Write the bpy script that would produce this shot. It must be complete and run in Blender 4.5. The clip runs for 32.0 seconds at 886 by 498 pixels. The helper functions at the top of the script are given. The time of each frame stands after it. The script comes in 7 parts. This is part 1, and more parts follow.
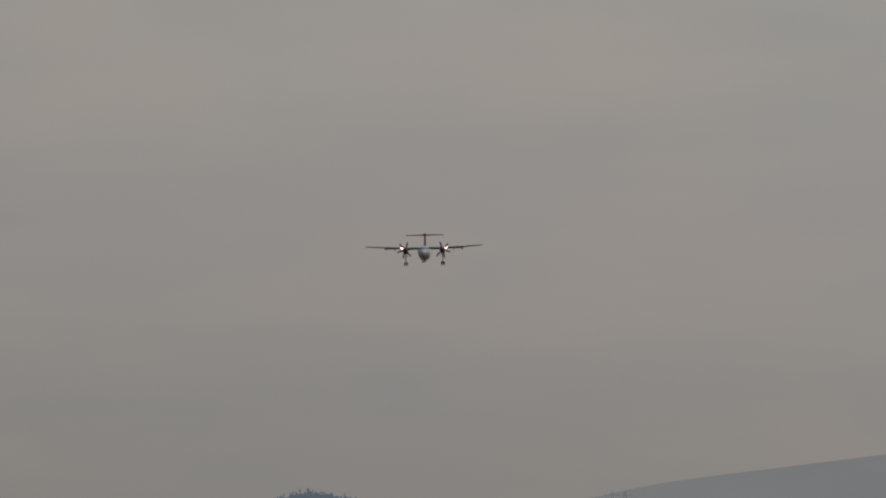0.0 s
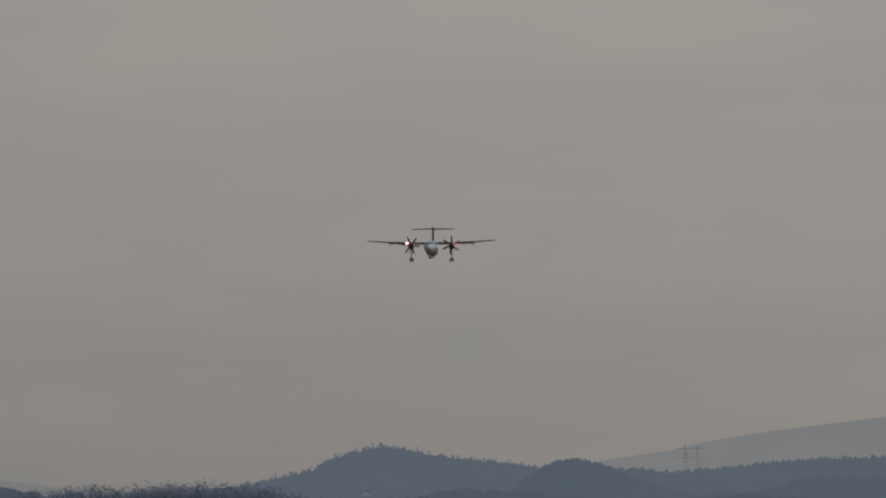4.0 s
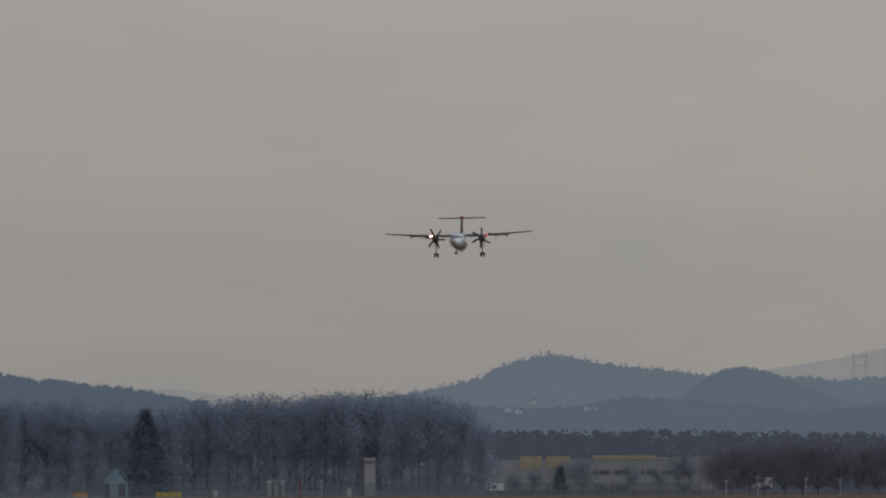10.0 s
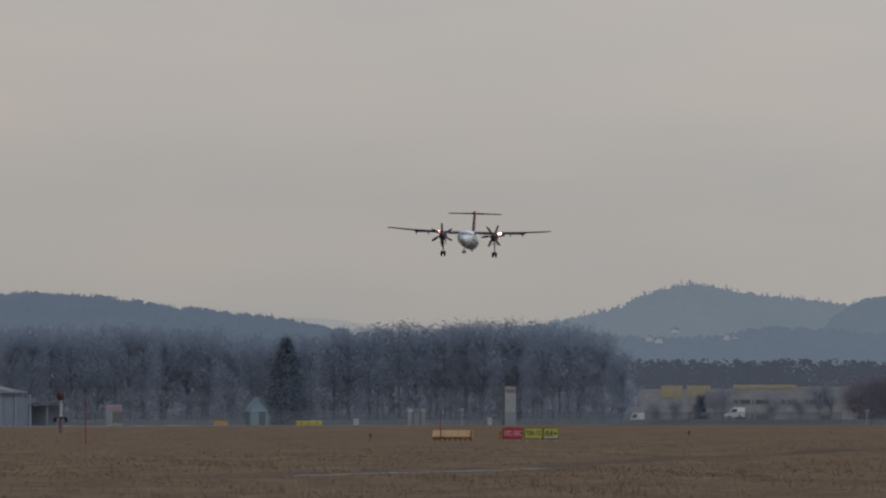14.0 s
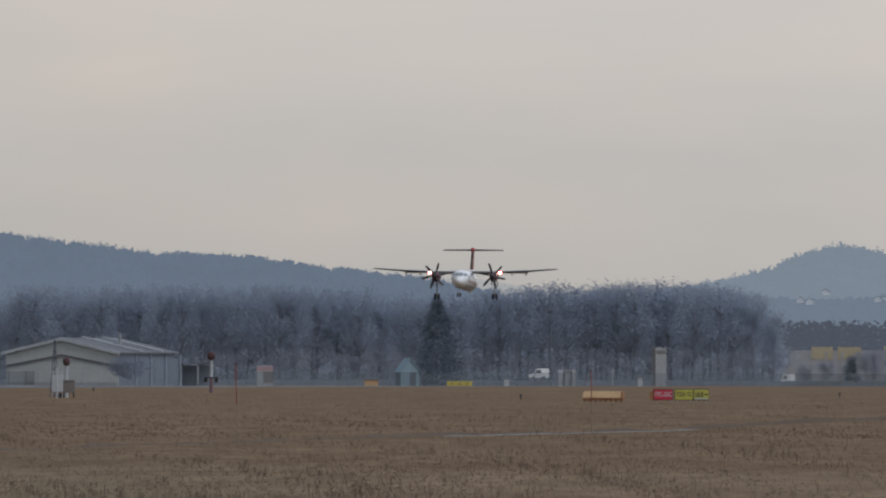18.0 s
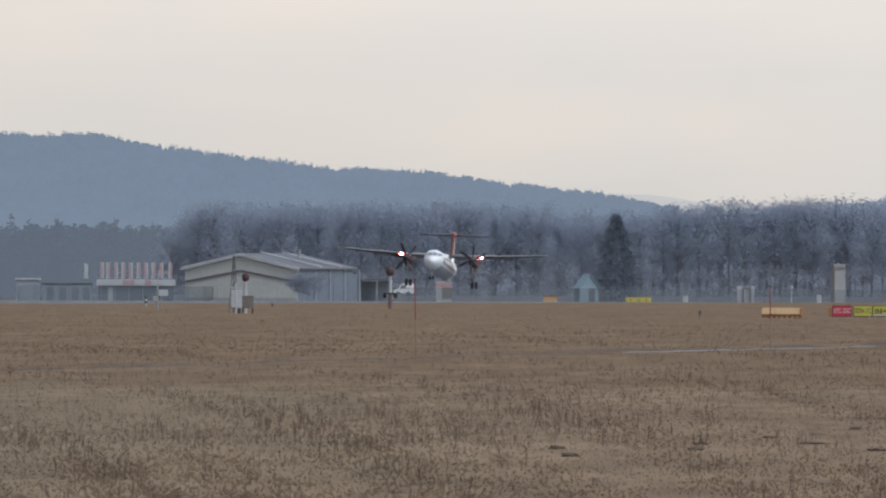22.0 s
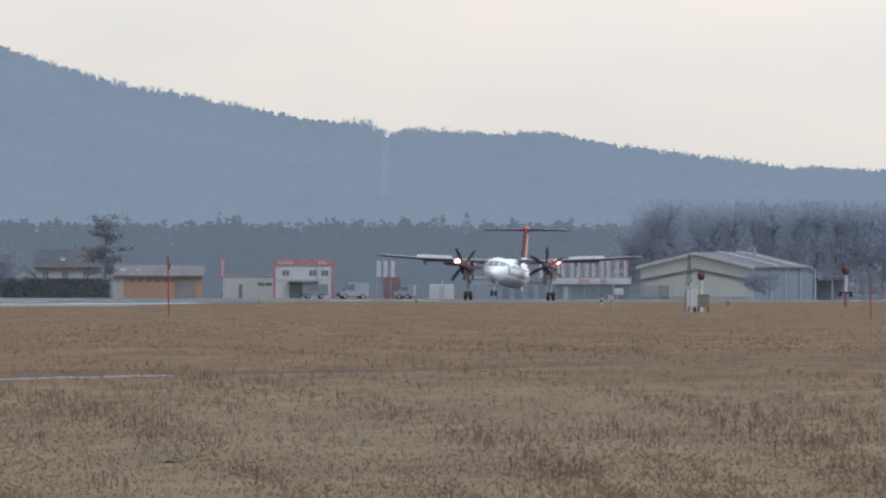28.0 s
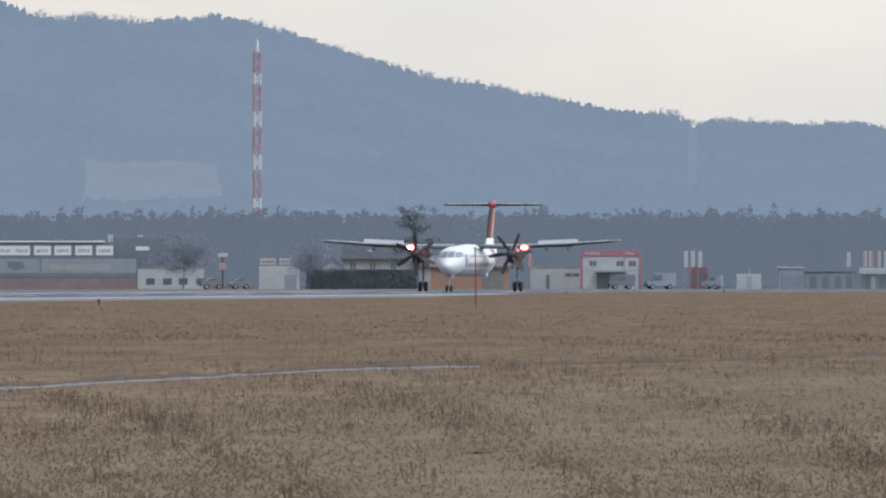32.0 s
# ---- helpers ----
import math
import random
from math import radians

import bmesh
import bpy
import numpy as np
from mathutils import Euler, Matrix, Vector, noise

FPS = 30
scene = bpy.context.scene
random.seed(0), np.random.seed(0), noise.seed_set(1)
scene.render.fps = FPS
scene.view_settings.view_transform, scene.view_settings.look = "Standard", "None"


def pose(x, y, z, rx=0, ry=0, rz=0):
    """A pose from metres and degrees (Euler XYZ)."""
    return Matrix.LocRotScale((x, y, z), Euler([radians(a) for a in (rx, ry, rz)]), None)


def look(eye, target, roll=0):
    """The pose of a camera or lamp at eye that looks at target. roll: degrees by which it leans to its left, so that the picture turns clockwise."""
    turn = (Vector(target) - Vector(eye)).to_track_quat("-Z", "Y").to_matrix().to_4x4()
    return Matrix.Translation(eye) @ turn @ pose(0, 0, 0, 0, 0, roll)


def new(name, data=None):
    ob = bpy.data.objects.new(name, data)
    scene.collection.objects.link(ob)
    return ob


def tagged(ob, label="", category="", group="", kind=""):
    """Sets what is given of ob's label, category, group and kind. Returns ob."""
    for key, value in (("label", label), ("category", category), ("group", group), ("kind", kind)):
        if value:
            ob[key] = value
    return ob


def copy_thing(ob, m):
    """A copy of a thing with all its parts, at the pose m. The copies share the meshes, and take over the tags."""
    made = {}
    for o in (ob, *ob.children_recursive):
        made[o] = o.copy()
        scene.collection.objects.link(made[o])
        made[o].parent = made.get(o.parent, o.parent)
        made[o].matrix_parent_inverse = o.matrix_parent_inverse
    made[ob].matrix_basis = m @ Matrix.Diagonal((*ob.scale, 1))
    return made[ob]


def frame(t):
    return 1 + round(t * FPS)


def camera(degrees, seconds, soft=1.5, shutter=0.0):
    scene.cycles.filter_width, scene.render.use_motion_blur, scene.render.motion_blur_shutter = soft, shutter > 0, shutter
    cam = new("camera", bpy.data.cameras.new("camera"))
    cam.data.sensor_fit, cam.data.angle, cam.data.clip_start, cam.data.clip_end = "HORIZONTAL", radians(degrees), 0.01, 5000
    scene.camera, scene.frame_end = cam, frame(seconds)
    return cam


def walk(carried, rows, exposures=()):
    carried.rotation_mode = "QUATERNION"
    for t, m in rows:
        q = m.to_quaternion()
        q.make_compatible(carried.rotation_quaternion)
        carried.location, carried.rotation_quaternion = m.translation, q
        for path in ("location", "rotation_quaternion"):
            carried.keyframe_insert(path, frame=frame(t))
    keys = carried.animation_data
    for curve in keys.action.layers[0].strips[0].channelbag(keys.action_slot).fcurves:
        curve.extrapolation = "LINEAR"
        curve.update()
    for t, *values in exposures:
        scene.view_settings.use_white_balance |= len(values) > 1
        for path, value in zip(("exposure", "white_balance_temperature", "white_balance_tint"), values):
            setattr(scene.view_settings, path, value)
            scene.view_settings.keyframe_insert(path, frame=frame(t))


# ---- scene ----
STEP = 26416.0
EYE = (0.0, 0.0, 2.2)

# seconds, bearing, rise and lean of the camera in degrees
CAMERA_ROWS = [
    (0.0, 2.1706, 1.3813, -0.115), (0.5, 2.1227, 1.3618, -0.122), (1.0, 2.083, 1.3418, -0.137), (1.5, 2.0401, 1.3251, -0.158),
    (2.0, 1.9909, 1.3132, -0.18), (2.5, 1.9561, 1.2968, -0.197), (4.5, 1.8634, 1.1761, -0.209), (5.0, 1.8187, 1.1543, -0.218),
    (5.5, 1.7496, 1.1331, -0.225), (6.0, 1.6768, 1.1084, -0.228), (6.5, 1.6214, 1.0771, -0.227), (7.0, 1.5997, 1.0144, -0.223),
    (7.5, 1.5905, 0.9647, -0.216), (8.0, 1.5544, 0.9256, -0.212), (8.5, 1.4956, 0.8923, -0.214), (9.0, 1.4147, 0.8819, -0.215),
    (9.5, 1.3257, 0.8691, -0.207), (10.0, 1.2462, 0.8552, -0.195), (10.5, 1.1743, 0.842, -0.181), (11.0, 1.1094, 0.8251, -0.165),
    (11.5, 1.048, 0.8026, -0.146), (12.0, 0.9849, 0.758, -0.122), (12.5, 0.9068, 0.7049, -0.092), (13.0, 0.8229, 0.6584, -0.06),
    (13.5, 0.7601, 0.6246, -0.038), (14.0, 0.7041, 0.5827, -0.027), (14.5, 0.6508, 0.5492, -0.019), (16.5, 0.3553, 0.4661, 0.004),
    (17.0, 0.2903, 0.4575, 0.042), (17.5, 0.2027, 0.443, 0.078), (18.0, 0.1251, 0.432, 0.105), (18.5, 0.0892, 0.3736, 0.128),
    (19.0, 0.0366, 0.2821, 0.156), (19.5, -0.0801, 0.2212, 0.187), (20.0, -0.2097, 0.1906, 0.21), (20.5, -0.3107, 0.1646, 0.217),
    (21.0, -0.398, 0.1427, 0.211), (21.5, -0.4751, 0.1252, 0.199), (22.0, -0.5614, 0.1079, 0.189), (22.5, -0.6529, 0.0897, 0.194),
    (23.0, -0.7418, 0.0817, 0.209), (23.5, -0.8944, 0.073, 0.221), (24.0, -1.0725, 0.0837, 0.228), (24.5, -1.2596, 0.0854, 0.224),
    (25.0, -1.4406, 0.0838, 0.211), (25.5, -1.6054, 0.0861, 0.199), (27.5, -2.1706, 0.101, 0.193), (28.0, -2.3094, 0.0973, 0.185),
    (28.5, -2.4623, 0.1, 0.168), (29.0, -2.598, 0.0983, 0.145), (29.5, -2.7359, 0.1017, 0.115), (30.0, -2.8813, 0.0992, 0.079),
    (30.5, -3.024, 0.0963, 0.044), (31.0, -3.166, 0.0872, 0.018), (31.5, -3.3327, 0.075, 0.005), (32.0, -3.4884, 0.0591, 0.001),
]
# seconds, stops, white balance
EXPOSURES = [(0, -1.34, 6480, 10), (2.5, -1.31, 6480, 10), (6, -1.20, 6480, 10), (9, -1.03, 6480, 10), (11, -0.98, 6480, 10), (13, -0.77, 6480, 10), (14.5, -0.58, 6480, 10), (17, -0.37, 6480, 10), (18, -0.26, 6480, 10),
             (19, -0.02, 6480, 10), (21, 0.21, 6480, 10), (23, 0.34, 6450, 10), (28, 0.44, 6380, 9.5), (30, 0.46, 6320, 9), (32, 0.46, 6300, 9)]

def bearing(b):
    """Radians to the right of the view's zero line, from steps of 1/26416 radian."""
    return b / STEP


def land(d):
    """Height of the airfield at d metres from the camera: level at first, then falling gently away."""
    z = -0.00049 * min(max(d - 700.0, 0.0), 684.0)
    z -= 0.0012 * min(max(d - 1384.0, 0.0), 386.0)
    return z - 0.00144 * min(max(d - 1770.0, 0.0), 1214.0)


def spot(b, d, lift=0.0):
    a = bearing(b)
    return Vector((d * math.sin(a), d * math.cos(a), land(d) + lift))


def facing(b, d, turn=0.0, lift=0.0):
    """A pose on the ground whose front (local -y) looks to the camera."""
    p = spot(b, d, lift)
    return pose(p.x, p.y, p.z, 0, 0, -math.degrees(bearing(b)) + turn)


def rise(v, d):
    """The height at d metres that lies v steps below the eye's level line + 5."""
    return EYE[2] - (v + 5.0) * d / STEP


cam = camera(3.4, 32.0, 2.2)
walk(cam, [(t, look(EYE, (EYE[0] + math.sin(radians(a)) * math.cos(radians(e)),
                          EYE[1] + math.cos(radians(a)) * math.cos(radians(e)),
                          EYE[2] + math.sin(radians(e))), r)) for t, a, e, r in CAMERA_ROWS],
     exposures=EXPOSURES)

# ---- world and sun ----
world = bpy.data.worlds.new("overcast_evening")
scene.world = world
world.use_nodes = True
wn = world.node_tree
wn.nodes.clear()


def wnode(kind, **props):
    n = wn.nodes.new(kind)
    for k, v in props.items():
        n.inputs[k].default_value = v
    return n


w_out = wnode("ShaderNodeOutputWorld")
w_bg = wnode("ShaderNodeBackground", Strength=1.0)
sky = wn.nodes.new("ShaderNodeTexSky")
sky.sky_type = "NISHITA"
sky.sun_disc = False
sky.sun_elevation = radians(24)
sky.sun_rotation = radians(200)
sky.altitude = 340
sky.dust_density = 3.0
sky_gain = wn.nodes.new("ShaderNodeMix")
sky_gain.data_type = "RGBA"
sky_gain.blend_type = "MULTIPLY"
sky_gain.inputs["Factor"].default_value = 1.0
sky_gain.inputs["B"].default_value = (0.10, 0.10, 0.10, 1)
coord = wn.nodes.new("ShaderNodeTexCoord")
sep = wn.nodes.new("ShaderNodeSeparateXYZ")
low = wn.nodes.new("ShaderNodeValToRGB")
# cloud deck near the horizon: a shade darker and pinker at the very bottom
low.color_ramp.elements[0].position, low.color_ramp.elements[0].color = 0.0, (0.640, 0.603, 0.568, 1)
low.color_ramp.elements[1].position, low.color_ramp.elements[1].color = 0.30, (0.61, 0.70, 0.85, 1)
for at, col in ((0.012, (0.697, 0.654, 0.615, 1)), (0.026, (0.800, 0.743, 0.703, 1)), (0.045, (0.872, 0.820, 0.765, 1)), (0.10, (0.76, 0.78, 0.80, 1))):
    e = low.color_ramp.elements.new(at)
    e.color = col
stretch = wn.nodes.new("ShaderNodeMapping")
stretch.inputs["Scale"].default_value = (22, 22, 120)
streak = wnode("ShaderNodeTexNoise", Scale=1.0, Detail=4.0, Roughness=0.5)
streak_ramp = wn.nodes.new("ShaderNodeValToRGB")
streak_ramp.color_ramp.elements[0].position, streak_ramp.color_ramp.elements[0].color = 0.30, (0.925, 0.945, 0.965, 1)
streak_ramp.color_ramp.elements[1].position, streak_ramp.color_ramp.elements[1].color = 0.70, (1.04, 1.02, 1.0, 1)
streak_mix = wn.nodes.new("ShaderNodeMix")
streak_mix.data_type = "RGBA"
streak_mix.blend_type = "MULTIPLY"
streak_mix.inputs["Factor"].default_value = 1.0
side = wn.nodes.new("ShaderNodeMath")
side.operation = "MULTIPLY_ADD"
side.inputs[1].default_value, side.inputs[2].default_value = 0.9, 1.0
side_mix = wn.nodes.new("ShaderNodeVectorMath")
side_mix.operation = "SCALE"
# broad soft cloud banks, warmer and cooler by turns
bank_map = wn.nodes.new("ShaderNodeMapping")
bank_map.inputs["Scale"].default_value = (52, 52, 78)
bank_map.inputs["Rotation"].default_value = (0, radians(24), 0)
bank_noise = wnode("ShaderNodeTexNoise", Scale=1.0, Detail=3.0, Roughness=0.45)
bank_ramp = wn.nodes.new("ShaderNodeValToRGB")
bank_ramp.color_ramp.elements[0].position, bank_ramp.color_ramp.elements[0].color = 0.30, (0.950, 0.975, 0.995, 1)
bank_ramp.color_ramp.elements[1].position, bank_ramp.color_ramp.elements[1].color = 0.70, (1.025, 1.007, 0.990, 1)
bank_mix = wn.nodes.new("ShaderNodeMix")
bank_mix.data_type = "RGBA"
bank_mix.blend_type = "MULTIPLY"
bank_mix.inputs["Factor"].default_value = 1.0
deck = wn.nodes.new("ShaderNodeMix")
deck.data_type = "RGBA"
deck.inputs["Factor"].default_value = 0.88
for a, b in ((coord.outputs["Generated"], sep.inputs[0]), (sep.outputs["Z"], low.inputs["Fac"]),
             (coord.outputs["Generated"], stretch.inputs[0]), (stretch.outputs[0], streak.inputs["Vector"]),
             (streak.outputs["Fac"], streak_ramp.inputs["Fac"]), (low.outputs["Color"], streak_mix.inputs["A"]),
             (streak_ramp.outputs["Color"], streak_mix.inputs["B"]), (sky.outputs["Color"], sky_gain.inputs["A"]),
             (sky_gain.outputs["Result"], deck.inputs["A"]), (sep.outputs["X"], side.inputs[0]), (coord.outputs["Generated"], bank_map.inputs[0]), (bank_map.outputs[0], bank_noise.inputs["Vector"]),
             (bank_noise.outputs["Fac"], bank_ramp.inputs["Fac"]), (streak_mix.outputs["Result"], bank_mix.inputs["A"]),
             (bank_ramp.outputs["Color"], bank_mix.inputs["B"]), (bank_mix.outputs["Result"], side_mix.inputs[0]),
             (side.outputs[0], side_mix.inputs["Scale"]), (side_mix.outputs[0], deck.inputs["B"]),
             (deck.outputs["Result"], w_bg.inputs["Color"]), (w_bg.outputs[0], w_out.inputs[0])):
    wn.links.new(a, b)

sun = new("sun", bpy.data.lights.new("sun", "SUN"))
sun.data.energy, sun.data.angle, sun.data.color = 0.8, radians(16), (1.0, 0.97, 0.93)
sun.matrix_world = look((60, -80, 130), (0, 0, 0))


# ---- materials ----
def material(name, color, rough=0.8, metal=0.0, vary=0.15, scale=1.0, bump=0.0, coords="Object", fine=6.0, haze_glow=None, island=0.0, spec=0.3, dirt=None):
    """A surface with variation at two scales, metres in object space. The optional emission colour and strength paint
    in distance haze.
    """
    m = bpy.data.materials.new(name)
    m.use_nodes = True
    t = m.node_tree
    bsdf = t.nodes["Principled BSDF"]
    bsdf.inputs["Roughness"].default_value = rough
    bsdf.inputs["Metallic"].default_value = metal
    bsdf.inputs["Specular IOR Level"].default_value = spec
    tc = t.nodes.new("ShaderNodeTexCoord")
    big = t.nodes.new("ShaderNodeTexNoise")
    big.inputs["Scale"].default_value = scale
    big.inputs["Detail"].default_value = 5
    small = t.nodes.new("ShaderNodeTexNoise")
    small.inputs["Scale"].default_value = scale * fine
    small.inputs["Detail"].default_value = 4
    t.links.new(tc.outputs[coords], big.inputs["Vector"])
    t.links.new(tc.outputs[coords], small.inputs["Vector"])
    add = t.nodes.new("ShaderNodeMath")
    add.operation = "MULTIPLY_ADD"
    add.inputs[1].default_value = 0.5
    t.links.new(small.outputs["Fac"], add.inputs[0])
    half = t.nodes.new("ShaderNodeMath")
    half.operation = "MULTIPLY"
    half.inputs[1].default_value = 0.5
    t.links.new(big.outputs["Fac"], half.inputs[0])
    t.links.new(half.outputs[0], add.inputs[2])
    fac = add.outputs[0]
    if island:
        geo = t.nodes.new("ShaderNodeNewGeometry")
        isl = t.nodes.new("ShaderNodeMath")
        isl.operation = "MULTIPLY_ADD"
        isl.inputs[1].default_value = island
        t.links.new(geo.outputs["Random Per Island"], isl.inputs[0])
        t.links.new(fac, isl.inputs[2])
        sub = t.nodes.new("ShaderNodeMath")
        sub.operation = "SUBTRACT"
        sub.inputs[1].default_value = island / 2
        t.links.new(isl.outputs[0], sub.inputs[0])
        fac = sub.outputs[0]
    ramp = t.nodes.new("ShaderNodeValToRGB")
    lo, hi = 1 - vary, 1 + vary
    d = dirt or color
    ramp.color_ramp.elements[0].position = 0.32
    ramp.color_ramp.elements[0].color = (*[min(1, c * lo) for c in d], 1)
    ramp.color_ramp.elements[1].position = 0.68
    ramp.color_ramp.elements[1].color = (*[min(1, c * hi) for c in color], 1)
    t.links.new(fac, ramp.inputs["Fac"])
    t.links.new(ramp.outputs["Color"], bsdf.inputs["Base Color"])
    if bump:
        b = t.nodes.new("ShaderNodeBump")
        b.inputs["Strength"].default_value = 0.6
        b.inputs["Distance"].default_value = bump
        t.links.new(small.outputs["Fac"], b.inputs["Height"])
        t.links.new(b.outputs["Normal"], bsdf.inputs["Normal"])
    if haze_glow:
        # distance haze put in as emission
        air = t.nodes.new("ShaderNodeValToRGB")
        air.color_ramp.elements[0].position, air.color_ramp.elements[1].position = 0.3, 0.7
        air.color_ramp.elements[0].color = (*[g * (1 - vary * 0.7) for g in haze_glow[:3]], 1)
        air.color_ramp.elements[1].color = (*[g * (1 + vary * 0.7) for g in haze_glow[:3]], 1)
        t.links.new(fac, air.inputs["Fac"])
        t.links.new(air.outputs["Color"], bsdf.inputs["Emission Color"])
        bsdf.inputs["Emission Strength"].default_value = haze_glow[3]
    return m


def soften(m, share=0.5):
    """Thin twigs and needles let half of the light through."""
    t = m.node_tree
    bsdf = t.nodes["Principled BSDF"]
    thin = t.nodes.new("ShaderNodeBsdfTranslucent")
    t.links.new(bsdf.inputs["Base Color"].links[0].from_socket, thin.inputs["Color"])
    mix = t.nodes.new("ShaderNodeMixShader")
    mix.inputs[0].default_value = share
    t.links.new(bsdf.outputs[0], mix.inputs[1])
    t.links.new(thin.outputs[0], mix.inputs[2])
    t.links.new(mix.outputs[0], t.nodes["Material Output"].inputs[0])
    return m


def lamp_material(name, color, strength):
    m = bpy.data.materials.new(name)
    m.use_nodes = True
    b = m.node_tree.nodes["Principled BSDF"]
    b.inputs["Base Color"].default_value = (*color, 1)
    b.inputs["Emission Color"].default_value = (*color, 1)
    b.inputs["Emission Strength"].default_value = strength
    return m


def mesh_material(name, color, cover):
    """Woven wire seen from far off: part wire, part air."""
    m = material(name, color, 0.6, 0.0, 0.2, 0.3)
    t = m.node_tree
    clear = t.nodes.new("ShaderNodeBsdfTransparent")
    mix = t.nodes.new("ShaderNodeMixShader")
    mix.inputs[0].default_value = cover
    t.links.new(clear.outputs[0], mix.inputs[1])
    t.links.new(t.nodes["Principled BSDF"].outputs[0], mix.inputs[2])
    t.links.new(mix.outputs[0], t.nodes["Material Output"].inputs[0])
    return m


M_WHITE = material("white_paint", (0.80, 0.80, 0.79), 0.35, 0, 0.05, 0.6, spec=0.5)
# wing and tailplane greys are darkened for the shade on their undersides
M_WING = material("shade_grey_paint", (0.165, 0.160, 0.165), 0.4, 0, 0.10, 0.7, spec=0.5)
M_TAILPLANE = material("tailplane_shade_grey", (0.075, 0.078, 0.085), 0.5, 0, 0.15, 0.7)
M_BELLY = material("belly_grey", (0.42, 0.43, 0.46), 0.45, 0, 0.15, 0.5)
M_RED = material("red_paint", (0.38, 0.065, 0.060), 0.4, 0, 0.12, 0.8, spec=0.5)
M_BOOT = material("black_rubber_boot", (0.025, 0.025, 0.028), 0.6, 0, 0.2, 1.0)
M_NACELLE = material("dark_red_nacelle", (0.13, 0.035, 0.035), 0.45, 0, 0.25, 1.2)
M_BLADE = material("blade_black", (0.055, 0.052, 0.055), 0.5, 0, 0.2, 2.0)
M_TYRE = material("tyre_rubber", (0.022, 0.022, 0.024), 0.85, 0, 0.25, 4.0)
M_STEEL = material("grey_steel", (0.33, 0.34, 0.35), 0.45, 0.6, 0.15, 3.0)
M_GLASS = material("dark_glass", (0.018, 0.022, 0.028), 0.12, 0, 0.1, 1.0, spec=0.6)
M_STRIPE = material("faded_warm_stripe", (0.500, 0.400, 0.370), 0.4, 0, 0.08, 0.6, spec=0.5)
M_ORANGEFIN = material("orange_fin_paint", (0.560, 0.255, 0.170), 0.4, 0, 0.08, 0.8, spec=0.5)
M_FINBOOT = material("dark_brown_boot", (0.085, 0.050, 0.048), 0.6, 0, 0.2, 1.0)
M_SCREEN = material("flight_deck_glass", (0.200, 0.208, 0.215), 0.15, 0, 0.12, 1.0, spec=0.6)
M_LAMP = lamp_material("landing_lamp", (1.0, 0.84, 0.72), 14.0)
# glow of the discs that imitate flare round the landing lamps
M_HALO = lamp_material("halo_glow", (1.0, 0.20, 0.16), 1.3)


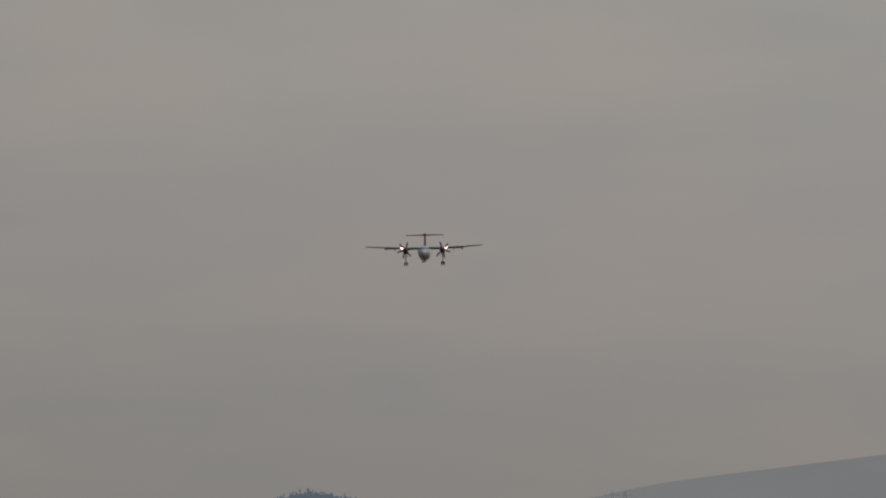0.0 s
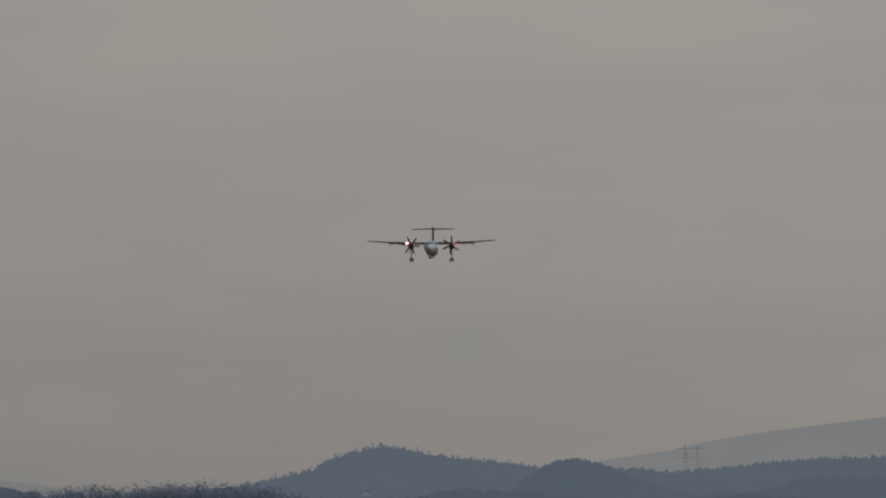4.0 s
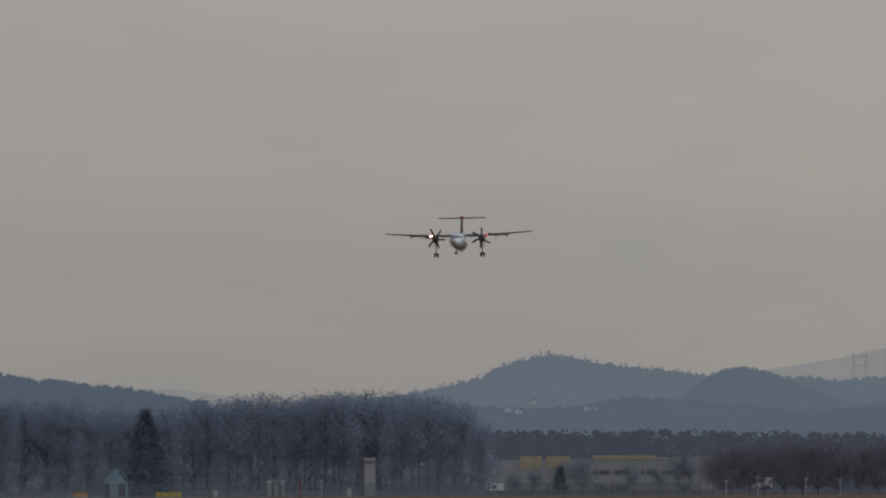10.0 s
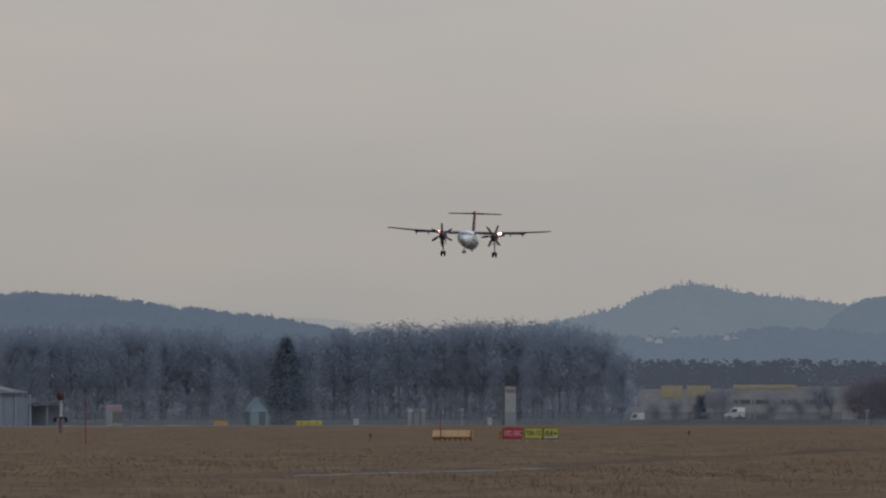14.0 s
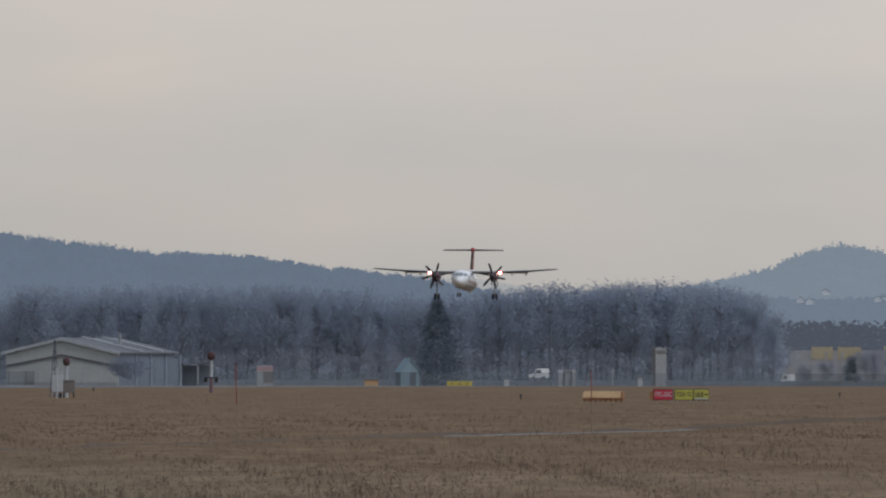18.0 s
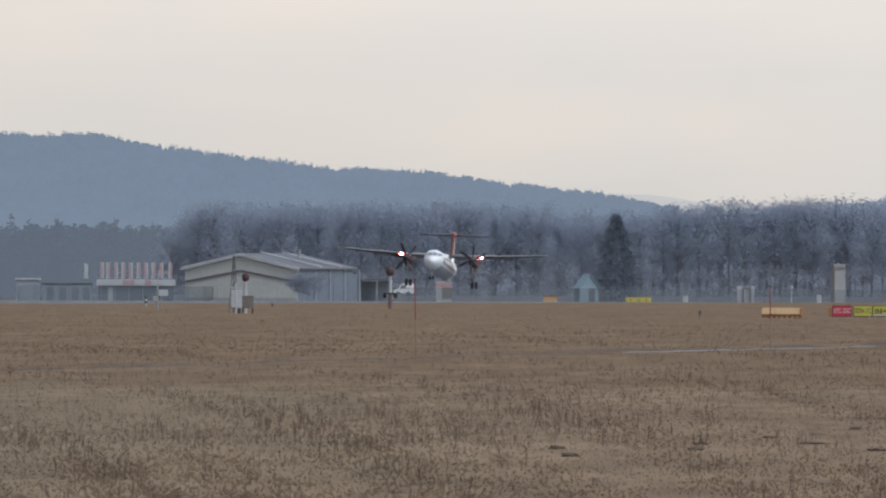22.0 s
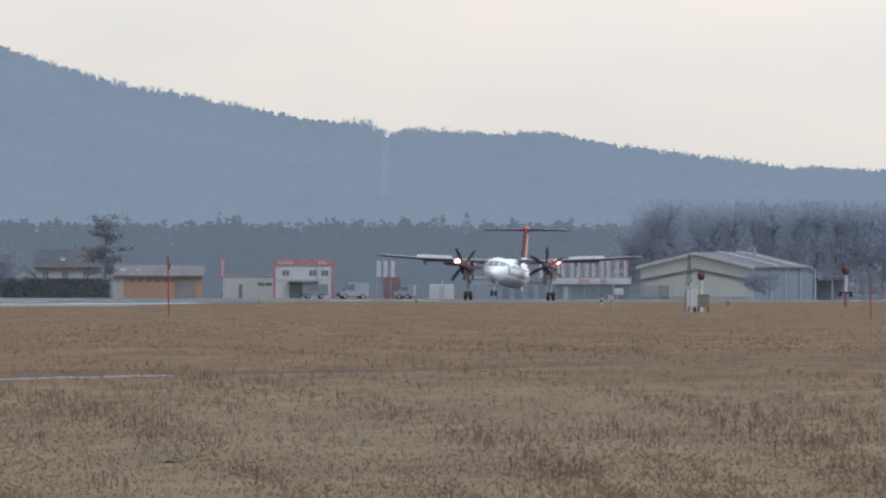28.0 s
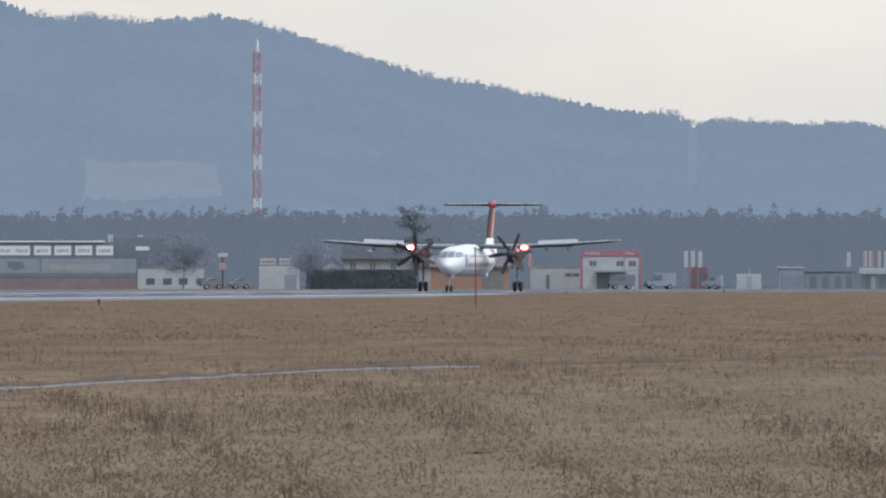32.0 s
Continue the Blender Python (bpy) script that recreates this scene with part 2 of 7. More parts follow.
def grass_material(name, island=0.0, pale=1.0):
    """Winter grass: straw and brown clumps, stretched along the line of sight to fit the camera's view, an olive patch
    by the path, a browner far field.
    """
    m = bpy.data.materials.new(name)
    m.use_nodes = True
    t = m.node_tree
    bsdf = t.nodes["Principled BSDF"]
    bsdf.inputs["Roughness"].default_value = 1.0
    bsdf.inputs["Specular IOR Level"].default_value = 0.02
    tc = t.nodes.new("ShaderNodeTexCoord")

    def field(scale, place, detail, grain):
        lay = t.nodes.new("ShaderNodeMapping")
        lay.inputs["Scale"].default_value = scale
        lay.inputs["Location"].default_value = place
        n = t.nodes.new("ShaderNodeTexNoise")
        n.inputs["Scale"].default_value = 1.0
        n.inputs["Detail"].default_value = detail
        n.inputs["Roughness"].default_value = grain
        t.links.new(tc.outputs["Object"], lay.inputs[0])
        t.links.new(lay.outputs[0], n.inputs["Vector"])
        return n.outputs["Fac"]

    def calc(op, a, b, c=0.0):
        n = t.nodes.new("ShaderNodeMath")
        n.operation = op
        for i, v in enumerate((a, b, c)):
            if isinstance(v, float):
                n.inputs[i].default_value = v
            else:
                t.links.new(v, n.inputs[i])
        return n.outputs[0]

    def blend(kind, fac, a, colour):
        n = t.nodes.new("ShaderNodeMix")
        n.data_type = "RGBA"
        n.blend_type = kind
        n.inputs["B"].default_value = (*colour, 1)
        t.links.new(fac, n.inputs["Factor"])
        t.links.new(a, n.inputs["A"])
        return n.outputs["Result"]

    def span(v, lo, hi, top=1.0):
        n = t.nodes.new("ShaderNodeMapRange")
        n.inputs["From Min"].default_value, n.inputs["From Max"].default_value = lo, hi
        n.inputs["To Max"].default_value = top
        t.links.new(v, n.inputs["Value"])
        return n.outputs["Result"]

    fac = calc("ADD", calc("MULTIPLY", field((1.6, 0.16, 1), (0, 0, 0), 5, 0.55), 0.5), calc("MULTIPLY", field((0.35, 0.05, 1), (7, 3, 0), 4, 0.55), 0.5))
    if island:
        geo = t.nodes.new("ShaderNodeNewGeometry")
        fac = calc("ADD", fac, calc("MULTIPLY_ADD", geo.outputs["Random Per Island"], island, -0.5 * island))
    ramp = t.nodes.new("ShaderNodeValToRGB")
    ramp.color_ramp.elements[0].position, ramp.color_ramp.elements[0].color = 0.40, (0.175, 0.121, 0.080, 1)
    ramp.color_ramp.elements[1].position, ramp.color_ramp.elements[1].color = 0.62, (0.280, 0.200, 0.133, 1)
    ramp.color_ramp.elements.new(0.5).color = (0.223, 0.157, 0.102, 1)
    t.links.new(fac, ramp.inputs["Fac"])
    col = ramp.outputs["Color"]
    col = blend("MIX", span(field((0.09, 0.016, 1), (2, 5, 0), 3, 0.5), 0.46, 0.66, 0.45), col, (0.200, 0.136, 0.088))
    ring = t.nodes.new("ShaderNodeMapping")
    ring.inputs["Scale"].default_value = (1 / 7.0, 1 / 125.0, 0)
    ring.inputs["Location"].default_value = (9.0 / 7.0, -215.0 / 125.0, 0)
    t.links.new(tc.outputs["Object"], ring.inputs[0])
    away = t.nodes.new("ShaderNodeVectorMath")
    away.operation = "LENGTH"
    t.links.new(ring.outputs[0], away.inputs[0])
    green = calc("SUBTRACT", calc("MULTIPLY_ADD", field((0.30, 0.05, 1), (1, 9, 0), 4, 0.6), 2.4, 0.0), away.outputs["Value"])
    col = blend("MIX", span(green, -0.1, 0.9, 0.32), col, (0.190, 0.166, 0.108))
    far = t.nodes.new("ShaderNodeVectorMath")
    far.operation = "LENGTH"
    t.links.new(tc.outputs["Object"], far.inputs[0])
    edge = calc("MULTIPLY_ADD", field((0.02, 0.02, 1), (0, 0, 0), 2, 0.5), 260.0, far.outputs["Value"])
    col = blend("MULTIPLY", span(edge, 350.0, 470.0), col, (0.84, 0.805, 0.775))
    lift = t.nodes.new("ShaderNodeVectorMath")
    lift.operation = "SCALE"
    lift.inputs["Scale"].default_value = pale
    t.links.new(col, lift.inputs[0])
    t.links.new(lift.outputs[0], bsdf.inputs["Base Color"])
    return m


M_GRASS = grass_material("dry_meadow")
M_TUFT = soften(grass_material("dry_grass_blades", 0.07, 1.10), 0.6)
M_WEED = soften(material("withered_weed", (0.198, 0.147, 0.111), 1.0, 0, 0.25, 0.2, 0, "Object", 8.0, island=0.5, spec=0.02, dirt=(0.126, 0.097, 0.076)), 0.4)
M_CONCRETE = material("pale_concrete", (0.250, 0.238, 0.226), 0.9, 0, 0.30, 0.25, 0.0, fine=9, spec=0.1)
M_ASPHALT = material("runway_asphalt", (0.125, 0.130, 0.142), 0.85, 0, 0.2, 0.08, 0.01, fine=9, spec=0.12)
M_SHOULDER = material("runway_shoulder", (0.140, 0.132, 0.125), 0.9, 0, 0.2, 0.1, 0.01, fine=9)
M_VERGE = material("pale_shoulder", (0.225, 0.220, 0.220), 0.8, 0, 0.2, 0.05, fine=9, spec=0.2)
M_LINE = material("white_line_paint", (0.74, 0.74, 0.72), 0.7, 0, 0.15, 0.4)
M_EARTH = material("bare_earth", (0.128, 0.096, 0.074), 1.0, 0, 0.25, 0.8, 0.02, spec=0.03)
# bluish grey of distance haze is mixed into these tree colours
M_BARK = soften(material("hazed_bark", (0.290, 0.312, 0.365), 0.95, 0, 0.15, 0.4, spec=0.0))
M_TWIG = soften(material("hazed_bare_wood", (0.330, 0.375, 0.450), 1.0, 0, 0.22, 0.06, fine=3.0, island=0.02, spec=0.0))
M_SPRUCE = soften(material("hazed_spruce_needles", (0.222, 0.264, 0.320), 0.95, 0, 0.12, 0.5, island=0.1, spec=0.0))
# far woods: the emission paints distance haze
M_WOOD_FAR = material("hazy_mixed_wood", (0.010, 0.011, 0.013), 1.0, 0, 0.08, 0.03, island=0.10, spec=0.0, haze_glow=(0.094, 0.116, 0.150, 1.0))
M_WOOD_BACK = material("haze_fill_wood", (0.030, 0.033, 0.038), 1.0, 0, 0.10, 0.05, island=0.10, spec=0.0, haze_glow=(0.135, 0.160, 0.208, 1.0))
M_WOOD_MID = material("hazy_bare_copse", (0.012, 0.013, 0.015), 1.0, 0, 0.08, 0.05, island=0.10, spec=0.0, haze_glow=(0.084, 0.098, 0.128, 1.0))
# pine and hedge colours carry the painted haze too
M_PINE = soften(material("hazed_pine_needles", (0.290, 0.318, 0.348), 0.95, 0, 0.12, 0.5, island=0.08, spec=0.0))
M_HEDGE = soften(material("hazed_hedge_leaves", (0.180, 0.220, 0.240), 0.95, 0, 0.15, 0.6, island=0.12, spec=0.0))
# hills, clearing and cut line also glow with painted haze
M_HILL_NEAR = material("hazy_hill_forest", (0.004, 0.004, 0.004), 1.0, 0, 0.07, 0.03, fine=8, island=0.035, spec=0.0, haze_glow=(0.156, 0.201, 0.267, 1.0))
M_HILL_MID = material("hazy_hill_far", (0.004, 0.004, 0.004), 1.0, 0, 0.06, 0.03, fine=8, island=0.035, spec=0.0, haze_glow=(0.232, 0.284, 0.345, 1.0))
M_HILL_ROUND = material("hazy_round_hill", (0.004, 0.004, 0.004), 1.0, 0, 0.06, 0.03, fine=8, island=0.035, spec=0.0, haze_glow=(0.205, 0.256, 0.320, 1.0))
M_HILL_LOW = material("hazy_hill_low", (0.004, 0.004, 0.004), 1.0, 0, 0.06, 0.03, fine=8, island=0.035, spec=0.0, haze_glow=(0.184, 0.232, 0.298, 1.0))
M_HILL_FAR = material("hazy_mountain", (0.05, 0.055, 0.06), 1.0, 0, 0.08, 0.004, fine=6, spec=0.0, haze_glow=(0.43, 0.43, 0.425, 1.0))
M_CLEARING = material("hazy_field_slope", (0.02, 0.02, 0.02), 1.0, 0, 0.07, 0.05, fine=8, spec=0.0, haze_glow=(0.172, 0.206, 0.264, 1.0))
M_CUT = material("hazy_cut_grass", (0.02, 0.02, 0.02), 1.0, 0, 0.06, 0.05, fine=8, spec=0.0, haze_glow=(0.156, 0.194, 0.254, 1.0))


# ---- mesh helpers ----
def part(name, bm, mat, parent=None, label="", smooth=False, at=None):
    """Links a bmesh as one mesh object under a thing or a part."""
    me = bpy.data.meshes.new(name)
    bmesh.ops.recalc_face_normals(bm, faces=bm.faces)
    if smooth:
        for f in bm.faces:
            f.smooth = True
    bm.to_mesh(me)
    bm.free()
    me.materials.append(mat)
    ob = new(name, me)
    if parent:
        ob.parent = parent
    if at is not None:
        ob.matrix_basis = at
    if label:
        ob["label"] = label
    return ob


def share(ob, at, parent=None):
    """One more object on the same mesh."""
    o = new(ob.name.split(".")[0], ob.data)
    o.parent = parent or ob.parent
    o.matrix_basis = at
    return o


def thing(name, m, label, category, group=""):
    ob = new(name)
    ob.empty_display_size = 0.2
    ob.matrix_basis = m
    return tagged(ob, label, category, group)


def box(bm, x0, x1, y0, y1, z0, z1, bevel=0.0):
    r = bmesh.ops.create_cube(bm, size=1.0)
    for v in r["verts"]:
        v.co = Vector(((x0 + x1) / 2 + v.co.x * (x1 - x0), (y0 + y1) / 2 + v.co.y * (y1 - y0), (z0 + z1) / 2 + v.co.z * (z1 - z0)))
    if bevel:
        edges = list({e for v in r["verts"] for e in v.link_edges})
        bmesh.ops.bevel(bm, geom=edges, offset=bevel, segments=1, affect="EDGES")
    return bm


def boxed(*a, bevel=0.0):
    return box(bmesh.new(), *a, bevel=bevel)


def tube(bm, p, q, r0, r1, n=8, caps=True):
    p, q = Vector(p), Vector(q)
    axis = (q - p).normalized()
    side = axis.orthogonal().normalized()
    up = axis.cross(side)
    rings = []
    for c, r in ((p, r0), (q, r1)):
        rings.append([bm.verts.new(c + (side * math.cos(2 * math.pi * i / n) + up * math.sin(2 * math.pi * i / n)) * r) for i in range(n)])
    for i in range(n):
        j = (i + 1) % n
        bm.faces.new((rings[0][i], rings[0][j], rings[1][j], rings[1][i]))
    if caps:
        bm.faces.new(rings[0][::-1])
        bm.faces.new(rings[1])
    return bm


def tubed(p, q, r0, r1=None, n=10):
    return tube(bmesh.new(), p, q, r0, r0 if r1 is None else r1, n)


def loft(rings, close=True):
    """Skin over rings of equal count; ends capped."""
    bm = bmesh.new()
    vs = [[bm.verts.new(p) for p in ring] for ring in rings]
    n = len(vs[0])
    for a, b in zip(vs, vs[1:]):
        for i in range(n):
            j = (i + 1) % n
            bm.faces.new((a[i], a[j], b[j], b[i]))
    if close:
        bm.faces.new(vs[0][::-1])
        bm.faces.new(vs[-1])
    return bm


def prism(outline, y0, y1):
    """A solid with an (x, z) outline between two depths."""
    return loft([[(x, y0, z) for x, z in outline], [(x, y1, z) for x, z in outline]])


def mesh_from(name, verts, faces, mat):
    me = bpy.data.meshes.new(name)
    me.from_pydata(verts, [], faces)
    me.materials.append(mat)
    return me


# ---- the ground, one sheet to the horizon ----
def build_ground():
    rings = [0.0, 8, 20, 40, 70, 100, 130]
    d = 150.0
    while d < 1400:
        rings.append(d)
        d *= 1.035
    rings += [1384, 1500, 1700, 2000, 2300, 2600, 2984, 3400, 4000, 4960]
    rings = sorted(set(rings))
    angles = [math.radians(a / 10) for a in range(-80, 81, 2)] + [math.radians(a) for a in range(12, 349, 6)]
    verts, faces = [], []
    for d in rings:
        for a in angles:
            x, y = d * math.sin(a), d * math.cos(a)
            z = land(d)
            verts.append((x, y, z))
    n = len(angles)
    for i in range(len(rings) - 1):
        for j in range(n):
            k = (j + 1) % n
            faces.append((i * n + j, i * n + k, (i + 1) * n + k, (i + 1) * n + j))
    tagged(new("ground", mesh_from("ground", verts, faces, M_GRASS)), "dry brown winter meadow of the airfield", "ground", kind="structure")


LINE = radians(5.55)
ALONG = Vector((math.sin(LINE), math.cos(LINE), 0))
ACROSS = Vector((math.cos(LINE), -math.sin(LINE), 0))


def on_runway(s, off, lift):
    p = ALONG * s + ACROSS * off
    d = p.length
    return Vector((p.x, p.y, land(d) + lift))


def strip(name, off0, off1, s0, s1, lift, mat, step=40.0):
    verts, faces = [], []
    n = max(1, int((s1 - s0) / step))
    for i in range(n + 1):
        s = s0 + (s1 - s0) * i / n
        verts += [on_runway(s, off0, lift), on_runway(s, off1, lift), on_runway(s, off0, lift - 0.4), on_runway(s, off1, lift - 0.4)]
    for i in range(n):
        a, b = 4 * i, 4 * i + 4
        faces += [(a, a + 1, b + 1, b), (a, b, b + 2, a + 2), (a + 1, a + 3, b + 3, b + 1)]
    return new(name, mesh_from(name, verts, faces, mat))


def build_runway():
    road = tagged(strip("runway", -234, -189, 300, 2200, 0.02, M_ASPHALT), "grey asphalt runway with white markings", "runway", kind="structure")
    for off, near in ((-189.0, -174.0), (-310.0, -234.0)):
        o = strip("shoulder", off, near, 1215 if near > -200 else 300, 2200, 0.015, M_SHOULDER)
        o.parent = road
    # pale shoulder and edge lines end where they stop showing from the camera
    o = strip("runway_shoulder", -189, -174, 300, 1215, 0.015, M_VERGE)
    o.parent = road
    for off in (-233.0, -191.8):
        o = strip("edge_line", off, off + 2.4, 320, 1230 if off > -200 else 1420, 0.026, M_LINE)
        o.parent = road
    for i in range(29):
        o = strip("centre_dash", -212.3, -211.4, 700 + 50 * i, 730 + 50 * i, 0.026, M_LINE)
        o.parent = road


def build_bank():
    """A low grassy bank along the near side of the runway."""
    verts, faces = [], []
    s, i = 700.0, 0
    while s <= 1420:
        p = ALONG * s + ACROSS * -168.0
        d = p.length
        u = math.atan2(p.x, p.y) * STEP
        h = max(0.0, EYE[2] - 49.5 * d / STEP - land(d)) * min(1.0, max(0.0, (u + 1560) / 220)) + 0.02 * noise.noise(Vector((s * 0.03, 0, 0)))
        for w, z in ((14, -0.05), (5, h * 0.8), (0, h), (-4, h * 0.7), (-7, -0.05)):
            q = p + ACROSS * w
            verts.append((q.x, q.y, land(q.length) + z))
        if i:
            for j in range(4):
                n = 5 * i + j
                faces.append((n - 5, n - 4, n + 1, n))
        s, i = s + 12, i + 1
    me = mesh_from("grass_bank", verts, faces, M_GRASS)
    me.polygons.foreach_set("use_smooth", [True] * len(faces))
    tagged(new("grass_bank", me), "low dry grassy bank beside the runway", "bank", kind="structure")


# the pale concrete track that crosses the meadow: bearing and distance
TRACK = [(-3200, 214), (-2400, 262), (-2100, 284), (-1760, 312), (-1550, 320), (-1200, 331), (-780, 358), (-400, 392), (75, 440), (440, 472), (800, 560), (1160, 670), (1800, 830), (2600, 1000)]


def track_at(b):
    for (b0, d0), (b1, d1) in zip(TRACK, TRACK[1:]):
        if b <= b1:
            f = max(0.0, (b - b0) / (b1 - b0))
            f = f * f * (3 - 2 * f) * 0.4 + f * 0.6
            return d0 + (d1 - d0) * f
    return TRACK[-1][1]


def build_track():
    verts, faces = [], []
    b = -3000
    i = 0
    while b <= 2400:
        d = track_at(b)
        w = 1.4 + 0.7 * noise.noise(Vector((b * 0.004, 3.1, 0))) + 0.8 * noise.noise(Vector((b * 0.03, 1.1, 0)))
        # sunk below the ground at bearings where it hardly shows from the camera
        sunk = 0.07 * max(0.0, min(1.0, (b + 1560) / 60, (70 - b) / 40, max((-800 - b) / 40, (b + 530) / 40, 0.45))) + 0.06 * max(0.0, min(1.0, (b - 500) / 60, (1180 - b) / 60)) + 0.025 * noise.noise(Vector((b * 0.02, 9.0, 0))) + 0.022 * noise.noise(Vector((b * 0.09, 5.0, 0)))
        for dd in (-w, w):
            verts.append(spot(b, d + dd, 0.02 - sunk))
        for dd in (-w, w):
            verts.append(spot(b, d + dd, -0.2))
        if i:
            a, c = 4 * i - 4, 4 * i
            faces += [(a, c, c + 1, a + 1), (a, a + 2, c + 2, c), (a + 1, c + 1, c + 3, a + 3)]
        i += 1
        b += 10
    tagged(new("service_track", mesh_from("service_track", verts, faces, M_CONCRETE)), "pale worn concrete service track through dry grass", "track", kind="structure")
    # raised dark verge on the far side
    verts, faces = [], []
    b, i = -3000, 0
    while b <= 2400:
        d = track_at(b) + 3.2
        h = 0.06 + 0.08 * noise.noise(Vector((b * 0.012, 7.7, 0))) + 0.07 * noise.noise(Vector((b * 0.06, 2.7, 0))) + (0.07 if 480 < b < 1250 else 0.0)
        for dd, z in ((-0.8, -0.02), (0.2, h), (1.6, -0.02)):
            verts.append(spot(b, d + dd, z))
        if i:
            a, c = 3 * i - 3, 3 * i
            faces += [(a, c, c + 1, a + 1), (a + 1, c + 1, c + 2, a + 2)]
        i += 1
        b += 20
    tagged(new("track_verge", mesh_from("track_verge", verts, faces, M_EARTH)), "dark verge along the concrete track", "verge", kind="structure")


# ---- the aircraft ----
FUSELAGE = [(15.9, 2.36, 0.06), (15.72, 2.37, 0.30), (15.35, 2.42, 0.55), (14.8, 2.50, 0.80), (14.1, 2.60, 1.03), (13.3, 2.70, 1.20),
            (12.3, 2.78, 1.31), (11.0, 2.80, 1.37), (8.0, 2.80, 1.38), (-4.0, 2.80, 1.38), (-6.5, 2.84, 1.34), (-8.5, 2.96, 1.20),
            (-10.5, 3.14, 0.98), (-12.5, 3.36, 0.72), (-14.5, 3.60, 0.44), (-16.2, 3.80, 0.20), (-16.8, 3.86, 0.06)]


def hull(x):
    for (x0, z0, r0), (x1, z1, r1) in zip(FUSELAGE, FUSELAGE[1:]):
        if x >= x1:
            f = (x0 - x) / (x0 - x1)
            return z0 + (z1 - z0) * f, r0 + (r1 - r0) * f
    return FUSELAGE[-1][1:]


def hull_point(x, a, out=0.0):
    """A point of the skin; a in degrees from the top, to the aircraft's left when positive."""
    z, r = hull(x)
    r += out
    return (x, r * math.sin(radians(a)), z + r * math.cos(radians(a)))


def hull_patch(x0, x1, a0, a1, out=0.012, n=5):
    bm = bmesh.new()
    grid = [[bm.verts.new(hull_point(x0 + (x1 - x0) * i / n, a0 + (a1 - a0) * j / n, out)) for j in range(n + 1)] for i in range(n + 1)]
    for i in range(n):
        for j in range(n):
            bm.faces.new((grid[i][j], grid[i + 1][j], grid[i + 1][j + 1], grid[i][j + 1]))
    return bm


def brow_patch(y0, y1, z0, z1, out=0.03, n=6):
    """A pane on the nose, given by its outline as seen from ahead."""
    bm = bmesh.new()
    grid = []
    for i in range(n + 1):
        row = []
        for j in range(n + 1):
            y, z = y0 + (y1 - y0) * i / n, z0 + (z1 - z0) * j / n
            lo, hi = 11.0, 15.9
            for _ in range(30):
                x = (lo + hi) / 2
                zc, r = hull(x)
                if r * r > y * y + (z - zc) ** 2:
                    lo = x
                else:
                    hi = x
            row.append(bm.verts.new((lo + out, y * 1.004, z + 0.012)))
        grid.append(row)
    for i in range(n):
        for j in range(n):
            bm.faces.new((grid[i][j], grid[i + 1][j], grid[i + 1][j + 1], grid[i][j + 1]))
    return bm


def foil(chord, thick, n=14):
    """An aerofoil outline (x aft to fore, z), leading edge at x = 0."""
    pts = []
    for i in range(n):
        a = 2 * math.pi * i / n
        c = 0.5 * (1 + math.cos(a))
        t = thick * chord * 1.35 * (math.sqrt(max(c, 0)) - 0.55 * c - 0.45 * c * c) * 0.9
        pts.append((-c * chord, (t * 1.15 if a < math.pi else -t * 0.8)))
    return pts


def foil_half(z):
    """Half thickness of the fin at height z."""
    return 0.135 * (4.0 - (z - 4.4) * 0.37) * 0.5


def blade_mesh():
    bm = bmesh.new()
    rings = []
    for s, chord, twist in ((0.30, 0.20, 60), (0.55, 0.30, 52), (1.0, 0.40, 42), (1.5, 0.38, 34), (1.9, 0.27, 28), (2.05, 0.12, 26)):
        ring = []
        ct, st = math.cos(radians(twist)), math.sin(radians(twist))
        for k in range(8):
            a = 2 * math.pi * k / 8
            u, w = 0.56 * chord * math.cos(a), 0.05 * chord * math.sin(a) + 0.004
            ring.append((u * st + w * ct, u * ct - w * st + 0.05 * math.sin(s * 1.6), s))
        rings.append(ring)
    bm.free()
    return loft(rings)


def wheel(name, parent, at, r, w):
    tyre = bmesh.new()
    n = 20
    prof = [(r * 0.55, -w / 2), (r * 0.88, -w / 2), (r * 0.98, -w * 0.34), (r, 0), (r * 0.98, w * 0.34), (r * 0.88, w / 2), (r * 0.55, w / 2)]
    rows = [[tyre.verts.new((q * math.cos(2 * math.pi * i / n), y, q * math.sin(2 * math.pi * i / n))) for q, y in prof] for i in range(n)]
    for i in range(n):
        j = (i + 1) % n
        for k in range(len(prof) - 1):
            tyre.faces.new((rows[i][k], rows[i][k + 1], rows[j][k + 1], rows[j][k]))
    ob = part(name, tyre, M_TYRE, parent, "black rubber tyre", True, at)
    part("rim", tubed((0, -w * 0.38, 0), (0, w * 0.38, 0), r * 0.56, n=16), M_STEEL, ob)
    return ob


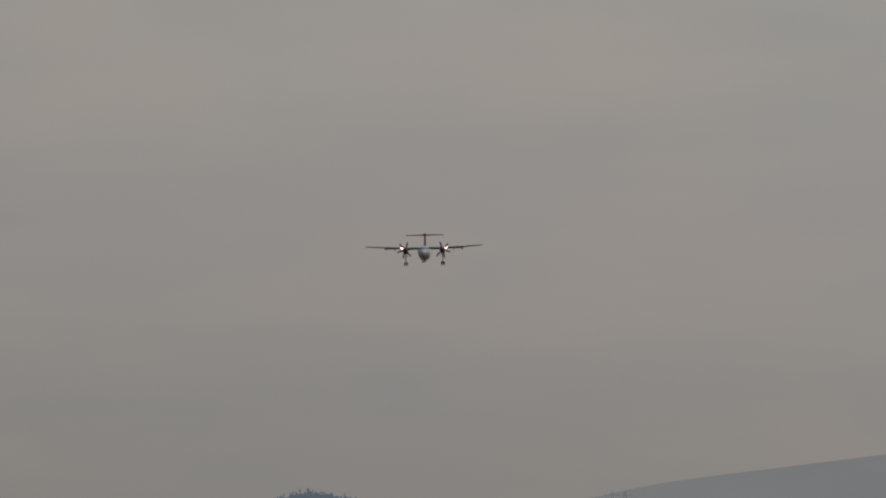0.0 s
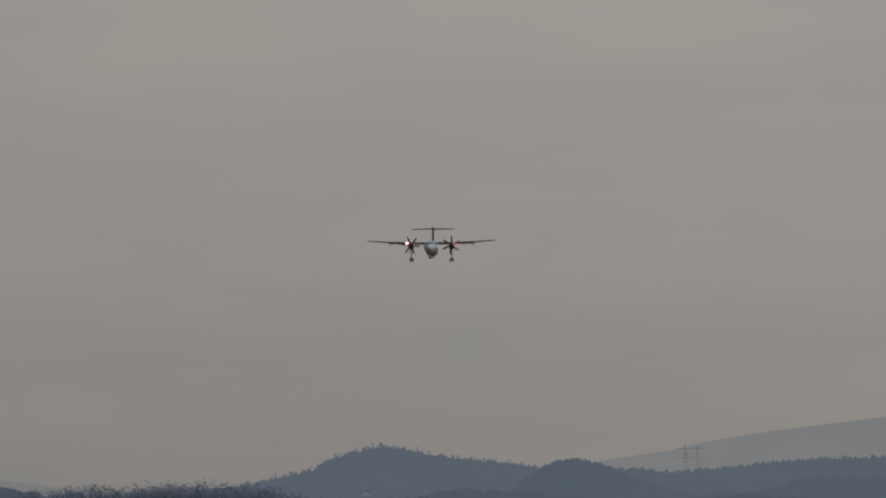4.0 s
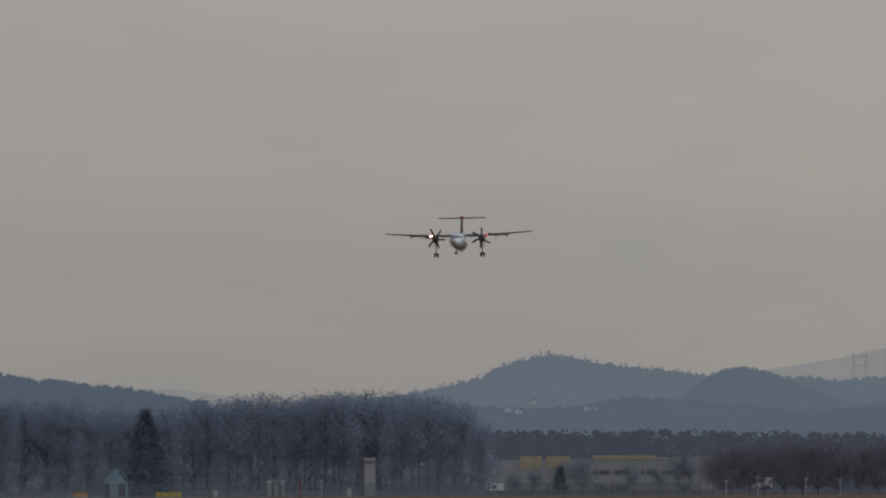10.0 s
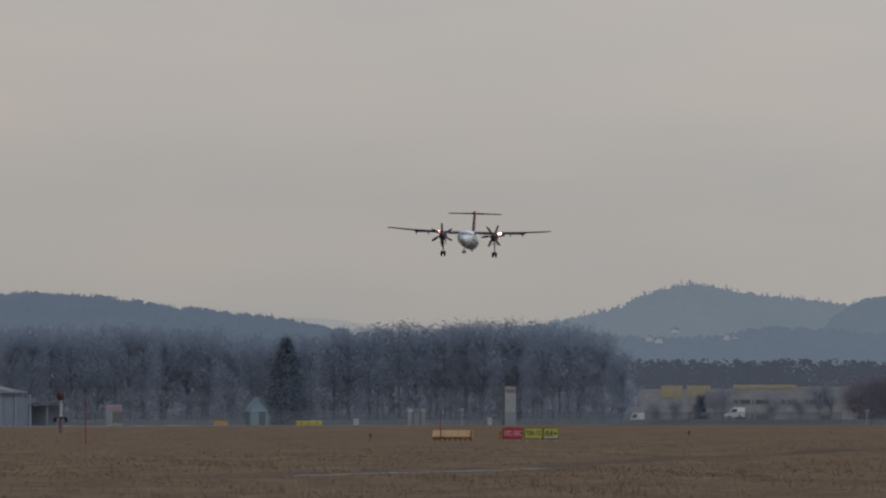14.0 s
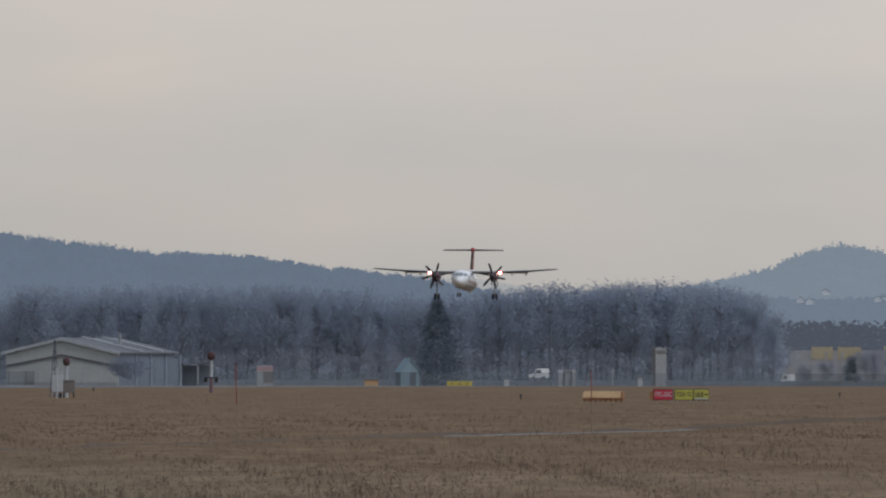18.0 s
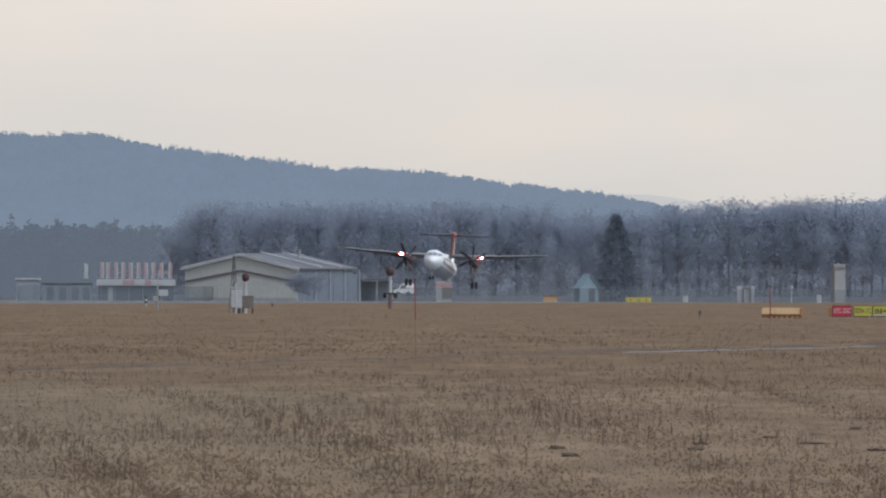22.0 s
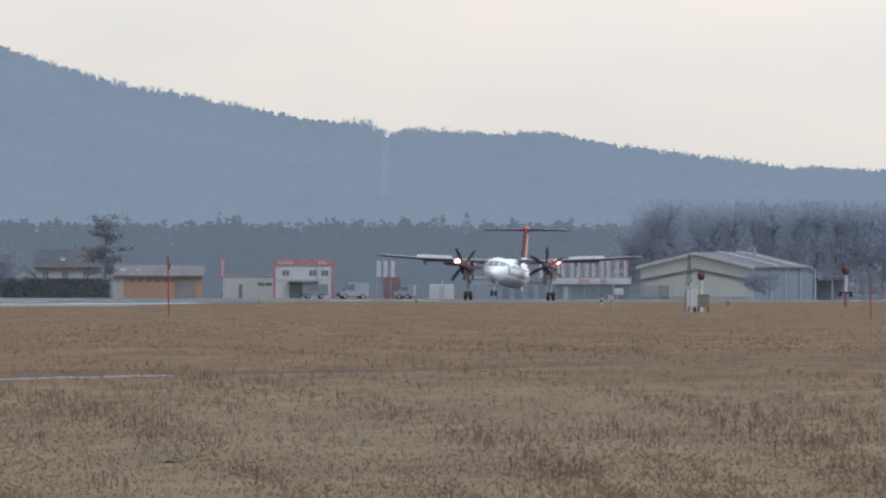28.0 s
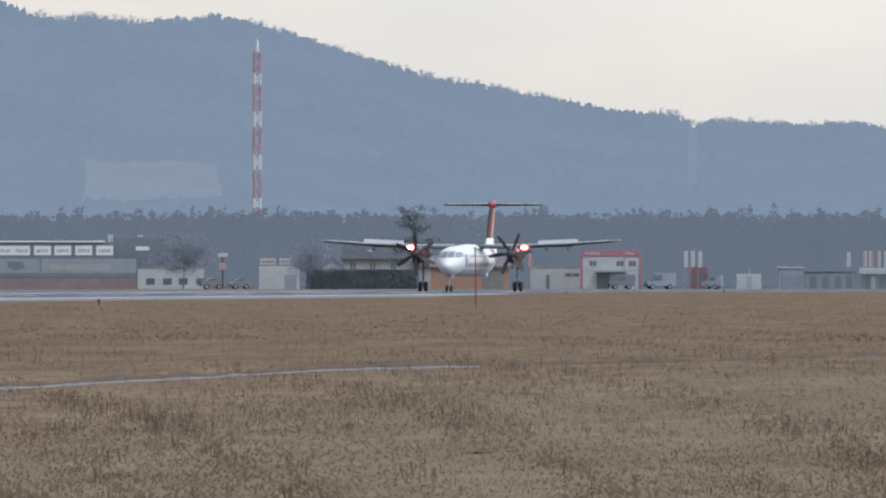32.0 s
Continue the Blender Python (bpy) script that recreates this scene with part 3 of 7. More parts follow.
def build_aircraft():
    plane = thing("turboprop_airliner", pose(0, 0, 0), "white twin-turboprop airliner with red tail, landing gear down", "aircraft")
    rings = [[(x, r * math.sin(2 * math.pi * k / 28), z + r * math.cos(2 * math.pi * k / 28)) for k in range(28)] for x, z, r in FUSELAGE]
    body = part("fuselage", loft(rings), M_WHITE, plane, "glossy white fuselage", True)
    part("belly_panel", hull_patch(12.6, -6.0, 124, 236, 0.014, 16), M_BELLY, body, "grey belly")
    # flight deck panes, wrapped round the brow
    for y0, y1, z0, z1 in ((0.03, 0.55, 3.12, 3.68), (0.61, 1.06, 3.13, 3.62), (-0.55, -0.03, 3.12, 3.68), (-1.06, -0.61, 3.13, 3.62)):
        part("windscreen", brow_patch(y0, y1, z0, z1), M_SCREEN, body, "grey flight deck pane")
    for s in (1, -1):
        part("side_window", hull_patch(13.10, 12.55, s * 52, s * 68), M_SCREEN, body)
        pane = None
        for i in range(24):
            x = 10.6 - i * 0.80
            if 1 == i or i == 22:
                continue
            bm = hull_patch(x, x - 0.34, s * 66, s * 77, 0.012, 2)
            part("cabin_window", bm, M_GLASS, body)
        part("cabin_door", hull_patch(12.15, 11.4, s * 58, s * 108, 0.010, 4), M_WING, body, "door outline")
        part("side_stripe", hull_patch(11.8, -6.4, s * 97, s * 112, 0.012, 10), M_STRIPE, body, "warm faded side stripe")
        part("red_band", hull_patch(-6.6, -10.4, s * 40, s * 100, 0.012, 8), M_RED, body, "red rear band")
    part("ventral_fairing", prism([(-8.6, 1.85), (-9.9, 1.35), (-10.6, 1.40), (-10.2, 2.1)], -0.16, 0.16), M_WHITE, body)
    part("wing_fairing", loft([[(x, w * math.sin(2 * math.pi * k / 16), z + h * math.cos(2 * math.pi * k / 16)) for k in range(16)]
                               for x, w, z, h in ((4.2, 0.1, 4.0, 0.05), (3.2, 0.9, 3.98, 0.28), (1.5, 1.25, 4.0, 0.36), (-1.2, 1.2, 4.0, 0.34), (-3.0, 0.7, 3.98, 0.22), (-4.2, 0.1, 3.95, 0.05))]), M_WHITE, body, "", True)
    # wings
    for s in (1, -1):
        rings = []
        for y, chord, z, le in ((0.6, 3.15, 4.10, 2.05), (4.4, 3.10, 4.10, 2.05), (9.5, 2.35, 4.33, 1.75), (13.4, 1.72, 4.62, 1.42), (14.0, 1.30, 4.67, 1.18)):
            rings.append([(le + x, s * y, z + h) for x, h in foil(chord, 0.155)])
        wing = part("wing", loft(rings), M_WING, plane, "high-mounted wing in shade-dark grey with white skin for the sunlit top", True)
        boot = []
        for y, z, le, t in ((5.9, 4.17, 1.965, 0.145), (9.5, 4.33, 1.765, 0.12), (13.4, 4.62, 1.432, 0.088)):
            boot.append([(le + dx, s * y, z + dz * t) for dx, dz in ((0.012, -0.1), (-0.01, 0.35), (-0.14, 0.5), (-0.20, 0.3), (-0.20, -0.8), (-0.14, -1.0), (-0.05, -0.6))])
        # white skin stands for the sunlit upper surface
        skin = []
        for y, chord, z, le in ((1.5, 3.14, 4.10, 2.05), (4.4, 3.10, 4.10, 2.05), (9.5, 2.35, 4.33, 1.75), (13.2, 1.75, 4.60, 1.44)):
            top = [(x, h) for x, h in foil(chord, 0.155) if h > 0 and -0.8 * chord < x < -0.06 * chord]
            skin.append([(le + x, s * y, z + h + 0.022) for x, h in top] + [(le + x, s * y, z + h + 0.004) for x, h in reversed(top)])
        part("sunlit_skin", loft(skin), M_WHITE, wing, "white wing skin for the sunlit top")
        part("de_icing_boot", loft(boot), M_BOOT, wing, "black rubber leading-edge boot")
        for y0, y1, zz in ((1.5, 3.6, 4.04), (5.2, 9.4, 4.20)):
            part("flap", prism([(-0.72, zz + 0.08), (-0.76, zz + 0.02), (-1.62, zz - 0.12), (-1.64, zz - 0.09)], s * y0, s * y1), M_WING, wing, "lowered flap")
        for y in (7.0, 9.1):
            part("flap_fairing", loft([[(x, s * y + w * math.sin(2 * math.pi * k / 8), z + w * math.cos(2 * math.pi * k / 8)) for k in range(8)]
                                      for x, w, z in ((0.6, 0.02, 3.98), (0.1, 0.10, 3.93), (-0.9, 0.11, 3.85), (-1.7, 0.02, 3.72))]), M_WING, wing)
        # raised after touchdown
        sp = bmesh.new()
        box(sp, -0.46, 0.0, -1.85, 1.85, 0.0, 0.03, 0.008)
        spoiler = part("spoiler", sp, M_BELLY, plane, "white hinged spoiler panel", at=pose(-0.15, s * 8.1, 4.45, s * 3.0, 0, 0))
        SPOILERS.append((spoiler, s))
        # nacelle
        rings = [[(x, s * 4.4 + w * math.sin(2 * math.pi * k / 18), z + h * math.cos(2 * math.pi * k / 18)) for k in range(18)]
                 for x, w, z, h in ((4.55, 0.38, 3.46, 0.40), (4.2, 0.52, 3.42, 0.58), (3.2, 0.60, 3.38, 0.74), (1.8, 0.62, 3.42, 0.78), (0.0, 0.60, 3.48, 0.74), (-2.2, 0.50, 3.60, 0.60), (-4.2, 0.28, 3.80, 0.32), (-5.0, 0.06, 3.9, 0.06))]
        nac = part("nacelle", loft(rings), M_NACELLE, plane, "dark red engine nacelle", True)
        part("intake", loft([[(x, s * 4.4 + w * math.sin(2 * math.pi * k / 12), z + h * math.cos(2 * math.pi * k / 12)) for k in range(12)]
                             for x, w, z, h in ((4.50, 0.26, 2.86, 0.14), (4.2, 0.34, 2.82, 0.20), (3.0, 0.36, 2.86, 0.22))]), M_BOOT, nac, "dark air intake")
        prop = part("propeller", loft([[(x, r * math.sin(2 * math.pi * k / 16), r * math.cos(2 * math.pi * k / 16)) for k in range(16)]
                                       for x, r in ((0.55, 0.02), (0.45, 0.16), (0.2, 0.30), (-0.18, 0.36))]), M_BLADE, plane, "six-bladed black propeller", True, pose(4.75, s * 4.4, 3.46))
        first = part("blade", blade_mesh(), M_BLADE, prop)
        for k in range(1, 6):
            share(first, pose(0, 0, 0, 60 * k, 0, 0), prop)
        PROPS.append((prop, s))
        # landing lamp in the leading edge outboard of the nacelle
        bm = bmesh.new()
        bmesh.ops.create_uvsphere(bm, u_segments=14, v_segments=8, radius=1.0)
        for v in bm.verts:
            v.co = Vector((v.co.x * 0.10, v.co.y * 0.25, v.co.z * 0.14))
        lamp = part("landing_light", bm, M_LAMP, wing, "glaring warm white landing lamp", True, pose(2.12, s * 5.3, 4.05))
        # added glowing disc, stands for the red halo of lens flare
        bm = bmesh.new()
        bmesh.ops.create_uvsphere(bm, u_segments=16, v_segments=8, radius=1.0)
        for v in bm.verts:
            v.co = Vector((v.co.x * 0.05 - 0.10, v.co.y * 0.41, v.co.z * 0.28))
        part("lamp_halo", bm, M_HALO, lamp, "red glowing disc for the lamp's flare halo", True)
        # main gear
        leg = part("main_gear_leg", tubed((0.0, s * 4.4, 0.5), (0.15, s * 4.4, 2.9), 0.10, 0.13), M_STEEL, plane, "long steel gear leg")
        part("drag_strut", tubed((0.02, s * 4.4, 1.2), (-1.5, s * 4.4, 2.9), 0.05), M_STEEL, leg)
        part("axle", tubed((0, s * 4.4 - 0.42, 0.46), (0, s * 4.4 + 0.42, 0.46), 0.06), M_STEEL, leg)
        for d in (-0.27, 0.27):
            WHEELS.append(wheel("main_wheel", plane, pose(0, s * 4.4 + d, 0.46), 0.46, 0.30))
        for d in (-0.42, 0.42):
            part("gear_door", boxed(-0.9, 1.0, s * 4.4 + d - 0.02, s * 4.4 + d + 0.02, 2.1, 2.85, bevel=0.01), M_NACELLE, leg)
        # tail
        rings = []
        for y, chord, le in ((0.0, 1.95, -14.25), (4.35, 1.25, -14.75), (4.63, 0.95, -14.95)):
            rings.append([(le + x, s * y, 8.02 + h) for x, h in foil(chord, 0.17)])
        tp = part("tailplane", loft(rings), M_TAILPLANE, plane, "tailplane in shade-dark grey", True)
        # white skin again in place of the sunlit top
        skin = []
        for y, chord, le in ((0.4, 1.90, -14.29), (4.30, 1.26, -14.74)):
            top = [(x, h) for x, h in foil(chord, 0.17) if h > 0 and -0.8 * chord < x < -0.06 * chord]
            skin.append([(le + x, s * y, 8.02 + h + 0.02) for x, h in top] + [(le + x, s * y, 8.02 + h + 0.004) for x, h in reversed(top)])
        part("sunlit_skin", loft(skin), M_WHITE, tp, "white skin for the sunlit top")
    nose = part("nose_gear_leg", tubed((13.94, 0, 0.32), (13.75, 0, 1.6), 0.08), M_STEEL, plane)
    part("axle", tubed((13.94, -0.28, 0.29), (13.94, 0.28, 0.29), 0.05), M_STEEL, nose)
    part("gear_door", boxed(13.2, 14.3, 0.30, 0.33, 1.25, 1.7, bevel=0.01), M_BELLY, nose)
    part("gear_door", boxed(13.2, 14.3, -0.33, -0.30, 1.25, 1.7, bevel=0.01), M_BELLY, nose)
    for d in (-0.2, 0.2):
        WHEELS.append(wheel("nose_wheel", plane, pose(13.94, d, 0.29), 0.29, 0.2))
    rings = []
    for z, chord, le in ((3.6, 5.6, -9.6), (4.4, 4.0, -11.0), (7.0, 3.0, -13.1), (8.0, 2.7, -13.7)):
        rings.append([(le + x, h, z) for x, h in foil(chord, 0.135 if z > 4 else 0.08)])
    fin = part("fin", loft(rings), M_RED, plane, "red fin with white rudder stripe", True)
    part("dorsal_fin", loft([[(le + x, h, z) for x, h in foil(chord, t)] for z, chord, le, t in ((3.55, 6.4, -8.90, 0.16), (4.25, 4.9, -10.35, 0.165), (4.95, 3.95, -11.30, 0.150))]), M_WHITE, fin, "white fin root", True)
    part("fin_boot", loft([[(le + dx, dy, z) for dx, dy in ((0.02, 0), (-0.2, 0.14), (-0.5, 0.19), (-0.5, -0.19), (-0.2, -0.14))] for z, le in ((4.9, -11.32), (7.8, -13.55))]), M_FINBOOT, fin, "dark brown leading-edge boot")
    for s in (1, -1):
        part("fin_stripe", loft([[(le, s * (foil_half(z) + 0.012), z), (le - 0.95, s * (foil_half(z) + 0.02), z), (le - 0.95, s * 0.16, z), (le, s * 0.16, z)] for z, le in ((5.0, -11.95), (7.6, -13.95))]), M_ORANGEFIN, fin, "orange side panel")
    part("bullet", loft([[(x, r * math.sin(2 * math.pi * k / 16), 8.08 + r * math.cos(2 * math.pi * k / 16)) for k in range(16)]
                         for x, r in ((-13.5, 0.05), (-13.75, 0.25), (-14.3, 0.36), (-15.4, 0.34), (-16.4, 0.16), (-16.8, 0.03))]), M_RED, fin, "red bullet fairing", True)
    return plane


SPOILERS, PROPS, WHEELS = [], [], []


# ---- hills and woods ----
def along(profile, b):
    for (b0, v0), (b1, v1) in zip(profile, profile[1:]):
        if b <= b1:
            return v0 + (v1 - v0) * max(0.0, b - b0) / (b1 - b0)
    return profile[-1][1]


def slope_point(profile, dist, deep, foot, seed, b, f, out=0.0):
    """A point of a hill's face at bearing b; f runs from foot to crest."""
    low_z = rise(foot, dist)
    d = dist - deep * (1 - f) ** 1.3
    z = low_z + (rise(along(profile, b), dist) - low_z) * (f ** 0.8) * d / dist
    z += (1 - f) * f * 26 * noise.noise(Vector((b * 0.006, f * 3.0, seed)))
    a = bearing(b)
    d -= out
    return (d * math.sin(a), d * math.cos(a), z)


def clearing(name, profile, dist, deep, seed, b0, b1, f0, f1, label, mat):
    """A bare strip or field on a hill's face, its edges uneven."""
    verts, faces = [], []
    n, m = 16, 8
    for i in range(n + 1):
        for j in range(m + 1):
            b = b0 + (b1 - b0) * i / n
            f = f0 + (f1 - f0) * (j / m + 0.10 * noise.noise(Vector((b * 0.03, j, seed))))
            b += (b1 - b0) * 0.06 * noise.noise(Vector((f * 9, i * 0.2, 5.0)))
            verts.append(slope_point(profile, dist, deep, 45, seed, b, f, 5.0))
    for i in range(n):
        for j in range(m):
            p = i * (m + 1) + j
            faces.append((p, p + 1, p + m + 2, p + m + 1))
    tagged(new(name, mesh_from(name, verts, faces, mat)), label, "clearing", kind="structure")


def hill(name, profile, dist, mat, label, deep=250.0, trees=0, size=(1.6, 3.4), conifer=0.3, seed=1, foot=45, face=0, bare=(), gaps=()):
    """A wooded ridge: the slope that faces the field, its crest, and the trees on it."""
    rng = random.Random(seed)
    verts, faces = [], []
    b0, b1 = profile[0][0], profile[-1][0]
    n, m = int((b1 - b0) / 12), 16
    for i in range(n + 1):
        b = b0 + (b1 - b0) * i / n
        for j in range(m + 1):
            verts.append(slope_point(profile, dist, deep, foot, seed, b, j / m))
        a = bearing(b)
        verts.append(((dist + 120) * math.sin(a), (dist + 120) * math.cos(a), rise(foot, dist)))
    k = m + 2
    for i in range(n):
        for j in range(k - 1):
            p = i * k + j
            faces.append((p, p + 1, p + k + 1, p + k))
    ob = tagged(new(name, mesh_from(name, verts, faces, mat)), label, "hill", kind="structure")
    # the trees of crest and slope, too many to count
    tv, tf = [], []
    spans = []
    for _ in range(trees):
        b = rng.uniform(b0, b1)
        spans.append((b, rng.uniform(0.965, 1.0), 1.0))
    for _ in range(face):
        spans.append((rng.uniform(b0, b1), rng.uniform(0.08, 0.98) ** 0.8, 1.35))
    for b, f, grow in spans:
        if any(g0 < b < g1 and f0 < f < f1 for g0, g1, f0, f1 in gaps):
            continue
        x, y, z = verts[min(n, max(0, round((b - b0) / (b1 - b0) * n))) * k + min(m, round(f * m))]
        j = min(m - 1, int(f * m))
        i = min(n - 1, int((b - b0) / (b1 - b0) * n))
        g = f * m - j
        h = (b - b0) / (b1 - b0) * n - i
        q = [Vector(verts[(i + di) * k + j + dj]) for di in (0, 1) for dj in (0, 1)]
        p = (q[0] * (1 - g) + q[1] * g) * (1 - h) + (q[2] * (1 - g) + q[3] * g) * h
        clump = 0.75 + 0.25 * noise.noise(Vector((b * 0.03, seed, 0))) + 0.45 * max(0.0, noise.noise(Vector((b * 0.11, seed, 2.0))))
        firs = conifer * (1.0 + 1.6 * noise.noise(Vector((b * 0.011, 4.0, seed))))
        s = rng.uniform(*size) * grow * clump
        add_far_tree(tv, tf, p, s, rng.random() < firs, rng)
    # slender bare trees that stand up along the crest
    for c0, c1, count, tall in bare:
        for _ in range(count):
            b = rng.uniform(c0, c1)
            p = Vector(slope_point(profile, dist, deep, foot, seed, b, rng.uniform(0.97, 1.0)))
            h = tall * rng.uniform(0.6, 1.05)
            twig(tv, tf, p, p + Vector((rng.uniform(-0.2, 0.2), 0, h * 0.9)), 0.13, rng)
            for _ in range(22):
                q = p + Vector((rng.gauss(0, h * 0.16), 0, h * rng.uniform(0.25, 0.95)))
                twig(tv, tf, q, q + Vector((rng.gauss(0, h * 0.07), 0, h * rng.uniform(0.05, 0.16))), 0.10, rng)
    if tv:
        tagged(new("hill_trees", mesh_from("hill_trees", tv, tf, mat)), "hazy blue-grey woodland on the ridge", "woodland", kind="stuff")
    return ob


def add_far_tree(tv, tf, p, s, cone, rng):
    base = len(tv)
    if cone:
        r = s * rng.uniform(0.22, 0.32)
        rows = ((0.0, 0.5), (0.25, 1.0), (0.55, 0.62), (0.8, 0.3), (1.35, 0.0))
    else:
        r = s * rng.uniform(0.36, 0.6)
        rows = ((-0.1, 0.3), (0.3, 0.85), (0.6, 1.0), (0.85, 0.7), (1.0, 0.0))
    n = 6
    for z, q in rows[:-1]:
        for k in range(n):
            a = 2 * math.pi * k / n + z
            w = r * q * rng.uniform(0.7, 1.3)
            tv.append((p.x + w * math.cos(a), p.y + w * math.sin(a), p.z + s * (z + rng.uniform(-0.07, 0.07))))
    tv.append((p.x, p.y, p.z + s * rows[-1][0]))
    for i in range(len(rows) - 2):
        for k in range(n):
            l = (k + 1) % n
            tf.append((base + i * n + k, base + i * n + l, base + i * n + n + l, base + i * n + n + k))
    t = base + (len(rows) - 2) * n
    for k in range(n):
        tf.append((t + k, t + (k + 1) % n, base + (len(rows) - 1) * n))


def twig(tv, tf, p, q, w, rng):
    """A thin three-sided twig."""
    ax = (q - p)
    s = ax.orthogonal().normalized() * w
    u = ax.normalized().cross(s)
    b = len(tv)
    for c, k in ((p, 1.0), (q, 0.4)):
        for i in range(3):
            a = 2.0944 * i
            tv.append(tuple(c + (s * math.cos(a) + u * math.sin(a)) * k))
    for i in range(3):
        j = (i + 1) % 3
        tf.append((b + i, b + j, b + 3 + j, b + 3 + i))


def bare_tree(name, height, spread, seed, twigs=1500, m_twig=None, label="", category="tree", group="", trunk_share=0.16, at=None):
    """A leafless tree: tapered trunk with limbs, and a crown of fine twigs with gaps."""
    rng = random.Random(seed)
    root = thing(name, at or pose(0, 0, 0), label, category, group)
    tv, tf, cv, cf = [], [], [], []
    top = Vector((rng.uniform(-0.3, 0.3), rng.uniform(-0.3, 0.3), height * 0.72))
    pts = [Vector((0, 0, -0.3)), Vector((0.1, 0, height * 0.3)), top * 0.72 + Vector((0.1, 0, height * 0.1)), top]
    for i in range(3):
        twig(tv, tf, pts[i], pts[i + 1], height * 0.017 * (1 - 0.25 * i), rng)
    ends = []
    for i in range(34):
        f = rng.uniform(trunk_share, 1.0)
        p = pts[1].lerp(top, (f - 0.3) / 0.7) if f > 0.3 else pts[0].lerp(pts[1], f / 0.3)
        a = rng.uniform(0, 6.283)
        reach = spread * rng.uniform(0.5, 1.0) * (1.05 - 0.35 * f)
        q = p + Vector((reach * math.cos(a), reach * math.sin(a), height * rng.uniform(0.10, 0.28)))
        q.z = min(q.z, height * 0.95)
        mid = p.lerp(q, 0.5) + Vector((0, 0, -0.3))
        twig(tv, tf, p, mid, height * 0.0062, rng)
        twig(tv, tf, mid, q, height * 0.0042, rng)
        ends += [mid, q, q]
    ends.append(top)
    for n in range(twigs):
        e = ends[rng.randrange(len(ends))]
        a = rng.uniform(0, 6.283)
        l = height * rng.uniform(0.025, 0.080)
        near = 0.15 if n % 3 else 0.26
        st = e + Vector((rng.gauss(0, spread * near), rng.gauss(0, spread * near), rng.gauss(0, height * 0.040)))
        out = Vector((math.cos(a) * 0.9, math.sin(a) * 0.9, rng.uniform(0.0, 1.1))).normalized()
        en = st + out * l
        if en.z > height * rng.uniform(0.90, 1.0) or st.z < 0:
            continue
        across = out.orthogonal().normalized()
        across.rotate(Matrix.Rotation(a * 3.0, 3, out))
        across *= rng.uniform(0.040, 0.085)
        k = len(cv)
        cv += [tuple(st - across), tuple(st + across), tuple(en)]
        cf.append((k, k + 1, k + 2))
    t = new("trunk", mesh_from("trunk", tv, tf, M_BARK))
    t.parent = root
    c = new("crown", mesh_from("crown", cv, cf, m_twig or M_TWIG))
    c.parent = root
    return root


def spruce(name, height, width, seed, at, label, group="", boughs=260):
    """A conifer: trunk, and whorls of drooping needled boughs."""
    rng = random.Random(seed)
    root = thing(name, at, label, "tree", group)
    part("trunk", tubed((0, 0, -0.3), (0, 0, height * 0.98), height * 0.016, 0.02, 7), M_BARK, root)
    tv, tf = [], []
    for i in range(boughs):
        f = (i + 0.5) / boughs
        z = height * (0.04 + 0.96 * f)
        reach = width * 0.5 * min(1.0, (1 - f) * 1.7) ** 0.9 * rng.uniform(0.5, 1.12) + 0.15
        a = i * 2.39996 + rng.uniform(-0.5, 0.5)
        d = Vector((math.cos(a), math.sin(a), 0))
        for _ in range(5):
            t = rng.uniform(0.35, 1.0)
            p = d * reach * t + Vector((rng.gauss(0, 0.25), rng.gauss(0, 0.25), z - reach * 0.25 * t + rng.gauss(0, 0.15)))
            q = p + d * rng.uniform(0.1, 0.5) + Vector((rng.uniform(-0.25, 0.25), rng.uniform(-0.25, 0.25), rng.uniform(-0.35, 0.12)))
            twig(tv, tf, p, q, rng.uniform(0.06, 0.13), rng)
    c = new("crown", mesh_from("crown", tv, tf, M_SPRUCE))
    c.parent = root
    return root


HILL_WEST = [(-3300, -300), (-2900, -380), (-2600, -440), (-2440, -474), (-2392, -466), (-2332, -441), (-2282, -432), (-2242, -438), (-2192, -430), (-2132, -427), (-2082, -434),
             (-2012, -440), (-1952, -430), (-1892, -412), (-1832, -392), (-1772, -372), (-1692, -348), (-1632, -332), (-1552, -319), (-1472, -304), (-1392, -288),
             (-1312, -273), (-1192, -263), (-1162, -244), (-1122, -254), (-992, -246), (-870, -248), (-789, -231), (-649, -213), (-549, -203), (-449, -186),
             (-396, -188), (-285, -183), (-205, -171), (-75, -156), (0, -149), (40, -143), (90, -134), (150, -120), (220, -85), (260, 0)]
HILL_TOWER = [(330, -60), (400, -112), (455, -134), (525, -144), (605, -160), (640, -168), (665, -184), (705, -199), (760, -210), (805, -205), (855, -194), (905, -187),
              (995, -177), (1035, -173), (1085, -172), (1163, -170), (1289, -163), (1389, -172), (1459, -181), (1557, -186), (1700, -190), (2000, -205), (2600, -180)]
HILL_HUMP = [(960, 0), (1000, -140), (1040, -168), (1085, -187), (1125, -184), (1165, -172), (1210, -150), (1300, -120), (1420, -125), (1520, -150), (1640, -152), (1800, -130), (2200, -100)]
HILL_LOW = [(300, -90), (420, -120), (520, -128), (600, -120), (700, -112), (820, -118), (900, -132), (1000, -128), (1100, -120), (1200, -108), (1300, -112), (1420, -120), (1560, -110), (1800, -100), (2300, -80)]
MOUNT_EAST = [(900, -140), (1100, -176), (1179, -189), (1279, -204), (1329, -216), (1389, -227), (1459, -237), (1557, -249), (1785, -277), (2000, -300), (2300, -315), (2700, -290)]
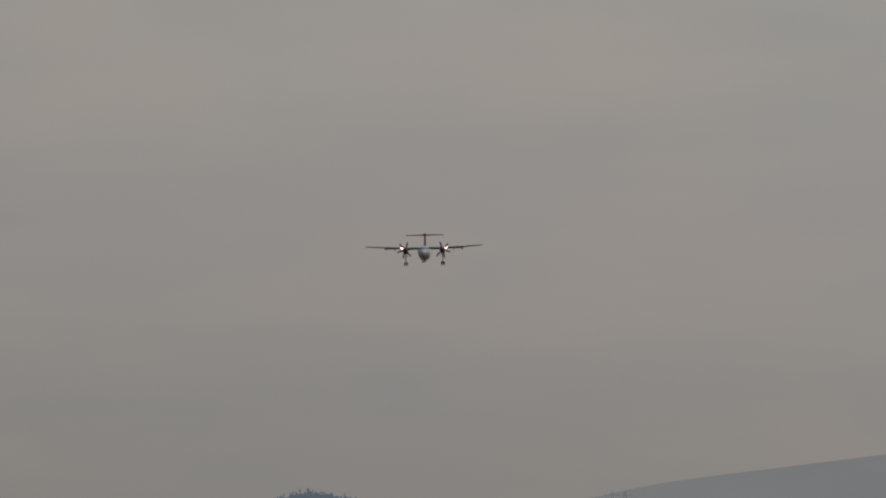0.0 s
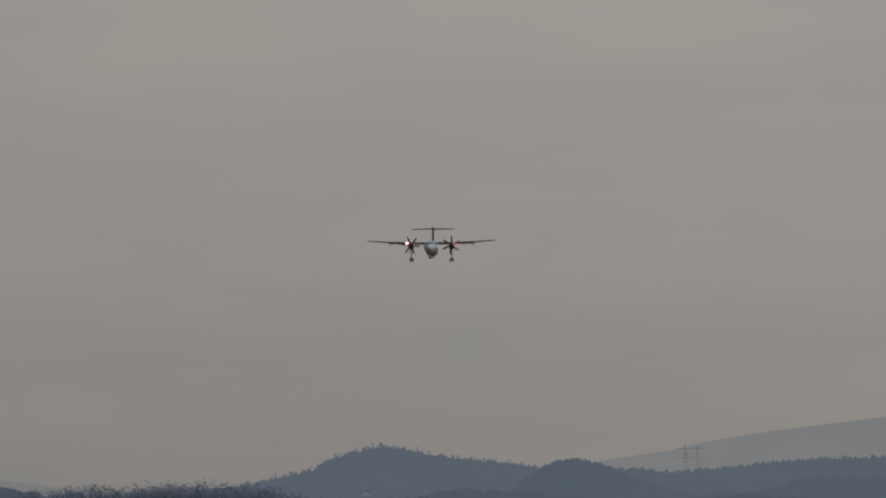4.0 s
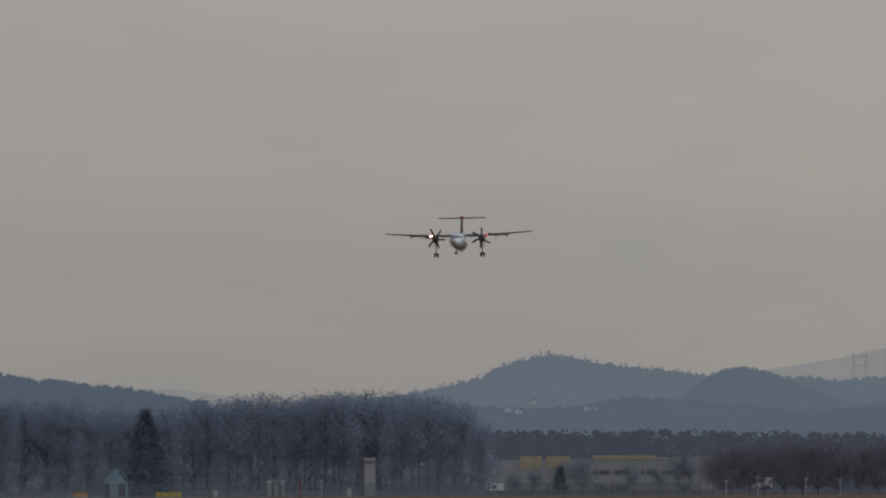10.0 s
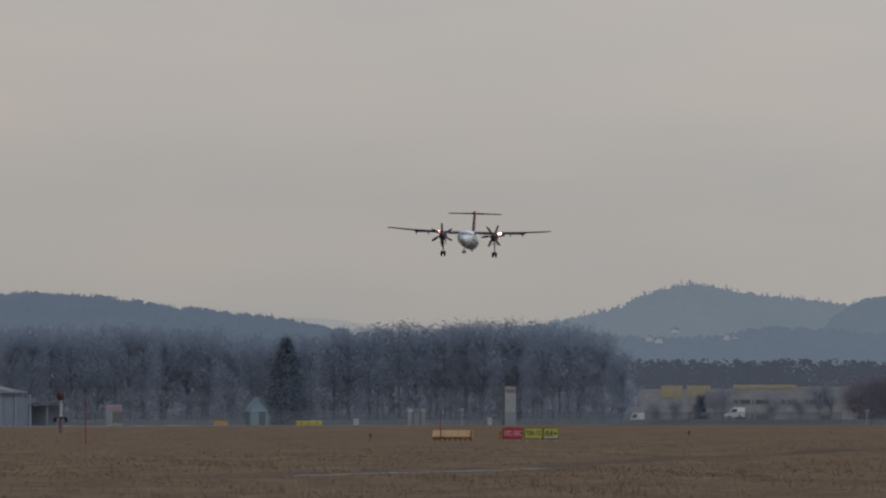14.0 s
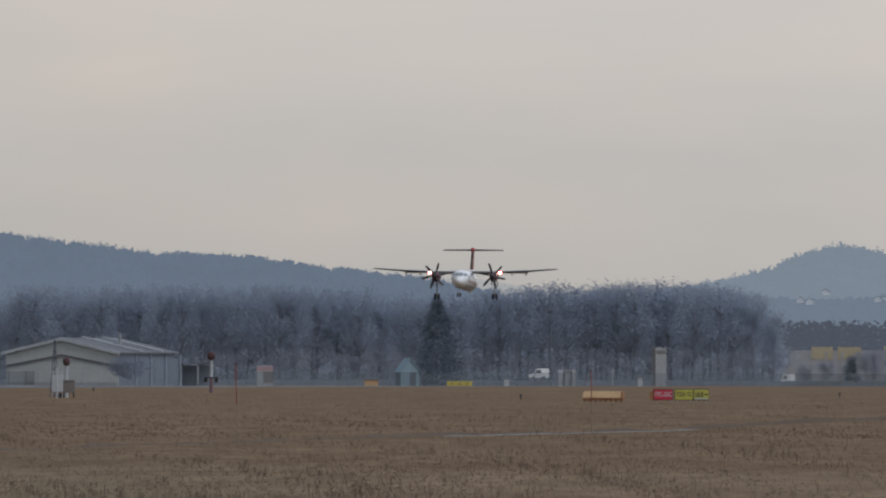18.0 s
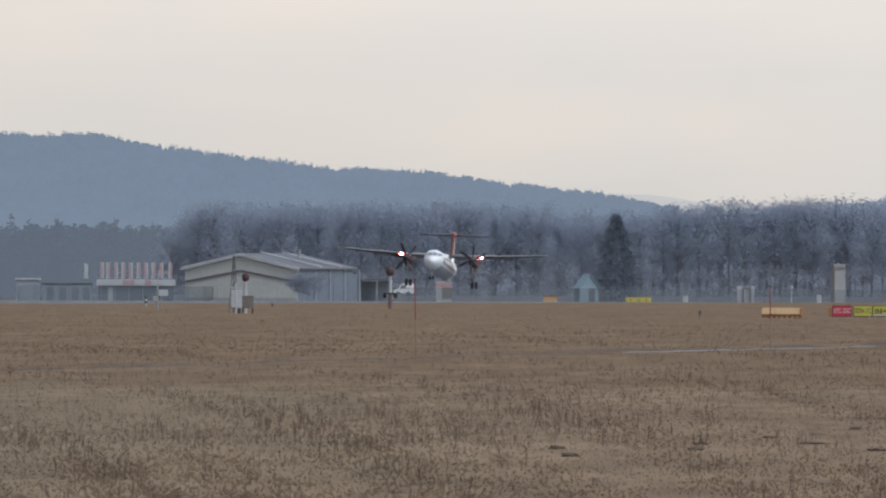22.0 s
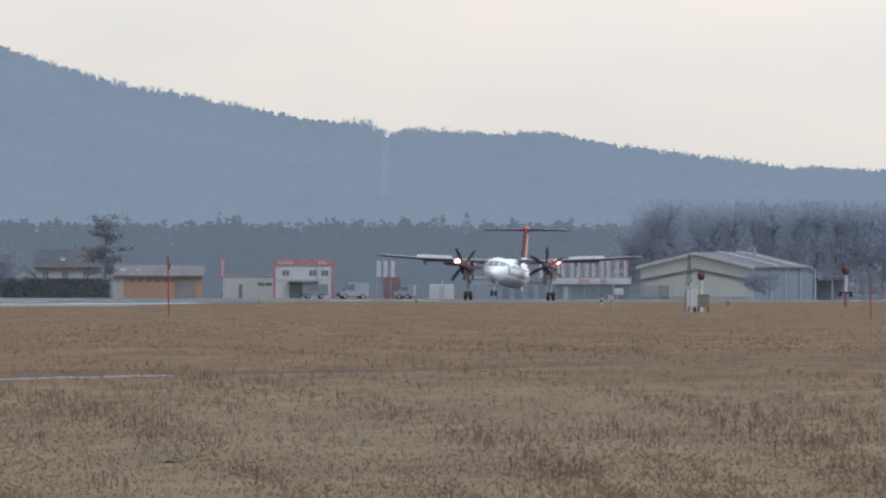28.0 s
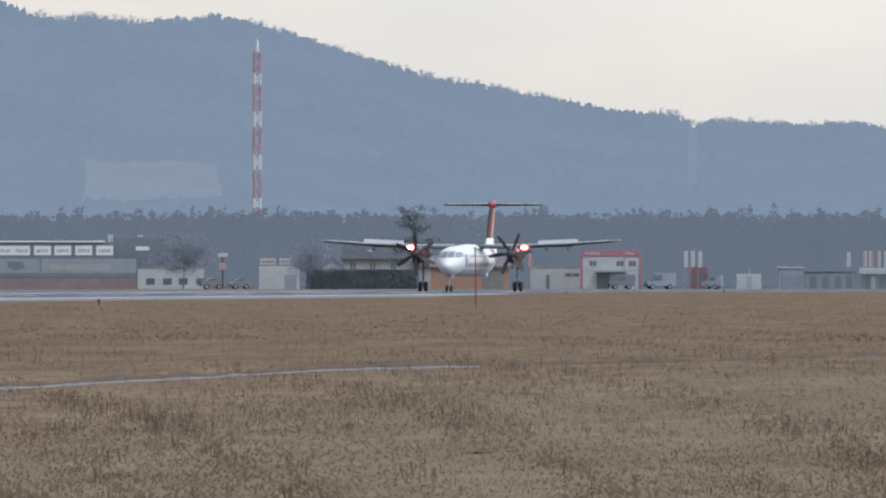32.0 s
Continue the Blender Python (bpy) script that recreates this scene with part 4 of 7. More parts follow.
MOUNT_GAP = [(-60, -120), (39, -152), (100, -152), (150, -147), (215, -135), (300, -128), (420, -118), (560, -90)]


def build_hills():
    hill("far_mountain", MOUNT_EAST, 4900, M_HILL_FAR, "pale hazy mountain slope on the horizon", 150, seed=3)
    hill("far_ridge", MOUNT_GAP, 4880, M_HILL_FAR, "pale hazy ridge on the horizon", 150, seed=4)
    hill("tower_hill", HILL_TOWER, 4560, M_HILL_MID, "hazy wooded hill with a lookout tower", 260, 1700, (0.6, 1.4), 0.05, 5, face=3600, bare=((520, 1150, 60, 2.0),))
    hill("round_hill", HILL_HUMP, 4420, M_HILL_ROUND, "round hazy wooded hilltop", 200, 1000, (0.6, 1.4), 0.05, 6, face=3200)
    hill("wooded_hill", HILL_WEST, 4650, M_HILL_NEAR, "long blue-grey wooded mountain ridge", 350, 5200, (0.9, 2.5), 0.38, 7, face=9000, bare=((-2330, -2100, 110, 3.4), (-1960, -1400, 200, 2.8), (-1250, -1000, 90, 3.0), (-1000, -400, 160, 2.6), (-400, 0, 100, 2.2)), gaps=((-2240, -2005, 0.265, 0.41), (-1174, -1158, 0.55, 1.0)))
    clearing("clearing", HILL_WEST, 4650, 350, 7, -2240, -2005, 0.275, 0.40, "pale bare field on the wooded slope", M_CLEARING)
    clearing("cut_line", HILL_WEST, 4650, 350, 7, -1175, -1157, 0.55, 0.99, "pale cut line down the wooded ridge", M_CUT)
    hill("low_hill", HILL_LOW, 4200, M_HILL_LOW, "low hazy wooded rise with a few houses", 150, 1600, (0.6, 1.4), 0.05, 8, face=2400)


def wood_belt(name, b0, b1, d0, d1, v_top, count, seed, conifer, mat, label):
    """A far wood: its trees stand too close to be told apart."""
    rng = random.Random(seed)
    tv, tf = [], []
    for _ in range(count):
        b, d = rng.uniform(b0, b1), rng.uniform(d0, d1)
        p = spot(b, d)
        top = rise(along(v_top, b), d) - p.z
        s = top * rng.uniform(0.84, 1.0)
        cone = rng.random() < conifer
        if cone:
            s *= rng.uniform(1.0, 1.14)
        wide = s * (rng.uniform(0.16, 0.24) if cone else rng.uniform(0.19, 0.30))
        twig(tv, tf, p, p + Vector((0, 0, s * (0.98 if cone else 0.8))), 0.16, rng)
        for _ in range(84):
            z = rng.random() ** 0.8
            if cone:
                w = wide * (1.06 - z) ** 0.8
            else:
                w = wide * max(0.12, 1.0 - (abs(z - 0.62) / 0.42) ** 2.2)
            a, r = rng.uniform(0, 6.283), w * rng.random() ** 0.5
            c = p + Vector((r * math.cos(a), r * math.sin(a), s * (0.04 + 0.93 * z)))
            g = rng.uniform(0.35, 0.75) if z > 0.6 else rng.uniform(0.5, 1.2)
            n = len(tv)
            for _ in range(4):
                tv.append((c.x + rng.uniform(-g, g), c.y + rng.uniform(-g, g), c.z + rng.uniform(-g, g) * 0.8))
            tf += [(n, n + 1, n + 2), (n, n + 2, n + 3), (n, n + 3, n + 1), (n + 1, n + 3, n + 2)]
    return tagged(new(name, mesh_from(name, tv, tf, mat)), label, "woodland", kind="stuff")


def build_woods():
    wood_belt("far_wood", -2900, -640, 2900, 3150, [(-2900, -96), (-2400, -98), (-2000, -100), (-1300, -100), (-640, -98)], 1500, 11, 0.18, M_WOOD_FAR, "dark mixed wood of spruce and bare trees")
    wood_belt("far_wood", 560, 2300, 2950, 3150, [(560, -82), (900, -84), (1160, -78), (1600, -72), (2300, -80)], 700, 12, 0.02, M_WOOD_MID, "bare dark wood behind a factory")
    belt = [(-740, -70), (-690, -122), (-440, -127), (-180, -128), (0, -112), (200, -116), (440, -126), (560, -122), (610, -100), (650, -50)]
    # its haze glow shows through the gaps of the tree row
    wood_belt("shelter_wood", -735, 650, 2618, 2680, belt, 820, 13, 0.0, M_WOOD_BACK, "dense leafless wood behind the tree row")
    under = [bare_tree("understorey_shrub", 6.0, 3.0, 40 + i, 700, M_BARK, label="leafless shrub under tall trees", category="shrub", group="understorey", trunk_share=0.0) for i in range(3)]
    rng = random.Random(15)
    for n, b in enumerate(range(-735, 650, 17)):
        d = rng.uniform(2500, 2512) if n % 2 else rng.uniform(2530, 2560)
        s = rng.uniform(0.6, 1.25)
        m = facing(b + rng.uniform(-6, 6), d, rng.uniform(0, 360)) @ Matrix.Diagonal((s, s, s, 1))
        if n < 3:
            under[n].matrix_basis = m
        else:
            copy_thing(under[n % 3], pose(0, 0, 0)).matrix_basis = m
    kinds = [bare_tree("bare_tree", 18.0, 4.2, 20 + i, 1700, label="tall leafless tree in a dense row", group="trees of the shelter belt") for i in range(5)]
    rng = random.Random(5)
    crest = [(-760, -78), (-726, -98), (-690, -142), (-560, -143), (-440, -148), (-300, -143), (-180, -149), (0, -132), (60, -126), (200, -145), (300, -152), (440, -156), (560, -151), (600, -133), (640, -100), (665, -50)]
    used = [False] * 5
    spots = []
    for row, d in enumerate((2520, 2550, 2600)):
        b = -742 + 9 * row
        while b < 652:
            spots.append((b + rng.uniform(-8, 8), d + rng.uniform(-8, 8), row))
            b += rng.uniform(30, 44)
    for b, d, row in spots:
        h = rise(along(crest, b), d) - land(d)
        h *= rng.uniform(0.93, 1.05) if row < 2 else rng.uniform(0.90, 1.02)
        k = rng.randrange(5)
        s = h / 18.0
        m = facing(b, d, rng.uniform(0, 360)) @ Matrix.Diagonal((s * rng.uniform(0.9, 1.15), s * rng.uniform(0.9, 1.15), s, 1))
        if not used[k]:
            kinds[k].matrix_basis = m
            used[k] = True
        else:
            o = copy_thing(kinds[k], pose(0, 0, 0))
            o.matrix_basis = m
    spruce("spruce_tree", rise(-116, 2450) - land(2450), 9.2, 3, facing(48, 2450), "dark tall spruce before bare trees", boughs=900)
# seconds, place and the three turns of the landing aircraft
FLIGHT_ROWS = [
    (0.0, 130.25, 3553.45, 84.0, 0.9, -1.5, -93.05), (0.5, 127.19, 3517.76, 82.18, 0.95, -1.52, -93.08), (1.0, 124.53, 3482.03, 80.47, 1.0, -1.55, -93.12),
    (1.5, 121.16, 3446.37, 78.27, 0.6, -1.57, -93.15), (2.0, 117.68, 3410.71, 76.1, 0.2, -1.6, -93.19), (2.5, 114.96, 3374.98, 74.08, 0.2, -1.62, -93.22),
    (4.5, 101.79, 3232.27, 66.18, 0.2, -1.73, -93.36), (5.0, 98.14, 3196.62, 64.17, 0.2, -1.75, -93.4), (5.5, 95.04, 3160.92, 61.61, 0.2, -1.77, -93.43),
    (6.0, 91.96, 3125.22, 58.89, 0.2, -1.8, -93.47), (6.5, 88.45, 3089.55, 56.64, 0.25, -1.82, -93.5), (7.0, 85.36, 3053.84, 54.52, 0.3, -1.85, -93.53),
    (7.5, 82.24, 3018.14, 52.78, 1.25, -1.73, -93.57), (8.0, 78.81, 2982.46, 51.03, 2.2, -1.6, -93.6), (8.5, 75.56, 2946.77, 48.91, 2.6, -1.48, -93.64),
    (9.0, 72.08, 2911.09, 46.98, 3.0, -1.35, -93.67), (9.5, 68.55, 2875.41, 45.0, 2.0, -1.28, -93.71), (10.0, 64.91, 2839.73, 43.01, 1.0, -1.2, -93.74),
    (10.5, 61.32, 2804.05, 40.94, 0.85, -1.26, -93.78), (11.0, 57.67, 2768.38, 38.58, 0.7, -1.33, -93.81), (11.5, 53.64, 2732.73, 36.63, -0.45, -1.39, -93.85),
    (12.0, 50.08, 2697.04, 34.47, -1.6, -1.45, -93.88), (12.5, 46.23, 2661.38, 32.3, -1.45, -1.53, -93.92), (13.0, 42.82, 2625.67, 30.33, -1.3, -1.59, -93.95),
    (13.5, 39.17, 2589.98, 28.37, -1.45, -1.67, -93.99), (14.0, 35.78, 2554.26, 26.83, -1.6, -1.75, -94.03), (14.5, 32.56, 2518.53, 25.22, -0.92, -1.73, -94.07),
    (16.5, 19.49, 2375.57, 16.84, 1.8, -1.66, -94.22), (17.0, 15.96, 2339.84, 15.21, 1.9, -1.64, -94.26), (17.5, 12.27, 2304.12, 13.52, 0.85, -1.57, -94.3),
    (18.0, 8.42, 2268.41, 11.6, -0.2, -1.5, -94.34), (18.5, 4.82, 2232.67, 9.72, -0.65, -1.96, -94.38), (19.0, 0.95, 2196.95, 8.01, -1.1, -2.42, -94.42),
    (19.5, -2.68, 2161.2, 6.39, -1.28, -2.94, -94.46), (20.0, -6.17, 2125.43, 4.83, -1.45, -3.45, -94.49), (20.5, -9.47, 2089.64, 3.18, -1.62, -3.86, -94.53),
    (21.0, -12.88, 2053.85, 2.08, -1.8, -4.28, -94.57), (21.5, -16.29, 2018.06, 1.28, -2.05, -4.21, -94.61), (22.0, -19.66, 1982.25, 0.84, -2.3, -4.15, -94.65),
    (22.5, -22.92, 1946.42, 0.49, -2.2, -4.13, -94.65), (23.0, -25.95, 1910.56, 0.28, -2.1, -4.12, -94.65), (23.5, -29.12, 1874.7, 0.03, -2.15, -4.17, -94.65),
    (24.0, -32.22, 1838.83, -0.11, -2.2, -4.2, -94.65), (24.5, -35.16, 1803.39, -0.4, -2.3, -3.7, -94.65), (25.0, -38.31, 1768.8, -0.57, -0.9, -3.2, -94.65),
    (25.5, -41.06, 1735.01, -0.59, -0.5, -2.95, -94.65), (27.5, -53.32, 1608.31, -0.58, -0.25, -2.42, -94.65), (28.0, -56.62, 1578.77, -0.54, -0.3, -2.0, -94.65),
    (28.5, -59.68, 1550.0, -0.51, -0.15, -1.97, -94.65), (29.0, -62.72, 1522.05, -0.47, 0.0, -1.95, -94.65), (29.5, -65.97, 1494.98, -0.44, 0.0, -1.77, -94.65),
    (30.0, -69.22, 1468.75, -0.41, 0.0, -1.6, -94.65), (30.5, -72.37, 1443.36, -0.38, 0.0, -1.3, -94.65), (31.0, -75.31, 1418.78, -0.35, 0.0, -1.0, -94.65),
    (31.5, -78.19, 1395.06, -0.32, 0.0, -0.3, -94.65), (32.0, -81.12, 1372.14, -0.3, 0.0, 0.0, -94.65),
]


# ---- things out on the airfield ----
M_SIGNRED = material("sign_red", (0.42, 0.025, 0.05), 0.5, 0, 0.12, 2.0)
M_SIGNYEL = material("sign_yellow", (0.420, 0.400, 0.080), 0.5, 0, 0.12, 2.0)
M_ORANGE = material("faded_orange_paint", (0.460, 0.310, 0.170), 0.7, 0, 0.2, 1.5)
M_ORANGE_DARK = material("rusty_orange_paint", (0.300, 0.150, 0.070), 0.8, 0, 0.3, 2.0)
M_BLACK = material("black_enamel", (0.02, 0.02, 0.02), 0.5, 0, 0.2, 3.0)
# colours of far things are greyed towards blue: distance haze in the paint
M_OFFWHITE = material("hazed_white", (0.380, 0.398, 0.420), 0.6, 0, 0.15, 0.7)
M_GREYPANEL = material("grey_metal_panel", (0.30, 0.32, 0.33), 0.55, 0.2, 0.18, 0.5)
M_BROWNBOX = material("brown_grey_box", (0.165, 0.148, 0.135), 0.7, 0, 0.2, 1.2)
M_MAROON = material("maroon_paint", (0.075, 0.038, 0.040), 0.6, 0, 0.25, 2.0)
M_BANNER = material("hazed_banner_red", (0.340, 0.245, 0.260), 0.8, 0, 0.2, 0.7)
M_HAZED_RED = material("hazed_red", (0.310, 0.140, 0.170), 0.6, 0, 0.2, 0.7)
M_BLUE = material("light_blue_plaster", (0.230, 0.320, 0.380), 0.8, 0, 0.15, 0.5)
M_DOOR = material("dark_doorway", (0.100, 0.110, 0.130), 0.8, 0, 0.2, 1.0)
M_CREAM = material("cream_sheet_metal", (0.400, 0.415, 0.405), 0.6, 0, 0.10, 0.3)
M_ROOFGREY = material("grey_sheet_roof", (0.125, 0.124, 0.135), 0.6, 0.1, 0.15, 0.2)
M_ROOFDARK = material("dark_tile_roof", (0.088, 0.094, 0.105), 0.8, 0, 0.25, 0.6)
M_ROOFBROWN = material("brown_fibre_roof", (0.178, 0.172, 0.178), 0.8, 0, 0.2, 0.4)
M_BRICK = material("orange_brick_wall", (0.310, 0.205, 0.160), 0.85, 0, 0.15, 0.5)
M_STONE = material("grey_plaster", (0.30, 0.31, 0.32), 0.85, 0, 0.15, 0.4)
M_SIGNWHITE = material("white_sign_board", (0.600, 0.620, 0.650), 0.6, 0, 0.06, 0.5)
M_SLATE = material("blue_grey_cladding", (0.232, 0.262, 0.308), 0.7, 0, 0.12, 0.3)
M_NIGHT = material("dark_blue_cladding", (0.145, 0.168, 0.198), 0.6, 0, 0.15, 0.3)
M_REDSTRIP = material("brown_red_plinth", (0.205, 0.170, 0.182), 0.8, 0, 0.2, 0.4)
M_FACTORY = material("pale_factory_wall", (0.310, 0.315, 0.335), 0.8, 0, 0.18, 0.2)
M_YELLOWBAND = material("ochre_panel", (0.385, 0.335, 0.235), 0.75, 0, 0.15, 0.3)
# glass colour lightened for haze and reflected sky
M_PANE = material("hazed_window_glass", (0.105, 0.120, 0.140), 0.3, 0, 0.15, 1.0, spec=0.4)
M_KIOSK = material("dull_red_paint", (0.170, 0.105, 0.115), 0.7, 0, 0.2, 1.0)
M_FENCE = mesh_material("fence_wire", (0.100, 0.125, 0.145), 0.42)
M_POLERED = material("pole_red", (0.21, 0.05, 0.045), 0.6, 0, 0.2, 1.0)
# mast bands paled and blued for distance haze
M_MASTRED = material("hazed_mast_red", (0.335, 0.240, 0.275), 0.6, 0, 0.15, 0.2)
M_MASTWHITE = material("hazed_mast_white", (0.500, 0.535, 0.575), 0.6, 0, 0.1, 0.2)
# lower pole bands coloured like the grass to blend in from the camera
M_POLE = material("pole_tan", (0.240, 0.185, 0.130), 0.6, 0, 0.2, 1.0)
M_YELLOW = material("yellow_plastic", (0.460, 0.400, 0.100), 0.6, 0, 0.15, 1.0)
M_CAR = material("white_car_paint", (0.78, 0.79, 0.80), 0.3, 0, 0.04, 1.0, spec=0.5)
M_CARDARK = material("dark_car_paint", (0.165, 0.180, 0.200), 0.3, 0, 0.1, 1.0, spec=0.5)


def bars(parent, mat, x0, x1, z0, z1, y, n, rng, label=""):
    """Writing too far off to read: plain bars."""
    w = (x1 - x0) / n
    for i in range(n):
        a = x0 + w * i + w * 0.12
        b = a + w * rng.uniform(0.5, 0.74)
        lo = z0 + (z1 - z0) * rng.choice((0.0, 0.0, 0.12))
        hi = z1 - (z1 - z0) * rng.choice((0.0, 0.0, 0.2))
        part("letter_bar", boxed(a, b, y - 0.01, y, lo, hi), mat, parent)


def lettering(text, x, z, y, size, width, mat, parent):
    """Words in raised letters, centred, no wider than the panel."""
    cu = bpy.data.curves.new("lettering", "FONT")
    cu.body, cu.size, cu.extrude, cu.offset = text, size, 0.004, 0.006
    cu.align_x, cu.align_y = "CENTER", "CENTER"
    ob = bpy.data.objects.new("lettering", cu)
    me = bpy.data.meshes.new_from_object(ob)
    bpy.data.objects.remove(ob)
    bpy.data.curves.remove(cu)
    xs = [v.co.x for v in me.vertices]
    fit = min(1.0, width / (max(xs) - min(xs)))
    me.transform(Matrix.Diagonal((fit, 1.25, 1, 1)))
    me.materials.clear()
    me.materials.append(mat)
    o = new("lettering", me)
    o.parent = parent
    o.matrix_basis = pose(x, y, z, 90, 0, 0)
    return o


def guidance_sign():
    """Red and yellow taxiway sign on short legs."""
    d = 848.0
    rng = random.Random(4)
    root = thing("taxiway_sign", facing(479, d, 6), "red and yellow taxiway guidance sign on short legs", "sign")
    for x0, x1, face, ink, n, text in ((-1.58, -0.46, M_SIGNRED, M_OFFWHITE, 5, "17C-35C"), (-0.36, 0.70, M_SIGNYEL, M_BLACK, 4, "TORA 17C"), (0.72, 1.60, M_SIGNYEL, M_BLACK, 4, "")):
        case = part("case", boxed(x0, x1, -0.09, 0.09, 0.10, 0.74, bevel=0.02), M_BLACK, root, "black metal case")
        panel = part("panel", boxed(x0 + 0.03, x1 - 0.03, -0.105, -0.085, 0.14, 0.70), face, case)
        if text:
            lettering(text, (x0 + x1) / 2, 0.42, -0.108, 0.30, x1 - x0 - 0.14, ink, case)
        else:
            bars(case, ink, x0 + 0.10, x1 - 0.34, 0.28, 0.58, -0.106, n, rng)
            part("arrow", prism([(x1 - 0.30, 0.40), (x1 - 0.18, 0.40), (x1 - 0.18, 0.34), (x1 - 0.07, 0.43), (x1 - 0.18, 0.52), (x1 - 0.18, 0.46), (x1 - 0.30, 0.46)], -0.116, -0.106), ink, case)
            # white strip painted in for a bright reflection
            part("reflection_strip", boxed(x0 + 0.05, x1 - 0.05, -0.112, -0.106, 0.15, 0.23), M_OFFWHITE, case, "white strip in place of a bright reflection")
        for x in (x0 + 0.15, x1 - 0.15):
            part("leg", tubed((x, 0, -0.05), (x, 0, 0.12), 0.04, n=8), M_STEEL, root)
    part("end_cap", boxed(-1.78, -1.60, -0.08, 0.08, 0.10, 0.60, bevel=0.02), M_ORANGE_DARK, root, "orange end cap")


def orange_block():
    """A long orange housing with sloping lids over a row of feet."""
    root = thing("orange_housing", facing(342, 848, -10), "faded orange housing with three lids on dark feet", "airfield equipment")
    for i in range(3):
        x0 = -1.15 + i * 0.74
        part("lid", loft([[(x, -0.30, 0.24), (x, 0.05, 0.60), (x, 0.30, 0.60), (x, 0.32, 0.24)] for x in (x0, x0 + 0.72)]), M_ORANGE, root, "pale orange lid")
    part("base", boxed(-1.17, 1.08, -0.24, 0.26, 0.12, 0.25, bevel=0.02), M_ORANGE_DARK, root, "rusty base")
    part("end_plate", prism([(1.07, 0.14), (1.16, 0.14), (1.16, 0.58), (1.07, 0.60)], -0.3, 0.3), M_ORANGE_DARK, root)
    for i in range(8):
        x = -1.08 + i * 0.30
        part("foot", boxed(x - 0.05, x + 0.05, -0.2, 0.2, -0.04, 0.13), M_ORANGE_DARK, root)


def sensor_post():
    """Red and white sensor post with a bracket and a dark hooded head."""
    root = thing("sensor_post", facing(-352, 1140), "red and white post with hooded dark head", "airfield sensor")
    part("lower_post", tubed((0, 0, -0.05), (0, 0, 1.15), 0.15, 0.12, 12), M_KIOSK, root, "dull red painted foot")
    part("platform", boxed(-0.5, 0.5, -0.25, 0.25, 1.12, 1.20, bevel=0.02), M_BLACK, root, "dark bracket")
    for x in (-0.42, 0.40):
        part("side_box", boxed(x - 0.13, x + 0.13, -0.12, 0.12, 0.80, 1.12, bevel=0.02), M_BLACK, root)
    part("upper_post", tubed((0, 0, 1.2), (0, 0, 2.50), 0.13, 0.10, 12), M_OFFWHITE, root, "white upper post")
    part("head", loft([[(w * math.cos(a), w * math.sin(a), z) for a in [2 * math.pi * k / 12 for k in range(12)]]
                       for w, z in ((0.14, 2.48), (0.30, 2.62), (0.32, 2.95), (0.24, 3.10))]), M_MAROON, root, "dark red hood", True)
    part("antenna", tubed((0.20, 0, 3.0), (0.20, 0, 3.45), 0.02), M_MAROON, root)


def weather_station():
    """Lattice mast with cabinets."""
    root = thing("lattice_mast", facing(-629, 937), "slender dark grey lattice mast beside instrument cabinets", "mast")
    feet = [(-0.30, -0.2), (0.30, -0.2), (0, 0.3)]
    top = 3.62
    for x, y in feet:
        part("leg", tubed((x, y, -0.05), (x * 0.12, y * 0.12, top), 0.026, n=6), M_DOOR, root)
    for i in range(7):
        z0, z1 = i * top / 7, (i + 1) * top / 7
        for (xa, ya), (xb, yb) in zip(feet, feet[1:] + feet[:1]):
            f0, f1 = 1 - 0.88 * z0 / top, 1 - 0.88 * z1 / top
            part("brace", tubed((xa * f0, ya * f0, z0), (xb * f1, yb * f1, z1), 0.014, n=5), M_DOOR, root)
    c = thing("instrument_cabinet", facing(-624, 935), "white instrument cabinet on a frame", "cabinet")
    part("body", boxed(-0.35, 0.35, -0.2, 0.2, 0.35, 1.45, bevel=0.02), M_OFFWHITE, c)
    part("door", boxed(-0.30, 0.30, -0.215, -0.20, 0.40, 1.40), M_OFFWHITE, c)
    for x in (-0.3, 0.3):
        part("leg", boxed(x - 0.03, x + 0.03, -0.15, 0.15, -0.05, 0.36), M_STEEL, c)
    c = thing("equipment_box", facing(-604, 938), "brown-grey equipment box on wheels and legs", "cabinet")
    part("body", boxed(-0.38, 0.38, -0.25, 0.25, 0.32, 1.05, bevel=0.03), M_BROWNBOX, c)
    part("lid", boxed(-0.41, 0.41, -0.28, 0.28, 1.05, 1.10, bevel=0.01), M_BROWNBOX, c)
    for x in (-0.3, 0.3):
        part("leg", boxed(x - 0.04, x + 0.04, -0.2, 0.2, -0.05, 0.33), M_BLACK, c)
    part("cable_drum", tubed((-0.52, -0.1, 0.14), (-0.52, 0.1, 0.14), 0.16, n=14), M_BLACK, c)
    c = thing("sensor_post", facing(-608, 941), "white post with dark red hooded head", "airfield sensor")
    part("upper_post", tubed((0, 0, -0.05), (0, 0, 2.05), 0.13, 0.12, 12), M_OFFWHITE, c, "white post")
    part("head", loft([[(w * math.cos(a), w * math.sin(a), z) for a in [2 * math.pi * k / 12 for k in range(12)]]
                       for w, z in ((0.12, 2.0), (0.22, 2.15), (0.23, 2.42), (0.14, 2.52))]), M_MAROON, c, "dark red hood", True)
    c = thing("cross_post", facing(-625, 925), "white post with a cross arm", "post")
    part("post", tubed((0, 0, -0.05), (0, 0, 1.9), 0.06, n=8), M_OFFWHITE, c)
    part("arm", boxed(-0.42, 0.42, -0.03, 0.03, 1.58, 1.66), M_OFFWHITE, c)


